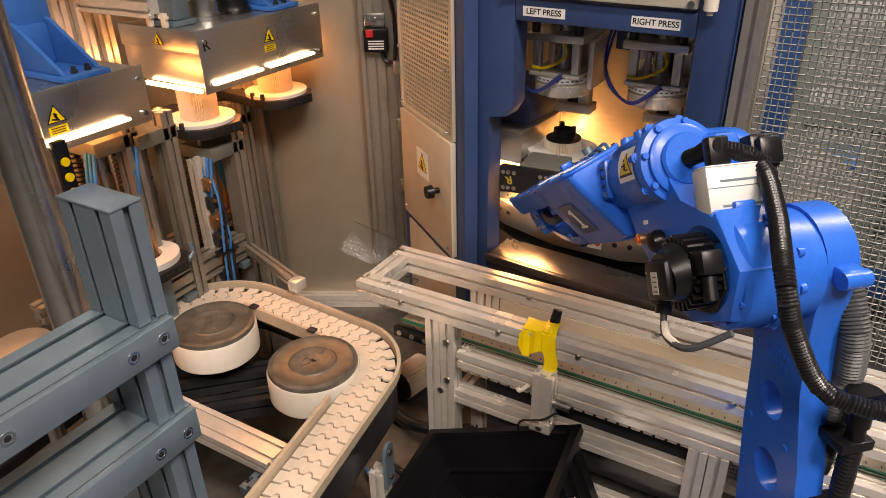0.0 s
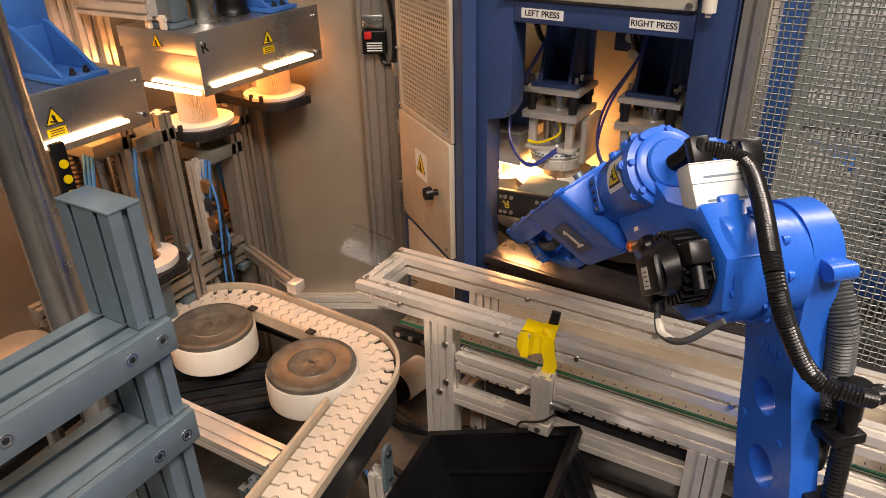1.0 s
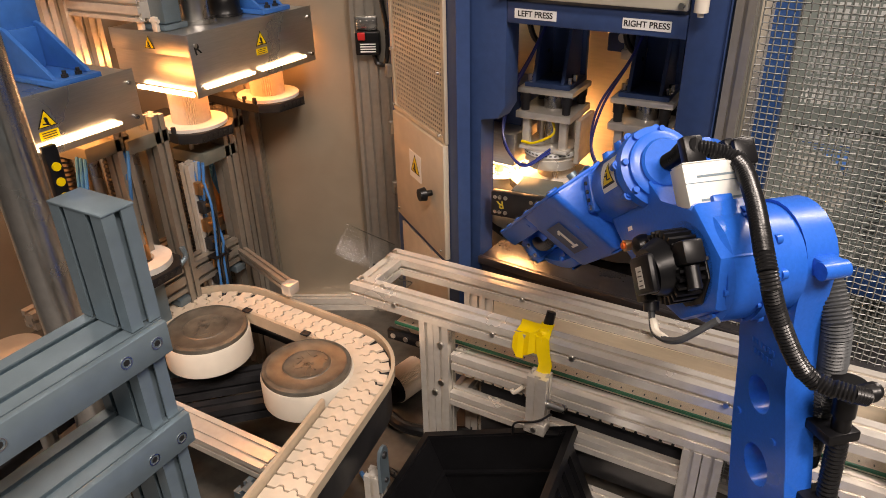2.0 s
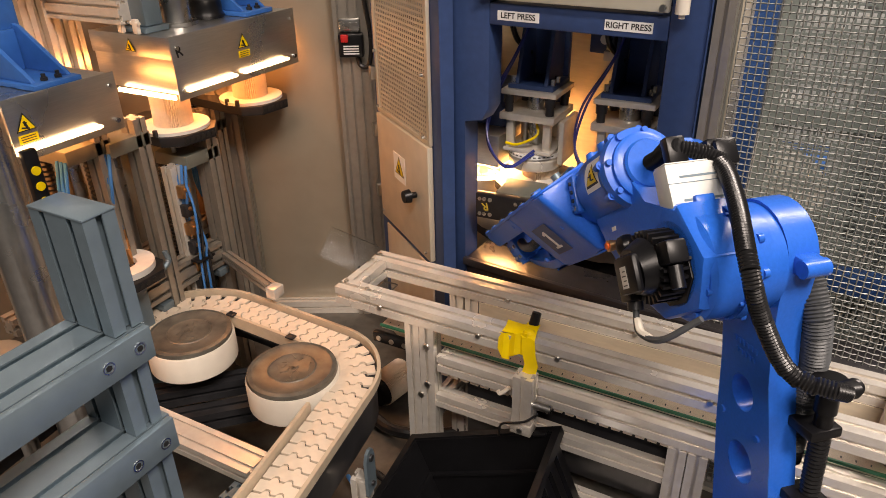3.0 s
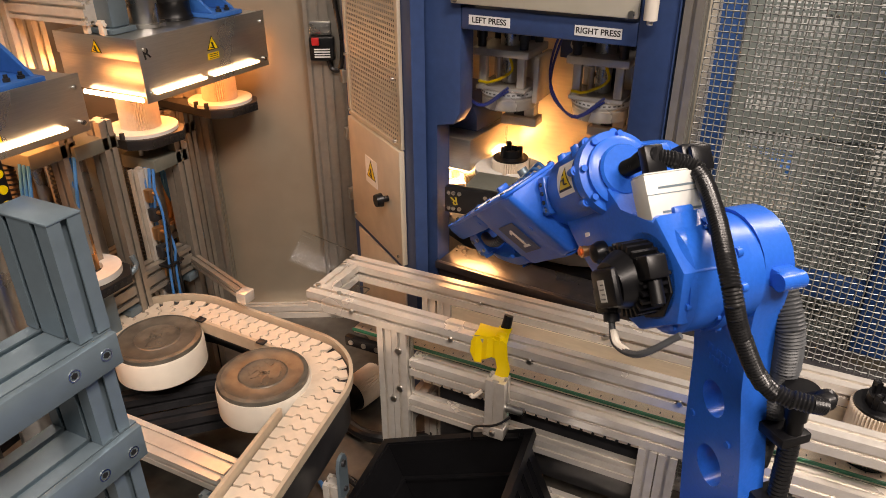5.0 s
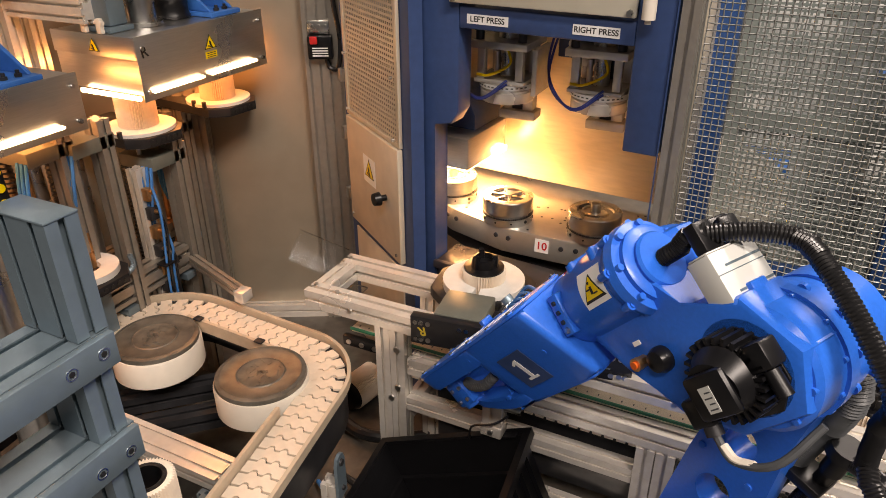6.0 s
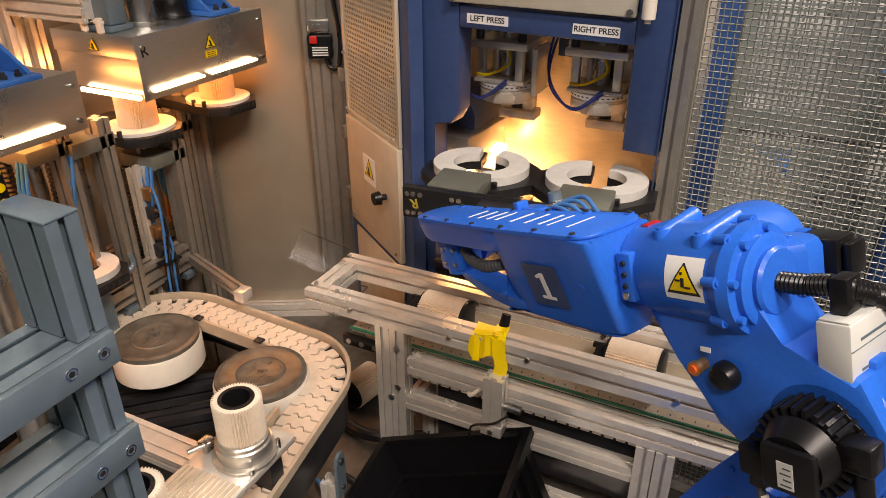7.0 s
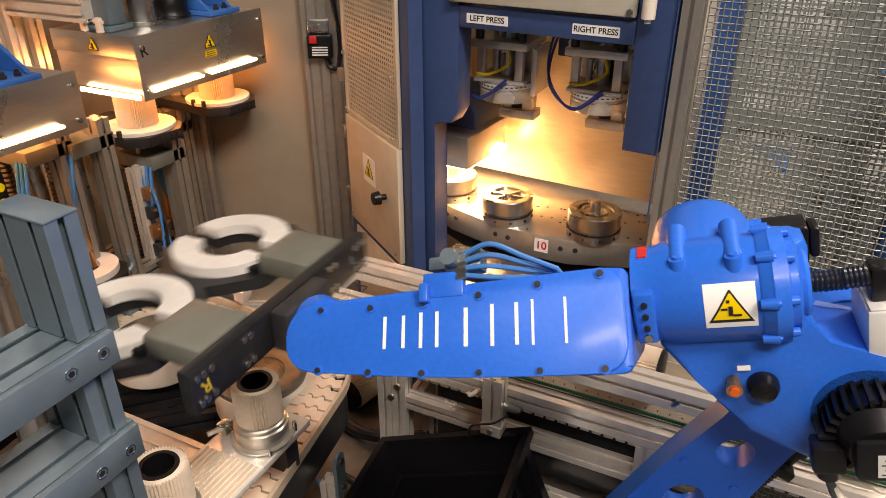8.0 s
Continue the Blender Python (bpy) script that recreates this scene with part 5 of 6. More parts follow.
for i in range(nu + 1):
    b = B()
    wire(b, False, u0 + i * mesh_p, nzz, z0, i)
    part("wire", b, FENCEWIRE, fe)
for k in range(nzz + 1):
    b = B()
    wire(b, True, z0 + k * mesh_p, nu, u0, k + 1)
    part("wire", b, FENCEWIRE, fe)
part("bottom_rail", extrusion(B(), (0.49, 0, 0.0), (1.16, 0, 0.0), 0.03, 0.03, 0.03, (0, 0, 1)), ALU, fe)
part("end_post", extrusion(B(), (1.18, 0, 0.0), (1.18, 0, 1.6), 0.04, 0.04, 0.04, (0, 1, 0)), ALU, fe)
for x, y, w, lab in ((-0.135, 1.46, 0.075, "blue painted square post behind the fence"), (0.27, 1.50, 0.07, "blue painted square post behind the fence")):
    tagged(part("blue_post", box(B(), x - w / 2, x + w / 2, y, y + 0.06, BASE, 2.3, 0.003), POSTBLUE), lab, "post")
tagged(part("blue_rail", box(B(), -0.097, 0.234, 1.51, 1.55, 0.95, 1.0, 0.003), POSTBLUE), "blue painted rail behind the fence", "rail")
tagged(part("blue_rail", box(B(), 0.306, 0.9, 1.51, 1.55, 0.95, 1.0, 0.003), POSTBLUE), "blue painted rail behind the fence", "rail")
pf = empty("perforated_panel", pose(0.45, 1.66, BASE), "grey perforated guard panel behind the fence", "panel", "", "structure")
b = B()
pp, pb = 0.0125, 0.0025
for i in range(87):
    x = -0.53 + i * pp
    box(b, x - pb, x + pb, 0, 0.002, 0.0, 1.35)
for k in range(108):
    box(b, -0.53, 0.55, -0.0003, 0.0023, k * pp - pb, k * pp + pb)
part("perforated_sheet", b, PERFGREY, pf, "", 0)["kind"] = "stuff"
for a in ((-0.55, -0.525, 0, 1.4), (0.10, 0.14, 0, 1.4)):
    part("upright", box(B(), a[0], a[1], -0.012, -0.001, a[2], a[3]), PERFGREY, pf, "", 0)
part("cross_bar", box(B(), -0.524, 0.099, -0.012, -0.001, 0.66, 0.70), PERFGREY, pf, "", 0)
part("cross_bar", box(B(), -0.524, 0.099, -0.012, -0.001, 0.30, 0.35), PERFGREY, pf, "", 0)
tagged(part("yellow_sign", box(B(), 0.27, 0.36, 1.492, 1.497, 1.08, 1.16), SIGNYELLOW, None, "", 0), "yellow sign plate on the guard", "sign")

# machines in the hall beyond the guard
PINK = surface("pink_carton", (0.55, 0.30, 0.24), 0.7, 0, 0.2, 20, 4, 0)
PALEBOX = surface("pale_machine_paint", (0.62, 0.64, 0.63), 0.5, 0, 0.2, 12, 5, 0.05)
MIDGREY = surface("grey_machine_paint", (0.22, 0.24, 0.25), 0.5, 0.1, 0.3, 10, 5, 0.05)
rnd = random.Random(5)
for i in range(46):
    x, y, z = rnd.uniform(-0.6, 2.6), rnd.uniform(2.3, 3.6), rnd.uniform(0.0, 1.7)
    w, d, h = rnd.uniform(0.05, 0.3), rnd.uniform(0.05, 0.3), rnd.uniform(0.03, 0.25)
    mt = rnd.choice((PALEBOX, PALEBOX, MIDGREY, MIDGREY, DARKSTEEL, BRACKETBLUE, PINK, STEEL, SIGNWHITE))
    e = empty("stacked_box", pose(x, y, 0, 0, 0, rnd.uniform(-20, 20)), "blurred machine box on a stand beyond the guard panel", "box", "far boxes")
    part("box", box(B(), -w / 2, w / 2, -d / 2, d / 2, z, z + h, 0.004), mt, e)
    part("stand", box(B(), -0.02, 0.02, -0.02, 0.02, 0.0, max(0.01, z - 0.0005)), MIDGREY, e, "", 0)
for x, y, z, w, h, mt in ((1.3, 4.0, 0.0, 3.2, 1.3, MIDGREY), (-0.4, 3.9, 0.0, 1.2, 1.7, PALEBOX)):
    tagged(part("machine_cabinet", box(B(), x - w / 2, x + w / 2, y, y + 0.5, z, z + h, 0.01), mt), "plain machine cabinet standing far beyond the guard panel", "cabinet")

# ---------- filter shuttle ----------
shuttle = empty("filter_shuttle", pose(-0.620, 0.25, 0.984), "ribbed aluminium shuttle plate with two filter holders", "shuttle")
part("plate", box(B(), -0.055, 0.055, -0.34, 0.062, 0.0, 0.012, 0.002), ALU, shuttle)
b = B()
for i in range(12):
    x = -0.048 + i * 0.0086
    box(b, x - 0.0026, x + 0.0026, -0.335, -0.056, 0.0122, 0.0138)
part("rib", b, SHEET, shuttle, "fine lengthwise ribs", 0)
for y in (-0.30, 0.04):
    part("runner", box(B(), -0.03, 0.03, y - 0.015, y + 0.015, -0.0875, -0.0005, 0.002), DARKSTEEL, shuttle)
for y0 in (0.0, -0.185):
    h = part("holder", lathe(B(), [(0.047, 0.0142), (0.047, 0.018), (0.040, 0.019), (0.039, 0.030), (0.041, 0.031), (0.041, 0.042), (0.0385, 0.044), (0.0385, 0.050), (0.036, 0.052), (0.0, 0.052)], 48, Matrix.Translation((0.012, y0, 0))), TABLE, shuttle, "round aluminium filter holder")
    part("latch", cyl(box(B(), -0.052, -0.034, y0 - 0.03, y0 - 0.01, 0.0145, 0.034, 0.003), (-0.05, y0 - 0.05, 0.03), (-0.035, y0 - 0.02, 0.03), 0.004), STEEL, h)
    for dy, top in ((0.03, 0.030), (-0.03, 0.024)):
        part("stud", cyl(B(), (0.050, y0 + dy, 0.0142), (0.050, y0 + dy, top), 0.0035), STEEL, h)
shuttle_filters = [filter_element(pose(-0.608, 0.25 + d, 1.0365), "pleated paper filter with black core standing in the shuttle holder", r=0.0355, h=0.064) for d in (0.0, -0.185)]

# ---------- robot ----------
K = 0.89                       # size of the arm against the drawing below
BX, BY, ZL, A1, A2, A3 = 0.0202, 0.6388, 0.8233, 0.122, 0.5925, 0.153
SIDE = 0.034                   # the forearm stands off its roll axis
ROOT = Vector((BX, BY, BASE))
robot = empty("robot_arm", Matrix.Translation(ROOT), "blue six-axis industrial robot arm with black hoses and twin gripper", "robot")
part("base", cyl(box(B(), -0.13, 0.13, -0.13, 0.13, 0.0, 0.015, 0.003), (0, 0, 0.015), (0, 0, 0.05), 0.11, 0.10, 40), ROBOT, robot)
swing = part("swing_body", box(cyl(B(), (0, 0, 0.06), (0, 0, 0.11), 0.11, seg=40), -0.09, 0.20, -0.085, 0.075, 0.111, 0.30, 0.03), ROBOT, robot)
part("swing_motor", box(B(), -0.17, -0.095, -0.05, 0.05, 0.12, 0.24, 0.008), BLACK, swing, "black servo motor")

# lower arm: a cast side plate with two openings, in its own frame (z along the arm)
side = frame_m((0, 0, 0), (1, 0, 0), (0, 0, 1))      # plate x -> x, plate y -> z, plate z -> -y
outl = [(-0.066, -0.05), (-0.03, -0.075), (0.03, -0.075), (0.066, -0.05), (0.066, 0.12), (0.060, 0.30), (0.050, 0.42), (0.050, 0.49), (0.060, 0.54), (0.069, 0.60)]
outl += [(0.069 * math.cos(a), 0.60 + 0.069 * math.sin(a)) for a in [math.pi * i / 12 for i in range(1, 12)]]
outl += [(-0.069, 0.60), (-0.062, 0.55), (-0.056, 0.49), (-0.054, 0.42), (-0.064, 0.30), (-0.068, 0.12)]


def crank(z):
    """How far the lower arm stands outward of its elbow end, at height z."""
    return 0.045 * max(0.0, 0.53 - z) / 0.53


b = plate(B(), outl, [circle(0.0, 0.251, 0.028, 28, 0.036), circle(0.0, 0.376, 0.024, 28, 0.030)], 0.088, 0.132, side)
for v in b.verts:
    v.co.y -= crank(v.co.z)
    v.co.x -= 0.2 * crank(v.co.z)
lower = part("lower_arm", b, ROBOT, robot, "", 0.5)
b = cyl(B(), (0, 0.06, 0), (0, -0.135, 0), 0.075, seg=36)
part("shoulder_hub", b, ROBOT, lower)
part("elbow_ring", cyl(B(), (0, -0.087, A2), (0, -0.070, A2), 0.072, seg=48), ROBOT, lower, "ribbed blue elbow ring")
part("lug", cyl(box(B(), -0.088, -0.062, -0.128, -0.095, A2 + 0.0, A2 + 0.026, 0.006), (-0.084, -0.129, A2 + 0.013), (-0.084, -0.094, A2 + 0.013), 0.0115), ROBOT, lower)
b = B()
for i in range(10):
    a = i * 0.628 + 0.2
    part("arm_bolt", bolt(B(), (0.058 * math.cos(a), -0.132, A2 + 0.058 * math.sin(a)), (0, -1, 0), 0.005), ROBOT, lower)
for x, z in ((0.03, 0.50), (-0.03, 0.50), (0.045, 0.12), (-0.045, 0.12), (0.04, 0.32), (-0.04, 0.32)):
    part("arm_bolt", bolt(B(), (x, -0.0878 - crank(z), z), (0, 1, 0), 0.006, 0.003), ROBOT, lower)
b = B()
for k in range(2):
    for i in range(6 - k):
        box(b, -0.03 + i * 0.009 + k * 0.004, -0.025 + i * 0.009 + k * 0.004, -0.0885 - crank(0.455 - k * 0.016), -0.0868 - crank(0.463 - k * 0.016), 0.455 - k * 0.016, 0.463 - k * 0.016)
part("cast_mark", b, ROBOT, lower, "raised cast marks", 0)

conn = part("hose_connector", cyl(lathe(B(), [(0.0, 0.02), (0.022, 0.02), (0.024, 0.014), (0.024, 0.004), (0.015, -0.002), (0.015, -0.03), (0.0, -0.03)], 24, Matrix.Translation((-0.095, -0.158, 0.425))), (-0.095, -0.158, 0.395), (-0.092, -0.162, 0.35), 0.012, seg=16), BLACK, lower, "black hose connector")
part("lower_conduit", tube(B(), spline([(-0.092, -0.162, 0.35), (-0.088, -0.165, 0.28), (-0.085, -0.165, 0.20), (-0.06, -0.15, 0.08)], 60), 0.0125, 12, 0.14), RUBBER, lower, "black corrugated conduit")
for z in (0.355, 0.235):
    part("conduit_clip", box(B(), -0.107, -0.060, -0.182, -0.1325, z, z + 0.016, 0.003), BLACK, lower)
# elbow casting, in the upper arm's frame (x forward, z up, origin on the elbow axis)
xax = Matrix.Translation((0, 0, A3)) @ Matrix.Rotation(radians(90), 4, "Y")
elbow = part("elbow_casting", lathe(B(), [(0.0, 0.058), (0.044, 0.058), (0.050, 0.061), (0.050, 0.068), (0.060, 0.070), (0.062, 0.084), (0.060, 0.087), (0.059, 0.094), (0.0565, 0.097), (0.0565, 0.186), (0.052, 0.196), (0.052, 0.2205), (0.0, 0.2205)], 56, xax), ROBOT, robot)
part("elbow_hub", cyl(cyl(B(), (0, -0.0695, 0), (0, 0.012, 0), 0.074, seg=56), (0, 0.012, 0), (0, 0.018, 0), 0.074, 0.068, 56), ROBOT, elbow)
part("hub_flange", cyl(B(), (0, -0.046, 0), (0, -0.030, 0), 0.0785, seg=56), ROBOT, elbow)
for i in range(9):
    a = i * 0.698 + 0.3
    part("hub_bolt", bolt(B(), (0.066 * math.cos(a), 0.0165, 0.066 * math.sin(a)), (0, 1, 0), 0.0045, 0.005), ROBOT, elbow)
for i in range(11):
    a = i * 0.571 + 0.1
    part("flange_bolt", bolt(B(), (0.0735 * math.cos(a), -0.030, 0.0735 * math.sin(a)), (0, 1, 0), 0.0040, 0.005), ROBOT, elbow)
    part("flange_lug", cyl(B(), (0.076 * math.cos(a), -0.054, 0.076 * math.sin(a)), (0.076 * math.cos(a), -0.0465, 0.076 * math.sin(a)), 0.006, seg=12), ROBOT, elbow)
part("hub_pad", box(B(), -0.04, -0.01, -0.028, 0.0, 0.066, 0.084, 0.003), ROBOT, elbow)
part("neck", prism(B(), [(-0.075, 0.0), (-0.04, -0.06), (0.05, -0.065), (0.12, -0.02), (0.165, 0.05), (0.20, 0.10), (0.20, 0.15), (0.06, 0.15), (0.04, 0.09), (-0.04, 0.075)], -0.030, 0.055, Matrix.Rotation(radians(90), 4, "X"), 0.008), ROBOT, elbow)
dome = [(0.050, 0.0), (0.053, 0.05), (0.053, 0.110), (0.051, 0.127), (0.045, 0.138), (0.034, 0.143), (0.0, 0.145)]
part("gear_bulge", lathe(B(), [(r_, z_) for r_, z_ in dome], 40, frame_m((0.148, 0.0, A3 + 0.002), (1, 0, 0), (0, 0, 1)) @ Matrix.Diagonal((1.12, 0.98, 1, 1))), ROBOT, elbow, "blue domed gear housing")
part("gear_shoulder", prism(B(), [(0.098, -0.012), (0.056, -0.022), (0.042, -0.040), (0.042, -0.070), (0.056, -0.082), (0.100, -0.08)], A3 - 0.032, A3 + 0.032, None, 0.012), ROBOT, elbow, "blue cast shoulder beside the hose inlet")
part("lift_eye", cyl(B(), (0.098, -0.112, A3 + 0.012), (0.080, -0.112, A3 + 0.012), 0.012, seg=18), ROBOT, elbow)
mot = part("wrist_motor", box(box(B(), 0.034, 0.084, -0.124, -0.0825, A3 - 0.026, A3 + 0.022, 0.005), 0.022, 0.0335, -0.122, -0.088, A3 - 0.021, A3 + 0.017, 0.005), BLACK, elbow, "black servo motor")
part("cap_ring", lathe(B(), [(0.022, 0.0575), (0.036, 0.0575), (0.037, 0.053), (0.034, 0.049), (0.023, 0.049)], 40, xax), ROBOT, elbow)
for i in range(8):
    a = i * math.pi / 4 + 0.2
    part("cap_bolt", bolt(B(), xax @ Vector((0.055 * math.cos(a), 0.055 * math.sin(a), 0.069)), (-1, 0, 0), 0.005, 0.006), ROBOT, elbow)
    r = xax @ Vector((0.0605 * math.cos(a), 0.0605 * math.sin(a), 0.088))
    part("cap_lug", cyl(cyl(B(), r - Vector((0.006, 0, 0)), r + Vector((0.010, 0, 0)), 0.0068, 0.0050, 14), r - Vector((0.0085, 0, 0)), r - Vector((0.006, 0, 0)), 0.0036, seg=10), ROBOT, elbow)
for x, y in ((0.118, 0.031), (0.172, 0.027)):
    bb = cyl(B(), (x, y, A3 + 0.030), (x, y, A3 + 0.054), 0.0105, 0.0085, 18)
    cyl(bb, (x, y, A3 + 0.0535), (x, y, A3 + 0.0565), 0.004, seg=12)
    cyl(bb, (x, y, A3 + 0.0465), (x, -0.035, A3 + 0.055), 0.0095, 0.0110, 18)
    part("lift_lug", bb, ROBOT, elbow)
# warning sticker on the housing's side, bent round the cylinder
sroot = None
for (s, dz, dr, mt, nm, lab) in ((0.0, 0, 0.0006, SIGNWHITE, "sign_plate", "white sticker with yellow warning triangle"), (1.0, 0, 0.0010, SIGNBLACK, "triangle_rim", ""), (0.8, 0, 0.0014, SIGNYELLOW, "triangle", "")):
    b = B()
    R = 0.0565 + dr
    half = 0.0245
    rows = []
    n = 14
    ph0 = radians(10)
    for i in range(n + 1):
        v = -half + 2 * half * i / n
        if s == 0:
            w = half
        else:
            w = s * 0.0225 * (0.02 + 0.98 * max(0.0, (0.018 * s + 0.002 - (v + 0.002)) / (0.037 * s)))
            if v + 0.002 < -0.018 * s or v + 0.002 > 0.018 * s + 0.002:
                continue
        a = ph0 + v / R
        cy, cz = R * math.cos(a), R * math.sin(a)
        rows.append([b.verts.new((0.1255 - w, cy, A3 + cz)), b.verts.new((0.1255 + w, cy, A3 + cz))])
    for p, q in zip(rows, rows[1:]):
        b.faces.new((p[0], p[1], q[1], q[0]))
    sg = part(nm, b, mt, elbow, lab)
    sroot = sroot or sg
b = B()
R = 0.0565 + 0.002
for dx, v, wx, wv in ((0.0, -0.004, 0.004, 0.010), (0.002, 0.006, 0.003, 0.003), (-0.006, -0.009, 0.008, 0.002), (0.006, -0.002, 0.006, 0.002)):
    a = radians(10) + v / R
    bmesh.ops.create_cube(b, size=1, matrix=Matrix.Translation((0.1255 + dx, R * math.cos(a), A3 + R * math.sin(a))) @ Matrix.Rotation(a, 4, "X") @ Matrix.Diagonal((wx, 0.0006, wv, 1)))
part("pictogram", b, SIGNBLACK, elbow, "", 0)
for m, w, h in ((frame_m((0.072, -0.050, A3 + 0.0325), (1, 0, 0), (0, 1, 0)), 0.012, 0.007), (frame_m((0.118, 0.0402, 0.077), (-1, 0, 0), (0, 0, 1)), 0.013, 0.006)):
    sticker = part("small_sticker", box(B(), -w / 2, w / 2, -h / 2, h / 2, 0, 0.0006), SIGNWHITE, elbow, "small white sticker", 0)
    sticker.matrix_basis = m
# elbow motor, finned
b = cyl(cyl(cyl(B(), (0, 0.0185, 0.005), (0, 0.030, 0.005), 0.056, seg=36), (0, 0.030, 0.005), (0, 0.064, 0.005), 0.040, seg=36), (0, 0.064, 0.005), (0, 0.086, 0.002), 0.040, 0.030, 24)
for i in range(26):
    a = 2 * math.pi * i / 26
    part("cooling_fin", box(B(), 0.036, 0.048 if i % 13 else 0.054, 0.032, 0.068, -0.0020, 0.0020, 0, Matrix.Translation((0, 0, 0.005)) @ Matrix.Rotation(a, 4, "Y")), BLACK, elbow, "", 0)
part("elbow_motor", b, BLACK, elbow, "black finned servo motor")
part("motor_flange", prism(B(), [(0.052 * math.cos(math.pi / 4 * k + 0.39), 0.052 * math.sin(math.pi / 4 * k + 0.39)) for k in range(8)], -0.034, -0.0305, Matrix.Rotation(radians(90), 4, "X"), 0.001), BLACK, elbow)
part("end_bell", box(B(), -0.030, 0.026, 0.0865, 0.098, -0.026, 0.024, 0.006), BLACK, elbow)
part("connector", box(B(), 0.030, 0.062, 0.052, 0.080, -0.034, 0.0, 0.004), BLACK, elbow)
part("connector", cyl(box(B(), -0.065, -0.034, 0.040, 0.068, 0.0, 0.030, 0.004), (-0.05, 0.054, -0.002), (-0.052, 0.056, -0.030), 0.009, seg=16), BLACK, elbow)
part("connector_ring", cyl(B(), (0.046, 0.0665, -0.034), (0.047, 0.068, -0.046), 0.0105, seg=14), DARKSTEEL, elbow)
part("label", box(B(), -0.009, 0.007, 0.0982, 0.0988, -0.018, 0.010), PALEBOXMAT, elbow, "pale type label", 0)
for k in range(4):
    part("label_line", box(B(), -0.007, 0.004 - 0.003 * (k % 2), 0.0989, 0.0992, -0.015 + k * 0.006, -0.0135 + k * 0.006), GREYHOSE, elbow, "", 0)
part("motor_cable", tube(B(), spline([(0.047, 0.068, -0.046), (0.035, 0.075, -0.075), (-0.01, 0.070, -0.088), (-0.06, 0.040, -0.070)], 18), 0.0045), GREYHOSE, elbow)
part("cable_sleeve", tube(B(), spline([(0.043, 0.070, -0.058), (0.034, 0.074, -0.074), (0.015, 0.073, -0.084)], 8), 0.0055), WHITE, elbow, "white cable sleeve")
part("air_fitting", cyl(cyl(B(), (0.1294, 0.02, 0.0543), (0.1294, 0.048, 0.0543), 0.0075, seg=6), (0.1294, 0.043, 0.0543), (0.1294, 0.050, 0.0543), 0.0085), COPPER, elbow, "brass push-in fitting")
part("fitting_ring", cyl(B(), (0.1294, 0.0502, 0.0543), (0.1294, 0.053, 0.0543), 0.0050), ORANGE, elbow, "orange release ring")
part("round_socket", lathe(B(), [(0.015, 0.0), (0.0165, 0.012), (0.0165, 0.02), (0.013, 0.028), (0.006, 0.032), (0.0, 0.0325)], 24, frame_m((0.1003, 0.018, 0.0478), (1, 0, 0), (0, 0, -1))), BLACK, elbow, "shiny black round cap")
wb = part("valve_box", box(B(), -0.033, 0.0, -0.052, 0.029, 0.0625, 0.1285, 0.002), PALEBOXMAT, elbow, "pale aluminium profile box")
for z in (0.078, 0.109):
    part("groove", box(B(), -0.0336, -0.0325, -0.050, 0.012, z, z + 0.0028), ALU_DULL, wb, "", 0)
    part("groove", box(B(), -0.0336, -0.0325, -0.050, 0.0285, z - 0.007, z - 0.0060), ALU_DULL, wb, "", 0)
part("box_lid", box(B(), -0.031, -0.002, -0.050, 0.027, 0.1288, 0.131, 0.001), PALEBOXMAT, wb)
part("hose_clamp", box(B(), -0.024, -0.006, -0.014, 0.014, 0.1312, 0.168, 0.003), BLACK, elbow, "black hose clamp")
part("latch_plate", box(B(), 0.198, 0.2195, 0.040, 0.0555, A3 - 0.03, A3 + 0.030, 0.003), ROBOT, elbow)
for z in (-0.022, -0.010, 0.004, 0.018):
    part("latch_screw", bolt(B(), (0.208, 0.0555, A3 + z), (0, 1, 0), 0.0035 if z > -0.015 else 0.005, 0.003), STEEL if z < -0.015 else SIGNBLACK, elbow)

# forearm that rolls about its axis: long cover, side walls, fork
def stadium(x0, x1, w0, w1, n=12):
    """Long rounded outline: wide root, round tip, one edge hollowed."""
    long = x1 - x0
    hollow = 0.010 if long > 0.3 else 0.0
    rr = 0.028 if long > 0.3 else 0.01
    pts = [(x0 + rr * (1 - math.cos(math.pi / 2 * i / 5)), -w0 + rr * (1 - math.sin(math.pi / 2 * i / 5))) for i in range(6)]
    for i in range(1, 8):
        f = i / 8
        x = x0 + rr + f * (x1 - w1 - x0 - rr)
        pts.append((x, -(w0 + (w1 - w0) * f) + hollow * math.sin(math.pi * f) ** 1.3))
    pts += [(x1 - w1 + w1 * math.sin(math.pi * i / n), -w1 * math.cos(math.pi * i / n)) for i in range(0, n + 1)]
    for i in range(7, 0, -1):
        f = i / 8
        x = x0 + rr + f * (x1 - w1 - x0 - rr)
        pts.append((x, (w0 + (w1 - w0) * f) + 0.5 * hollow * math.sin(math.pi * f)))
    pts += [(x0 + rr * (1 - math.cos(math.pi / 2 * i / 5)), w0 - rr * (1 - math.sin(math.pi / 2 * i / 5))) for i in range(5, -1, -1)]
    return pts


def tapered(bm):
    """Draw the walls in towards the underside, and lift the underside at the fork's tip."""
    for v in bm.verts:
        f = max(0.0, 0.053 - v.co.z)
        v.co.y += 0.006 - f * 0.30 if v.co.y > 0 else f * 0.12
        if v.co.z < -0.03 and v.co.x > 0.45:
            v.co.z += 0.040 * ((v.co.x - 0.45) / 0.15) ** 1.6
    return bm


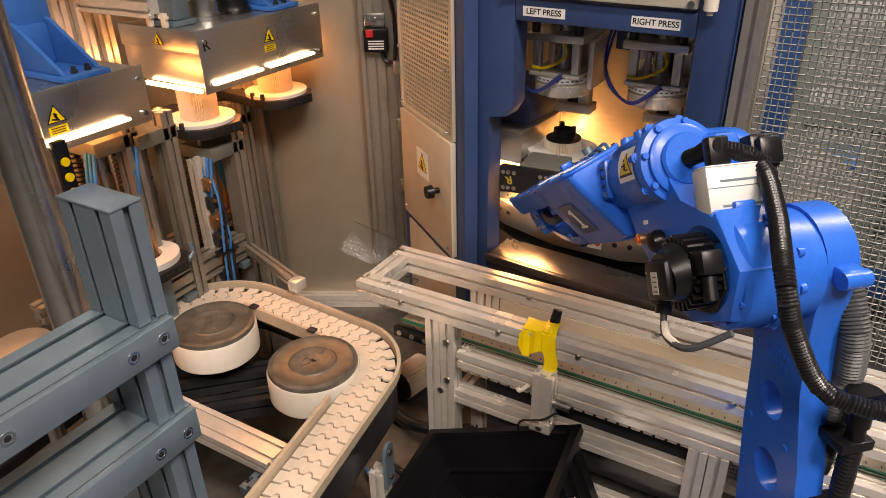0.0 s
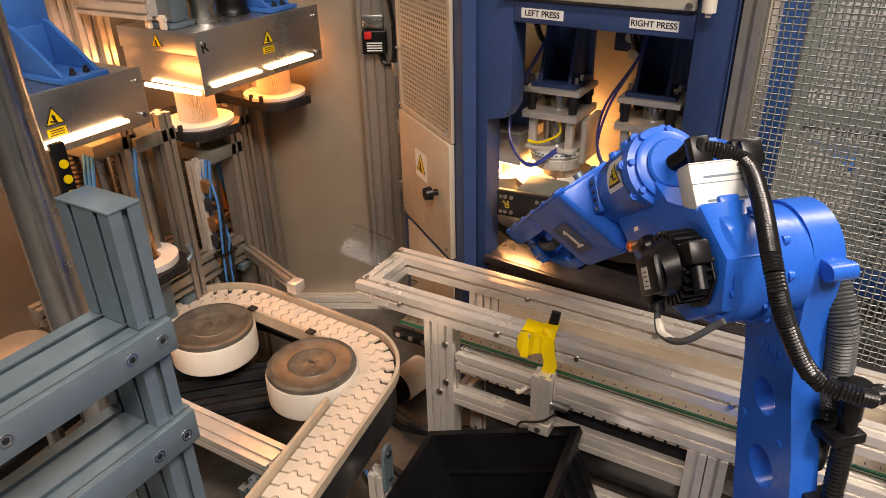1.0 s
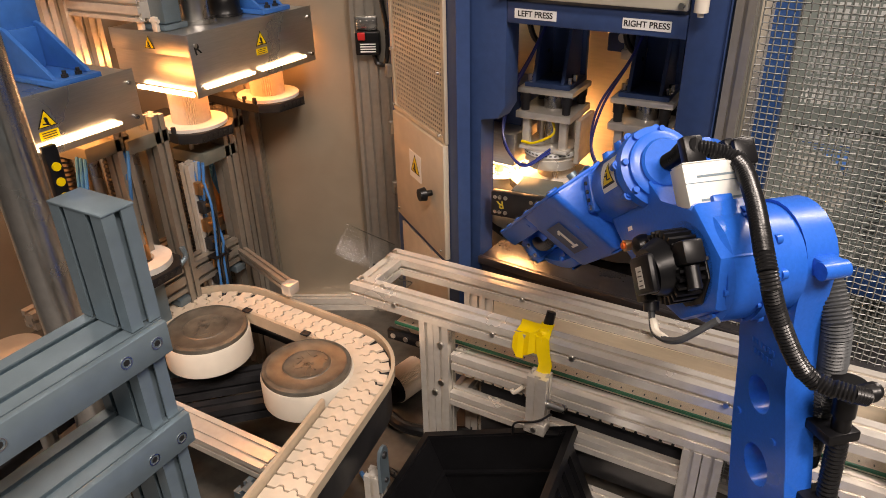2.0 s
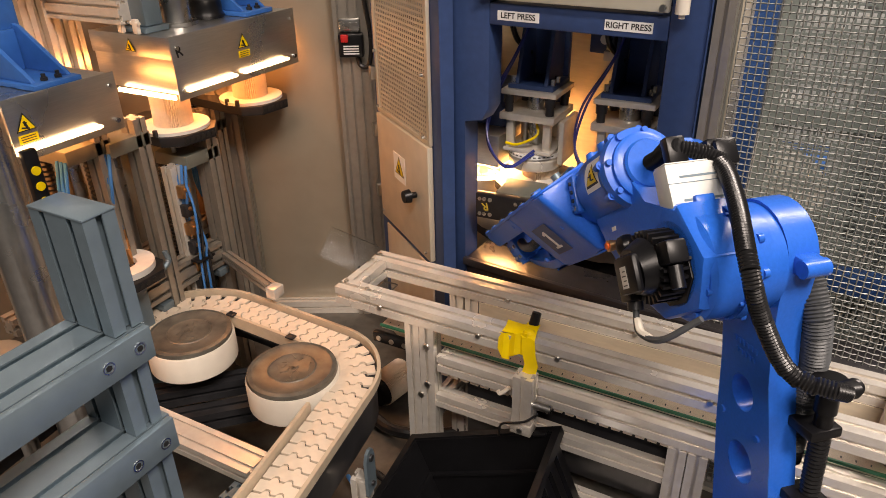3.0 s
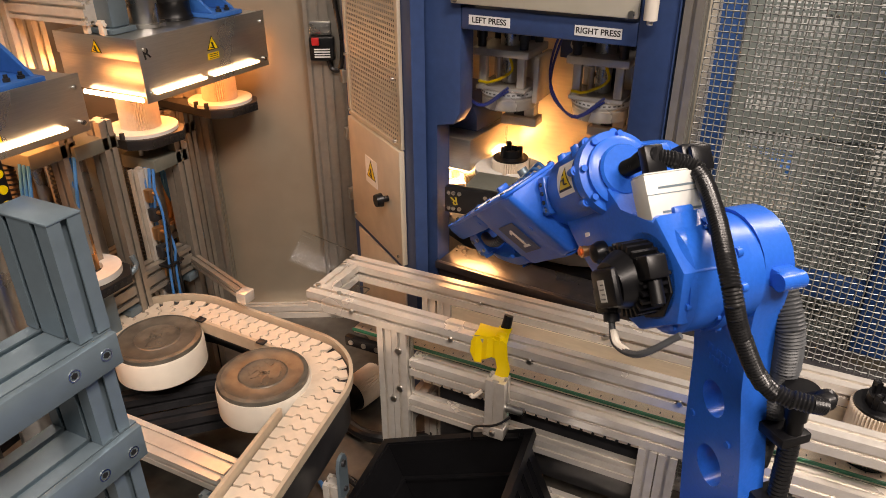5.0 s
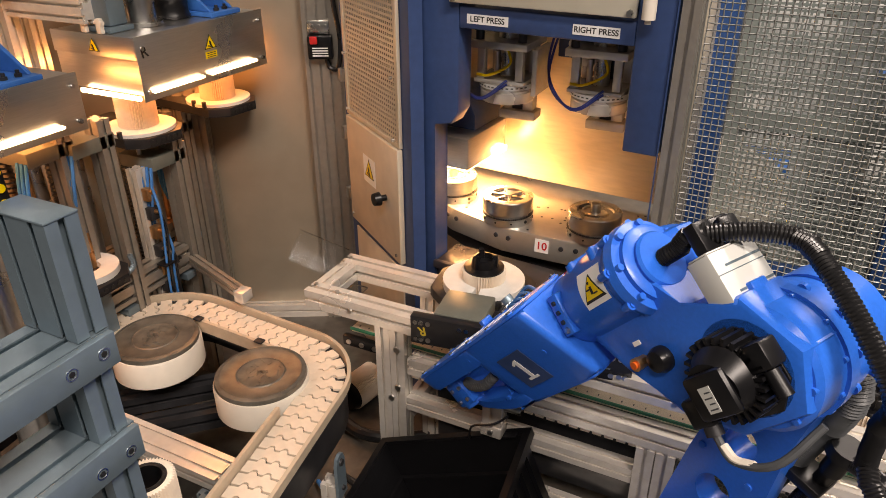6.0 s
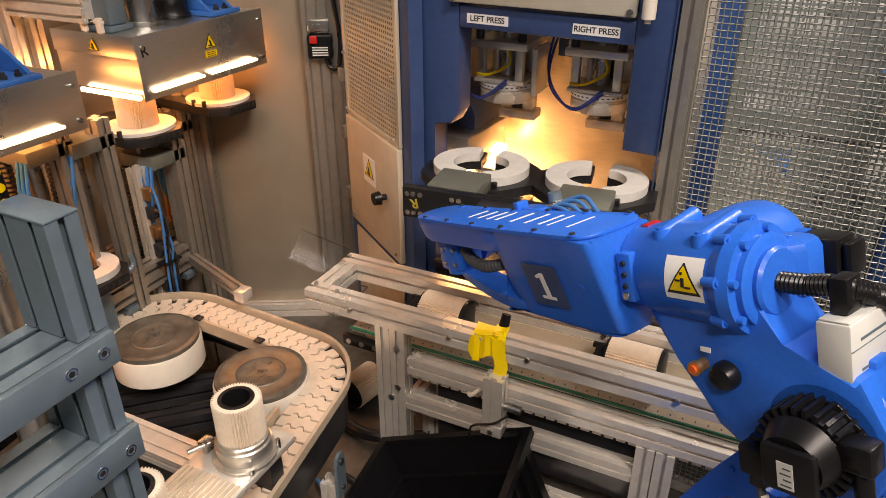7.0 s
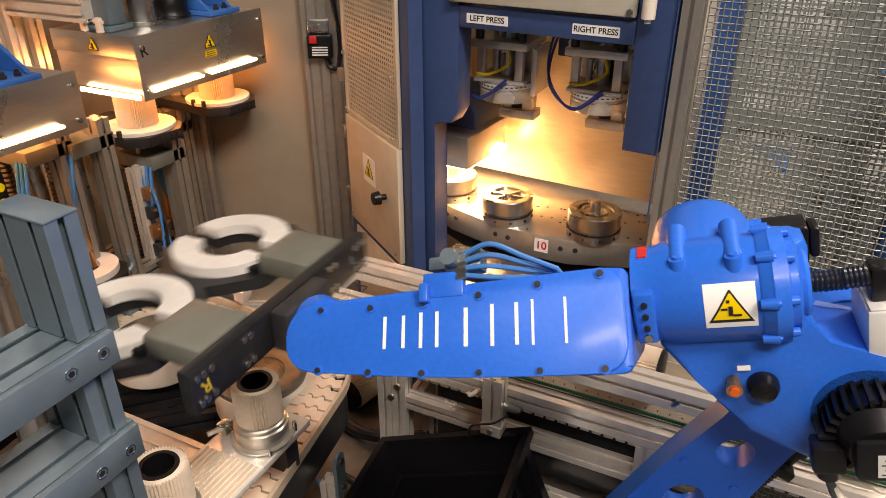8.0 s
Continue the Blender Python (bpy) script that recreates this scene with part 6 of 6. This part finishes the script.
fore = part("forearm", tapered(prism(B(), stadium(0.2225, 0.45, 0.055, 0.049), -0.078, 0.053, None, 0.007)), ROBOT, robot)
part("fork_side", tapered(prism(B(), stadium(0.40, 0.640, 0.049, 0.040), 0.018, 0.053, None, 0.006)), ROBOT, fore, "upper side of the wrist fork")
part("fork_side", tapered(prism(B(), stadium(0.40, 0.605, 0.050, 0.040), -0.078, -0.058, None, 0.005)), ROBOT, fore, "lower side of the wrist fork")
knuckle = part("wrist_knuckle", cyl(box(B(), 0.55, 0.602, -0.026, 0.024, -0.034, 0.016, 0.006), (0.575, 0, -0.040), (0.575, 0, 0.019), 0.024, seg=28), ROBOT, fore)
for k in range(4):
    part("knuckle_screw", bolt(B(), (0.558 + 0.028 * (k % 2), 0.0235, -0.022 + 0.024 * (k // 2)), (0, 1, 0), 0.004, 0.004), STEEL, knuckle)
part("wrist_conduit", tube(B(), spline([(0.45, 0.012, -0.012), (0.48, 0.022, -0.016), (0.515, 0.020, -0.010), (0.545, 0.010, 0.0)], 34), 0.0085, 10, 0.16), GREYHOSE, fore, "dark corrugated wrist conduit")
cov = part("top_cover", tapered(prism(B(), stadium(0.226, 0.640, 0.053, 0.039), 0.0535, 0.0585, None, 0.002)), ROBOT, fore, "blue top cover with white logo bars")
part("bottom_cover", tapered(prism(B(), stadium(0.232, 0.45, 0.053, 0.044), -0.083, -0.0785, None, 0.002)), ROBOT, fore)
for i in range(6):
    x = 0.250 + i * 0.068
    w = 0.0465 - 0.0026 * i
    hollow = 0.010 * math.sin(math.pi * i / 6) ** 1.3
    for s in (-1, 1):
        boss = part("screw_boss", cyl(B(), (x, s * w + (hollow if s < 0 else hollow * 0.5 + 0.008), 0.0585), (x, s * w + (hollow if s < 0 else hollow * 0.5 + 0.008), 0.0600), 0.0062, seg=14), ROBOT, fore)
        part("cover_screw", cyl(B(), (x, s * w + (hollow if s < 0 else hollow * 0.5 + 0.008), 0.0600), (x, s * w + (hollow if s < 0 else hollow * 0.5 + 0.008), 0.0625), 0.0036, seg=8), DARKSTEEL, boss)
for i, (x, wide, gap) in enumerate(((0.307, 0.0030, 0.018), (0.357, 0.0042, 0.014), (0.402, 0.0048, 0.0), (0.447, 0.0042, 0.010), (0.491, 0.0042, 0.012))):
    # plain strokes standing in for the maker's mark
    for s in ((-1, 1) if gap else (0,)):
        part("logo_bar", box(B(), x + s * gap - wide / 2, x + s * gap + wide / 2, -0.024 + 0.002 * i, 0.026 - 0.001 * i, 0.0586, 0.0591), SIGNWHITE, fore, "white logo bar", 0)
WALLUP = Vector((0, 0.30, 1)).normalized()
npl = part("number_plate", box(B(), -0.033, 0.033, -0.033, 0.033, 0, 0.0012), PRESSBLUE, fore, "dark plate with a white digit", 0)
npl.matrix_basis = frame_m((0.333, 0.0372, -0.021), (-1, 0, 0), WALLUP)
dg = part("digit", prism(B(), [(-0.013, -0.021), (0.013, -0.021), (0.013, -0.0165), (0.005, -0.0165), (0.005, 0.021), (-0.001, 0.021), (-0.012, 0.0155), (-0.010, 0.0115), (-0.0035, 0.014), (-0.0035, -0.0165), (-0.013, -0.0165)], 0.0014, 0.002), SIGNWHITE, fore, "white digit 1", 0)
dg.matrix_basis = npl.matrix_basis
part("red_mark", box(B(), 0.203, 0.213, -0.012, 0.012, A3 + 0.0495, A3 + 0.0525), RED, elbow, "red printed mark", 0)
bracket_arm = part("valve_bracket", box(box(B(), 0.405, 0.455, -0.064, -0.034, 0.048, 0.060, 0.002), 0.445, 0.456, -0.050, -0.028, 0.058, 0.070, 0.002), ROBOT, fore, "blue valve bracket")
vb = part("valve_block", box(cyl(box(B(), 0.385, 0.43, -0.092, -0.065, 0.030, 0.055, 0.003), (0.418, -0.078, 0.055), (0.418, -0.078, 0.075), 0.010), 0.43, 0.452, -0.086, -0.070, 0.034, 0.050, 0.002), ALU_DULL, fore, "small valve block with light blue hoses")
for k in range(4):
    part("air_hose", tube(B(), spline([(0.405, -0.082 + 0.008 * k, 0.060), (0.37, -0.090 + 0.012 * k, 0.066 - 0.004 * k), (0.335, -0.076 + 0.006 * k, 0.050 - 0.008 * k), (0.30, -0.062, 0.035 - 0.008 * k)], 14), 0.0032), SKYHOSE, fore, "light blue air hose")
    part("push_fitting", cyl(B(), (0.40, -0.082 + 0.008 * k, 0.060), (0.412, -0.080 + 0.008 * k, 0.058), 0.0045, seg=10), STEEL, fore)
for x, z in ((0.262, -0.012), (0.43, 0.036), (0.44, -0.052)):
    part("wall_screw", bolt(B(), (x, 0.054 - 0.235 * (0.054 - z) - 0.02 * (x - 0.24), z), (0, 1, -0.23), 0.005), ROBOT, fore)

# wrist and twin gripper
wrist = part("wrist", cyl(cyl(B(), (-0.02, 0, 0), (0.05, 0, 0), 0.030, 0.032, 28), (0.05, 0, 0), (0.075, 0, 0), 0.036, seg=28), ROBOT, robot)
part("flange", cyl(B(), (0.0755, 0, 0), (0.09, 0, 0), 0.030, seg=28), DARKSTEEL, wrist)
gripper = part("gripper_bar", box(B(), -0.19, 0.19, -0.018, 0.0, -0.028, 0.028, 0.002), ANODBLACK, robot, "black gripper cross bar")
part("mount", box(B(), -0.05, 0.05, -0.045, -0.0185, -0.028, 0.028, 0.004), DARKSTEEL, gripper)
for s in (-1, 1):
    for x in (0.180, 0.170, 0.157, 0.100, 0.088):
        for z in (-0.017, 0.017):
            part("bar_screw", cyl(B(), (s * x, -0.0185, z), (s * x, -0.0205, z), 0.0045, seg=12), STEEL, gripper)
bar_text(gripper, "marker_letter", "R", frame_m((-0.168, -0.0183, 0.0), (-1, 0, -0.2), (0.2, 0, -1)), 0.024, DIMYELLOW, "hand-drawn letter R")
bar_text(gripper, "marker_letter", "L", frame_m((0.15, -0.0183, 0.0), (1, 0, 0.0), (0, 0, 1)), 0.020, ALU_DULL, "hand-drawn letter L")


jaws = []


def arc_ring(r0, r1, a0, a1, n=14):
    pts = [(r1 * math.cos(a0 + (a1 - a0) * i / n), r1 * math.sin(a0 + (a1 - a0) * i / n)) for i in range(n + 1)]
    pts += [(r0 * math.cos(a1 + (a0 - a1) * i / n), r0 * math.sin(a1 + (a0 - a1) * i / n)) for i in range(n + 1)]
    return pts


for s in (-1, 1):
    cx, cy = s * 0.108, 0.168
    T = Matrix.Translation((cx, cy, 0))
    part("slide_unit", box(B(), cx - 0.045, cx + 0.045, 0.0005, 0.085, 0.0, 0.030, 0.003), SLIDE, gripper, "olive grey slide unit")
    part("slide_carriage", box(B(), cx - 0.052, cx + 0.052, 0.0855, 0.108, -0.016, 0.010, 0.003), BLACK, gripper)
    # two jaw halves that open sideways, each a black plate with a pale ring half
    for h, a0, a1 in ((1, radians(-87), radians(87)), (-1, radians(93), radians(267))):
        n = 24
        o, i_ = [], []
        for k in range(n + 1):
            a = a0 + (a1 - a0) * k / n
            q = (a + math.pi / 8) % (math.pi / 4) - math.pi / 8
            rr = 0.096 / max(0.93, math.cos(q))
            o.append((rr * math.cos(a), rr * math.sin(a)))
            i_.append((0.046 * math.cos(a), 0.046 * math.sin(a)))
        jaw = part("jaw_plate", prism(B(), o + list(reversed(i_)), -0.018, 0.0), ANODBLACK, gripper, "", 0)
        ring = part("pale_jaw_ring", prism(B(), arc_ring(0.041, 0.079, a0 + 0.05, a1 - 0.05, 22), 0.0003, 0.016, None, 0.0015), RINGWHITE, gripper, "pale C-shaped jaw lining")
        jaws.append((jaw, cx, cy, h))
        jaws.append((ring, cx, cy, h))

# capped filters carried by the gripper
held = [filter_element(pose(0, 0, 1), "pleated filter with black end cap held in the gripper", True) for s in (-1, 1)]

# the arm's drawing brought to its size
sized = set()
for limb in (swing, lower, elbow, fore, wrist):
    for ob in (limb, *limb.children_recursive):
        ob.location *= K
        if ob.data.name not in sized:
            sized.add(ob.data.name)
            ob.data.transform(Matrix.Scale(K, 4))

# hoses of the arm, in rigid pieces
NH, NG = 46, 22
SEG = 0.0165


def hose_piece(name, r, mat, length):
    b = B()
    pts = [(0, 0, -length * 0.1 + length * 1.2 * i / 10) for i in range(11)]
    tube(b, pts, r, 14, 0.15)
    me = part(name, b, mat, robot)
    return me


first = hose_piece("hose_piece", 0.0090, RUBBER, SEG)
hose = [first]
for i in range(NH - 1):
    o = first.copy()
    scene.collection.objects.link(o)
    hose.append(o)
first = hose_piece("conduit_piece", 0.0150, GREYHOSE, SEG * 1.15)
conduit = [first]
for i in range(NG - 1):
    o = first.copy()
    scene.collection.objects.link(o)
    conduit.append(o)


# ---------- movement ----------
# seconds, swing, lower arm, upper arm, forearm roll (degrees), gripper x, y, z, turn
ARM = [
    (0, 132.4, 3.8, 30.7, 23.5, -0.409, 1.266, 1.183, 5.3),
    (0.1, 132.5, 4.3, 32.3, 23.6, -0.409, 1.265, 1.170, 5.2),
    (0.3, 132.6, 5.4, 36.3, 24, -0.409, 1.262, 1.138, 4.4),
    (0.5, 132.6, 5.7, 37.0, 24.5, -0.409, 1.260, 1.132, 4),
    (4.2, 132.6, 5.7, 36.9, 25.5, -0.409, 1.258, 1.130, 3),
    (4.7, 132.6, 5.7, 36.9, 25.5, -0.409, 1.258, 1.130, 3),
    (5.0, 134.6, 3.2, 33.5, 24.5, -0.402, 1.23, 1.165, 3.4),
    (5.3, 141.5, -5, 34.5, 20, -0.378, 1.13, 1.155, 4.8),
    (5.6, 149.6, -12.8, 41.5, 15, -0.345, 0.99, 1.09, 6.8),
    (5.8, 151.7, -14.9, 45.1, 12.8, -0.331, 0.940, 1.069, 7.6),
    (5.93, 151.4, -13.9, 48.1, 15.4, -0.316, 0.934, 1.055, 7.8),
    (6, 151.4, -13.9, 48.1, 15.4, -0.316, 0.934, 1.055, 7.8),
    (6.25, 151.4, -13.9, 48.1, 15.4, -0.316, 0.934, 1.055, 7.8),
    (6.4, 151.0, -15, 46.2, 14.5, -0.320, 0.939, 1.062, 7.3),
    (6.6, 150.9, -20.2, 35.6, 9.8, -0.338, 0.968, 1.117, 5.6),
    (6.8, 151.6, -22.7, 22.5, 4.5, -0.354, 0.995, 1.212, 6),
    (7, 151.9, -23.1, 17.8, 0.6, -0.359, 0.992, 1.263, 5.7),
    (7.2, 153.5, -23, 18.1, 0.2, -0.364, 0.974, 1.264, 5.3),
    (7.4, 169.3, -23, 21.5, -3.6, -0.430, 0.866, 1.213, 6.5),
    (7.5, 173.5, -22.9, 21.9, -4.4, -0.440, 0.845, 1.212, 4.5),
    (7.6, 174.6, -23, 21.7, -3, -0.440, 0.835, 1.213, 6),
    (7.7, 175.8, -23.1, 21.3, 1.5, -0.448, 0.815, 1.218, 14),
    (7.8, 181, -23.7, 19, 18, -0.478, 0.755, 1.228, 39),
    (7.9, 187, -24.4, 16.2, 36.5, -0.512, 0.675, 1.240, 68),
    (8, 190, -24.8, 14.6, 47.5, -0.534, 0.608, 1.251, 92),
]


def arm_poses(row):
    t, s, l, u, roll, gx, gy, gz, gt = row
    S = Matrix.Translation((BX, BY, 0)) @ Matrix.Rotation(radians(s), 4, "Z")
    L = S @ Matrix.Translation((A1 * K, 0, ZL)) @ Matrix.Rotation(radians(l), 4, "Y")
    tip = (L @ Vector((0, 0, A2 * K)))
    U = Matrix.Translation(tip) @ Matrix.Rotation(radians(s), 4, "Z") @ Matrix.Rotation(radians(u), 4, "Y")
    F = U @ Matrix.Translation((0, 0, A3 * K)) @ Matrix.Rotation(radians(-roll), 4, "X") @ Matrix.Translation((0, SIDE * K, 0))
    G = pose(gx, gy, gz, 0, 0, gt)
    end = F @ Vector((0.575 * K, 0, -0.01))
    mid = G @ Vector((0, -0.045, 0))
    d = mid - end
    W = Matrix.Translation(mid - d.normalized() * 0.085) @ d.to_track_quat("X", "Z").to_matrix().to_4x4()
    return S, L, U, F, W, G


def strand(ctrl, n, step):
    """n poses, step apart, along a curve through ctrl, evenly spread."""
    pts = spline(ctrl, 120)
    acc = [0.0]
    for a, c in zip(pts, pts[1:]):
        acc.append(acc[-1] + (c - a).length)
    out = []
    q = None
    for i in range(n):
        d = min(i * step, acc[-1] - 1e-4)
        j = next(k for k in range(1, len(acc)) if acc[k] >= d)
        f = (d - acc[j - 1]) / max(1e-9, acc[j] - acc[j - 1])
        p = pts[j - 1].lerp(pts[j], f)
        t = (pts[j] - pts[j - 1]).normalized()
        q = t.to_track_quat("Z", "Y") if q is None else (q @ Vector((0, 0, 1))).rotation_difference(t) @ q
        out.append(Matrix.Translation(p) @ q.to_matrix().to_4x4())
    return out


def motions():
    inv = Matrix.Translation(-ROOT)
    rows = {k: [] for k in ("S", "L", "U", "F", "W", "G")}
    hoses = [[] for _ in hose]
    conds = [[] for _ in conduit]
    for row in ARM:
        t = row[0]
        S, L, U, F, W, G = arm_poses(row)
        for k, m in zip("SLUFWG", (S @ Matrix.Translation((0, 0, BASE)), L, U, F, W, G)):
            rows[k].append((t, inv @ m))
        bend = (row[3] - row[2] - 31) / 31
        upper = [(0.07, 0.002, A3), (0.03, 0.001, A3), (-0.012, -0.002, A3 + 0.001), (-0.030 - 0.043 * bend, -0.048, 0.128 - 0.018 * bend), (-0.075 - 0.03 * bend, -0.030, 0.070 - 0.01 * bend)]
        lowers = [(-0.115 + 0.006 * bend, 0.008 - 0.014 * bend, 0.645 + 0.015 * bend), (-0.122 + 0.004 * bend, -0.014 - 0.023 * bend, 0.575 + 0.016 * bend),
                  (-0.135 + 0.008 * bend, -0.052 - 0.007 * bend, 0.502 + 0.027 * bend), (-0.168 + 0.019 * bend, -0.090 + 0.043 * bend, 0.488 + 0.026 * bend),
                  (-0.150, -0.135 + 0.02 * bend, 0.47), (-0.105, -0.155, 0.43)]
        ctrl = [U @ (Vector(p) * K) for p in upper] + [L @ (Vector(p) * K) for p in lowers]
        for i, m in enumerate(strand(ctrl, NH, SEG)):
            hoses[i].append((t, inv @ m))
        ctrl = [L @ (Vector(p) * K) for p in ((-0.01, -0.145, 0.61), (-0.035, -0.146, 0.580), (-0.063, -0.147, 0.53), (-0.066, -0.153, 0.48), (-0.058, -0.160, 0.43), (-0.045, -0.160, 0.30))]
        for i, m in enumerate(strand(ctrl, NG, SEG * 1.15)):
            conds[i].append((t, inv @ m))
    walk(swing, rows["S"])
    walk(lower, rows["L"])
    walk(elbow, rows["U"])
    walk(fore, rows["F"])
    walk(wrist, rows["W"])
    walk(gripper, rows["G"])
    for ob, cx, cy, h in jaws:
        walk(ob, [(t, pose(cx + h * w, cy, 0)) for t, w in ((0.0, 0.0), (6.0, 0.0), (6.1, 0.012), (8.0, 0.012))])
    for o, r in zip(hose, hoses):
        walk(o, r)
    for o, r in zip(conduit, conds):
        walk(o, r)
    # the carried filters: in the jaws, then dropped on the belt
    for k, (ob, s) in enumerate(zip(held, (-1, 1))):
        r = []
        for row in ARM:
            if row[0] <= 6.0:
                r.append((row[0], arm_poses(row)[5] @ pose(s * 0.108, 0.168, -0.050)))
        rest = frame_m((-0.465 + k * 0.369, 1.042, 0.991), (0, 0.2, 0.98), (0.02, 0.98, -0.2))
        p = r[-1][1].translation
        r.append((6.1, pose(p.x, 1.04, 0.975, 0, -25, 0)))
        r.append((6.2, frame_m(rest.translation + Vector((0, 0, 0.004)), (0.3, 0.2, 0.93), (0.02, 0.98, -0.2))))
        r.append((6.3, rest))
        r.append((8.0, rest))
        walk(ob, r)
    # press heads
    for ob, (x, y) in ((head_left, (-0.535, 1.405)), (head_right, (-0.335, 1.41))):
        walk(ob, [(t, press.matrix_basis.inverted() @ pose(x, y, z)) for t, z in ((0.0, 1.330), (0.25, 1.322), (0.45, 1.270), (0.65, 1.185), (0.85, 1.172), (4.25, 1.172), (4.45, 1.178), (4.7, 1.215), (5.1, 1.33), (8.0, 1.33))])
    # shuttle with its two filters
    ys = ((0.0, 0.25), (4.8, 0.25), (5.8, 0.385), (6.0, 0.405), (6.2, 0.425), (6.5, 0.492), (6.8, 0.550), (7.0, 0.571), (7.2, 0.592), (7.5, 0.607), (8.0, 0.612))
    walk(shuttle, [(t, pose(-0.620, y, 0.984)) for t, y in ys])
    for ob, d in zip(shuttle_filters, (0.0, -0.185)):
        walk(ob, [(t, pose(-0.608, y + d, 1.0365)) for t, y in ys])


motions()
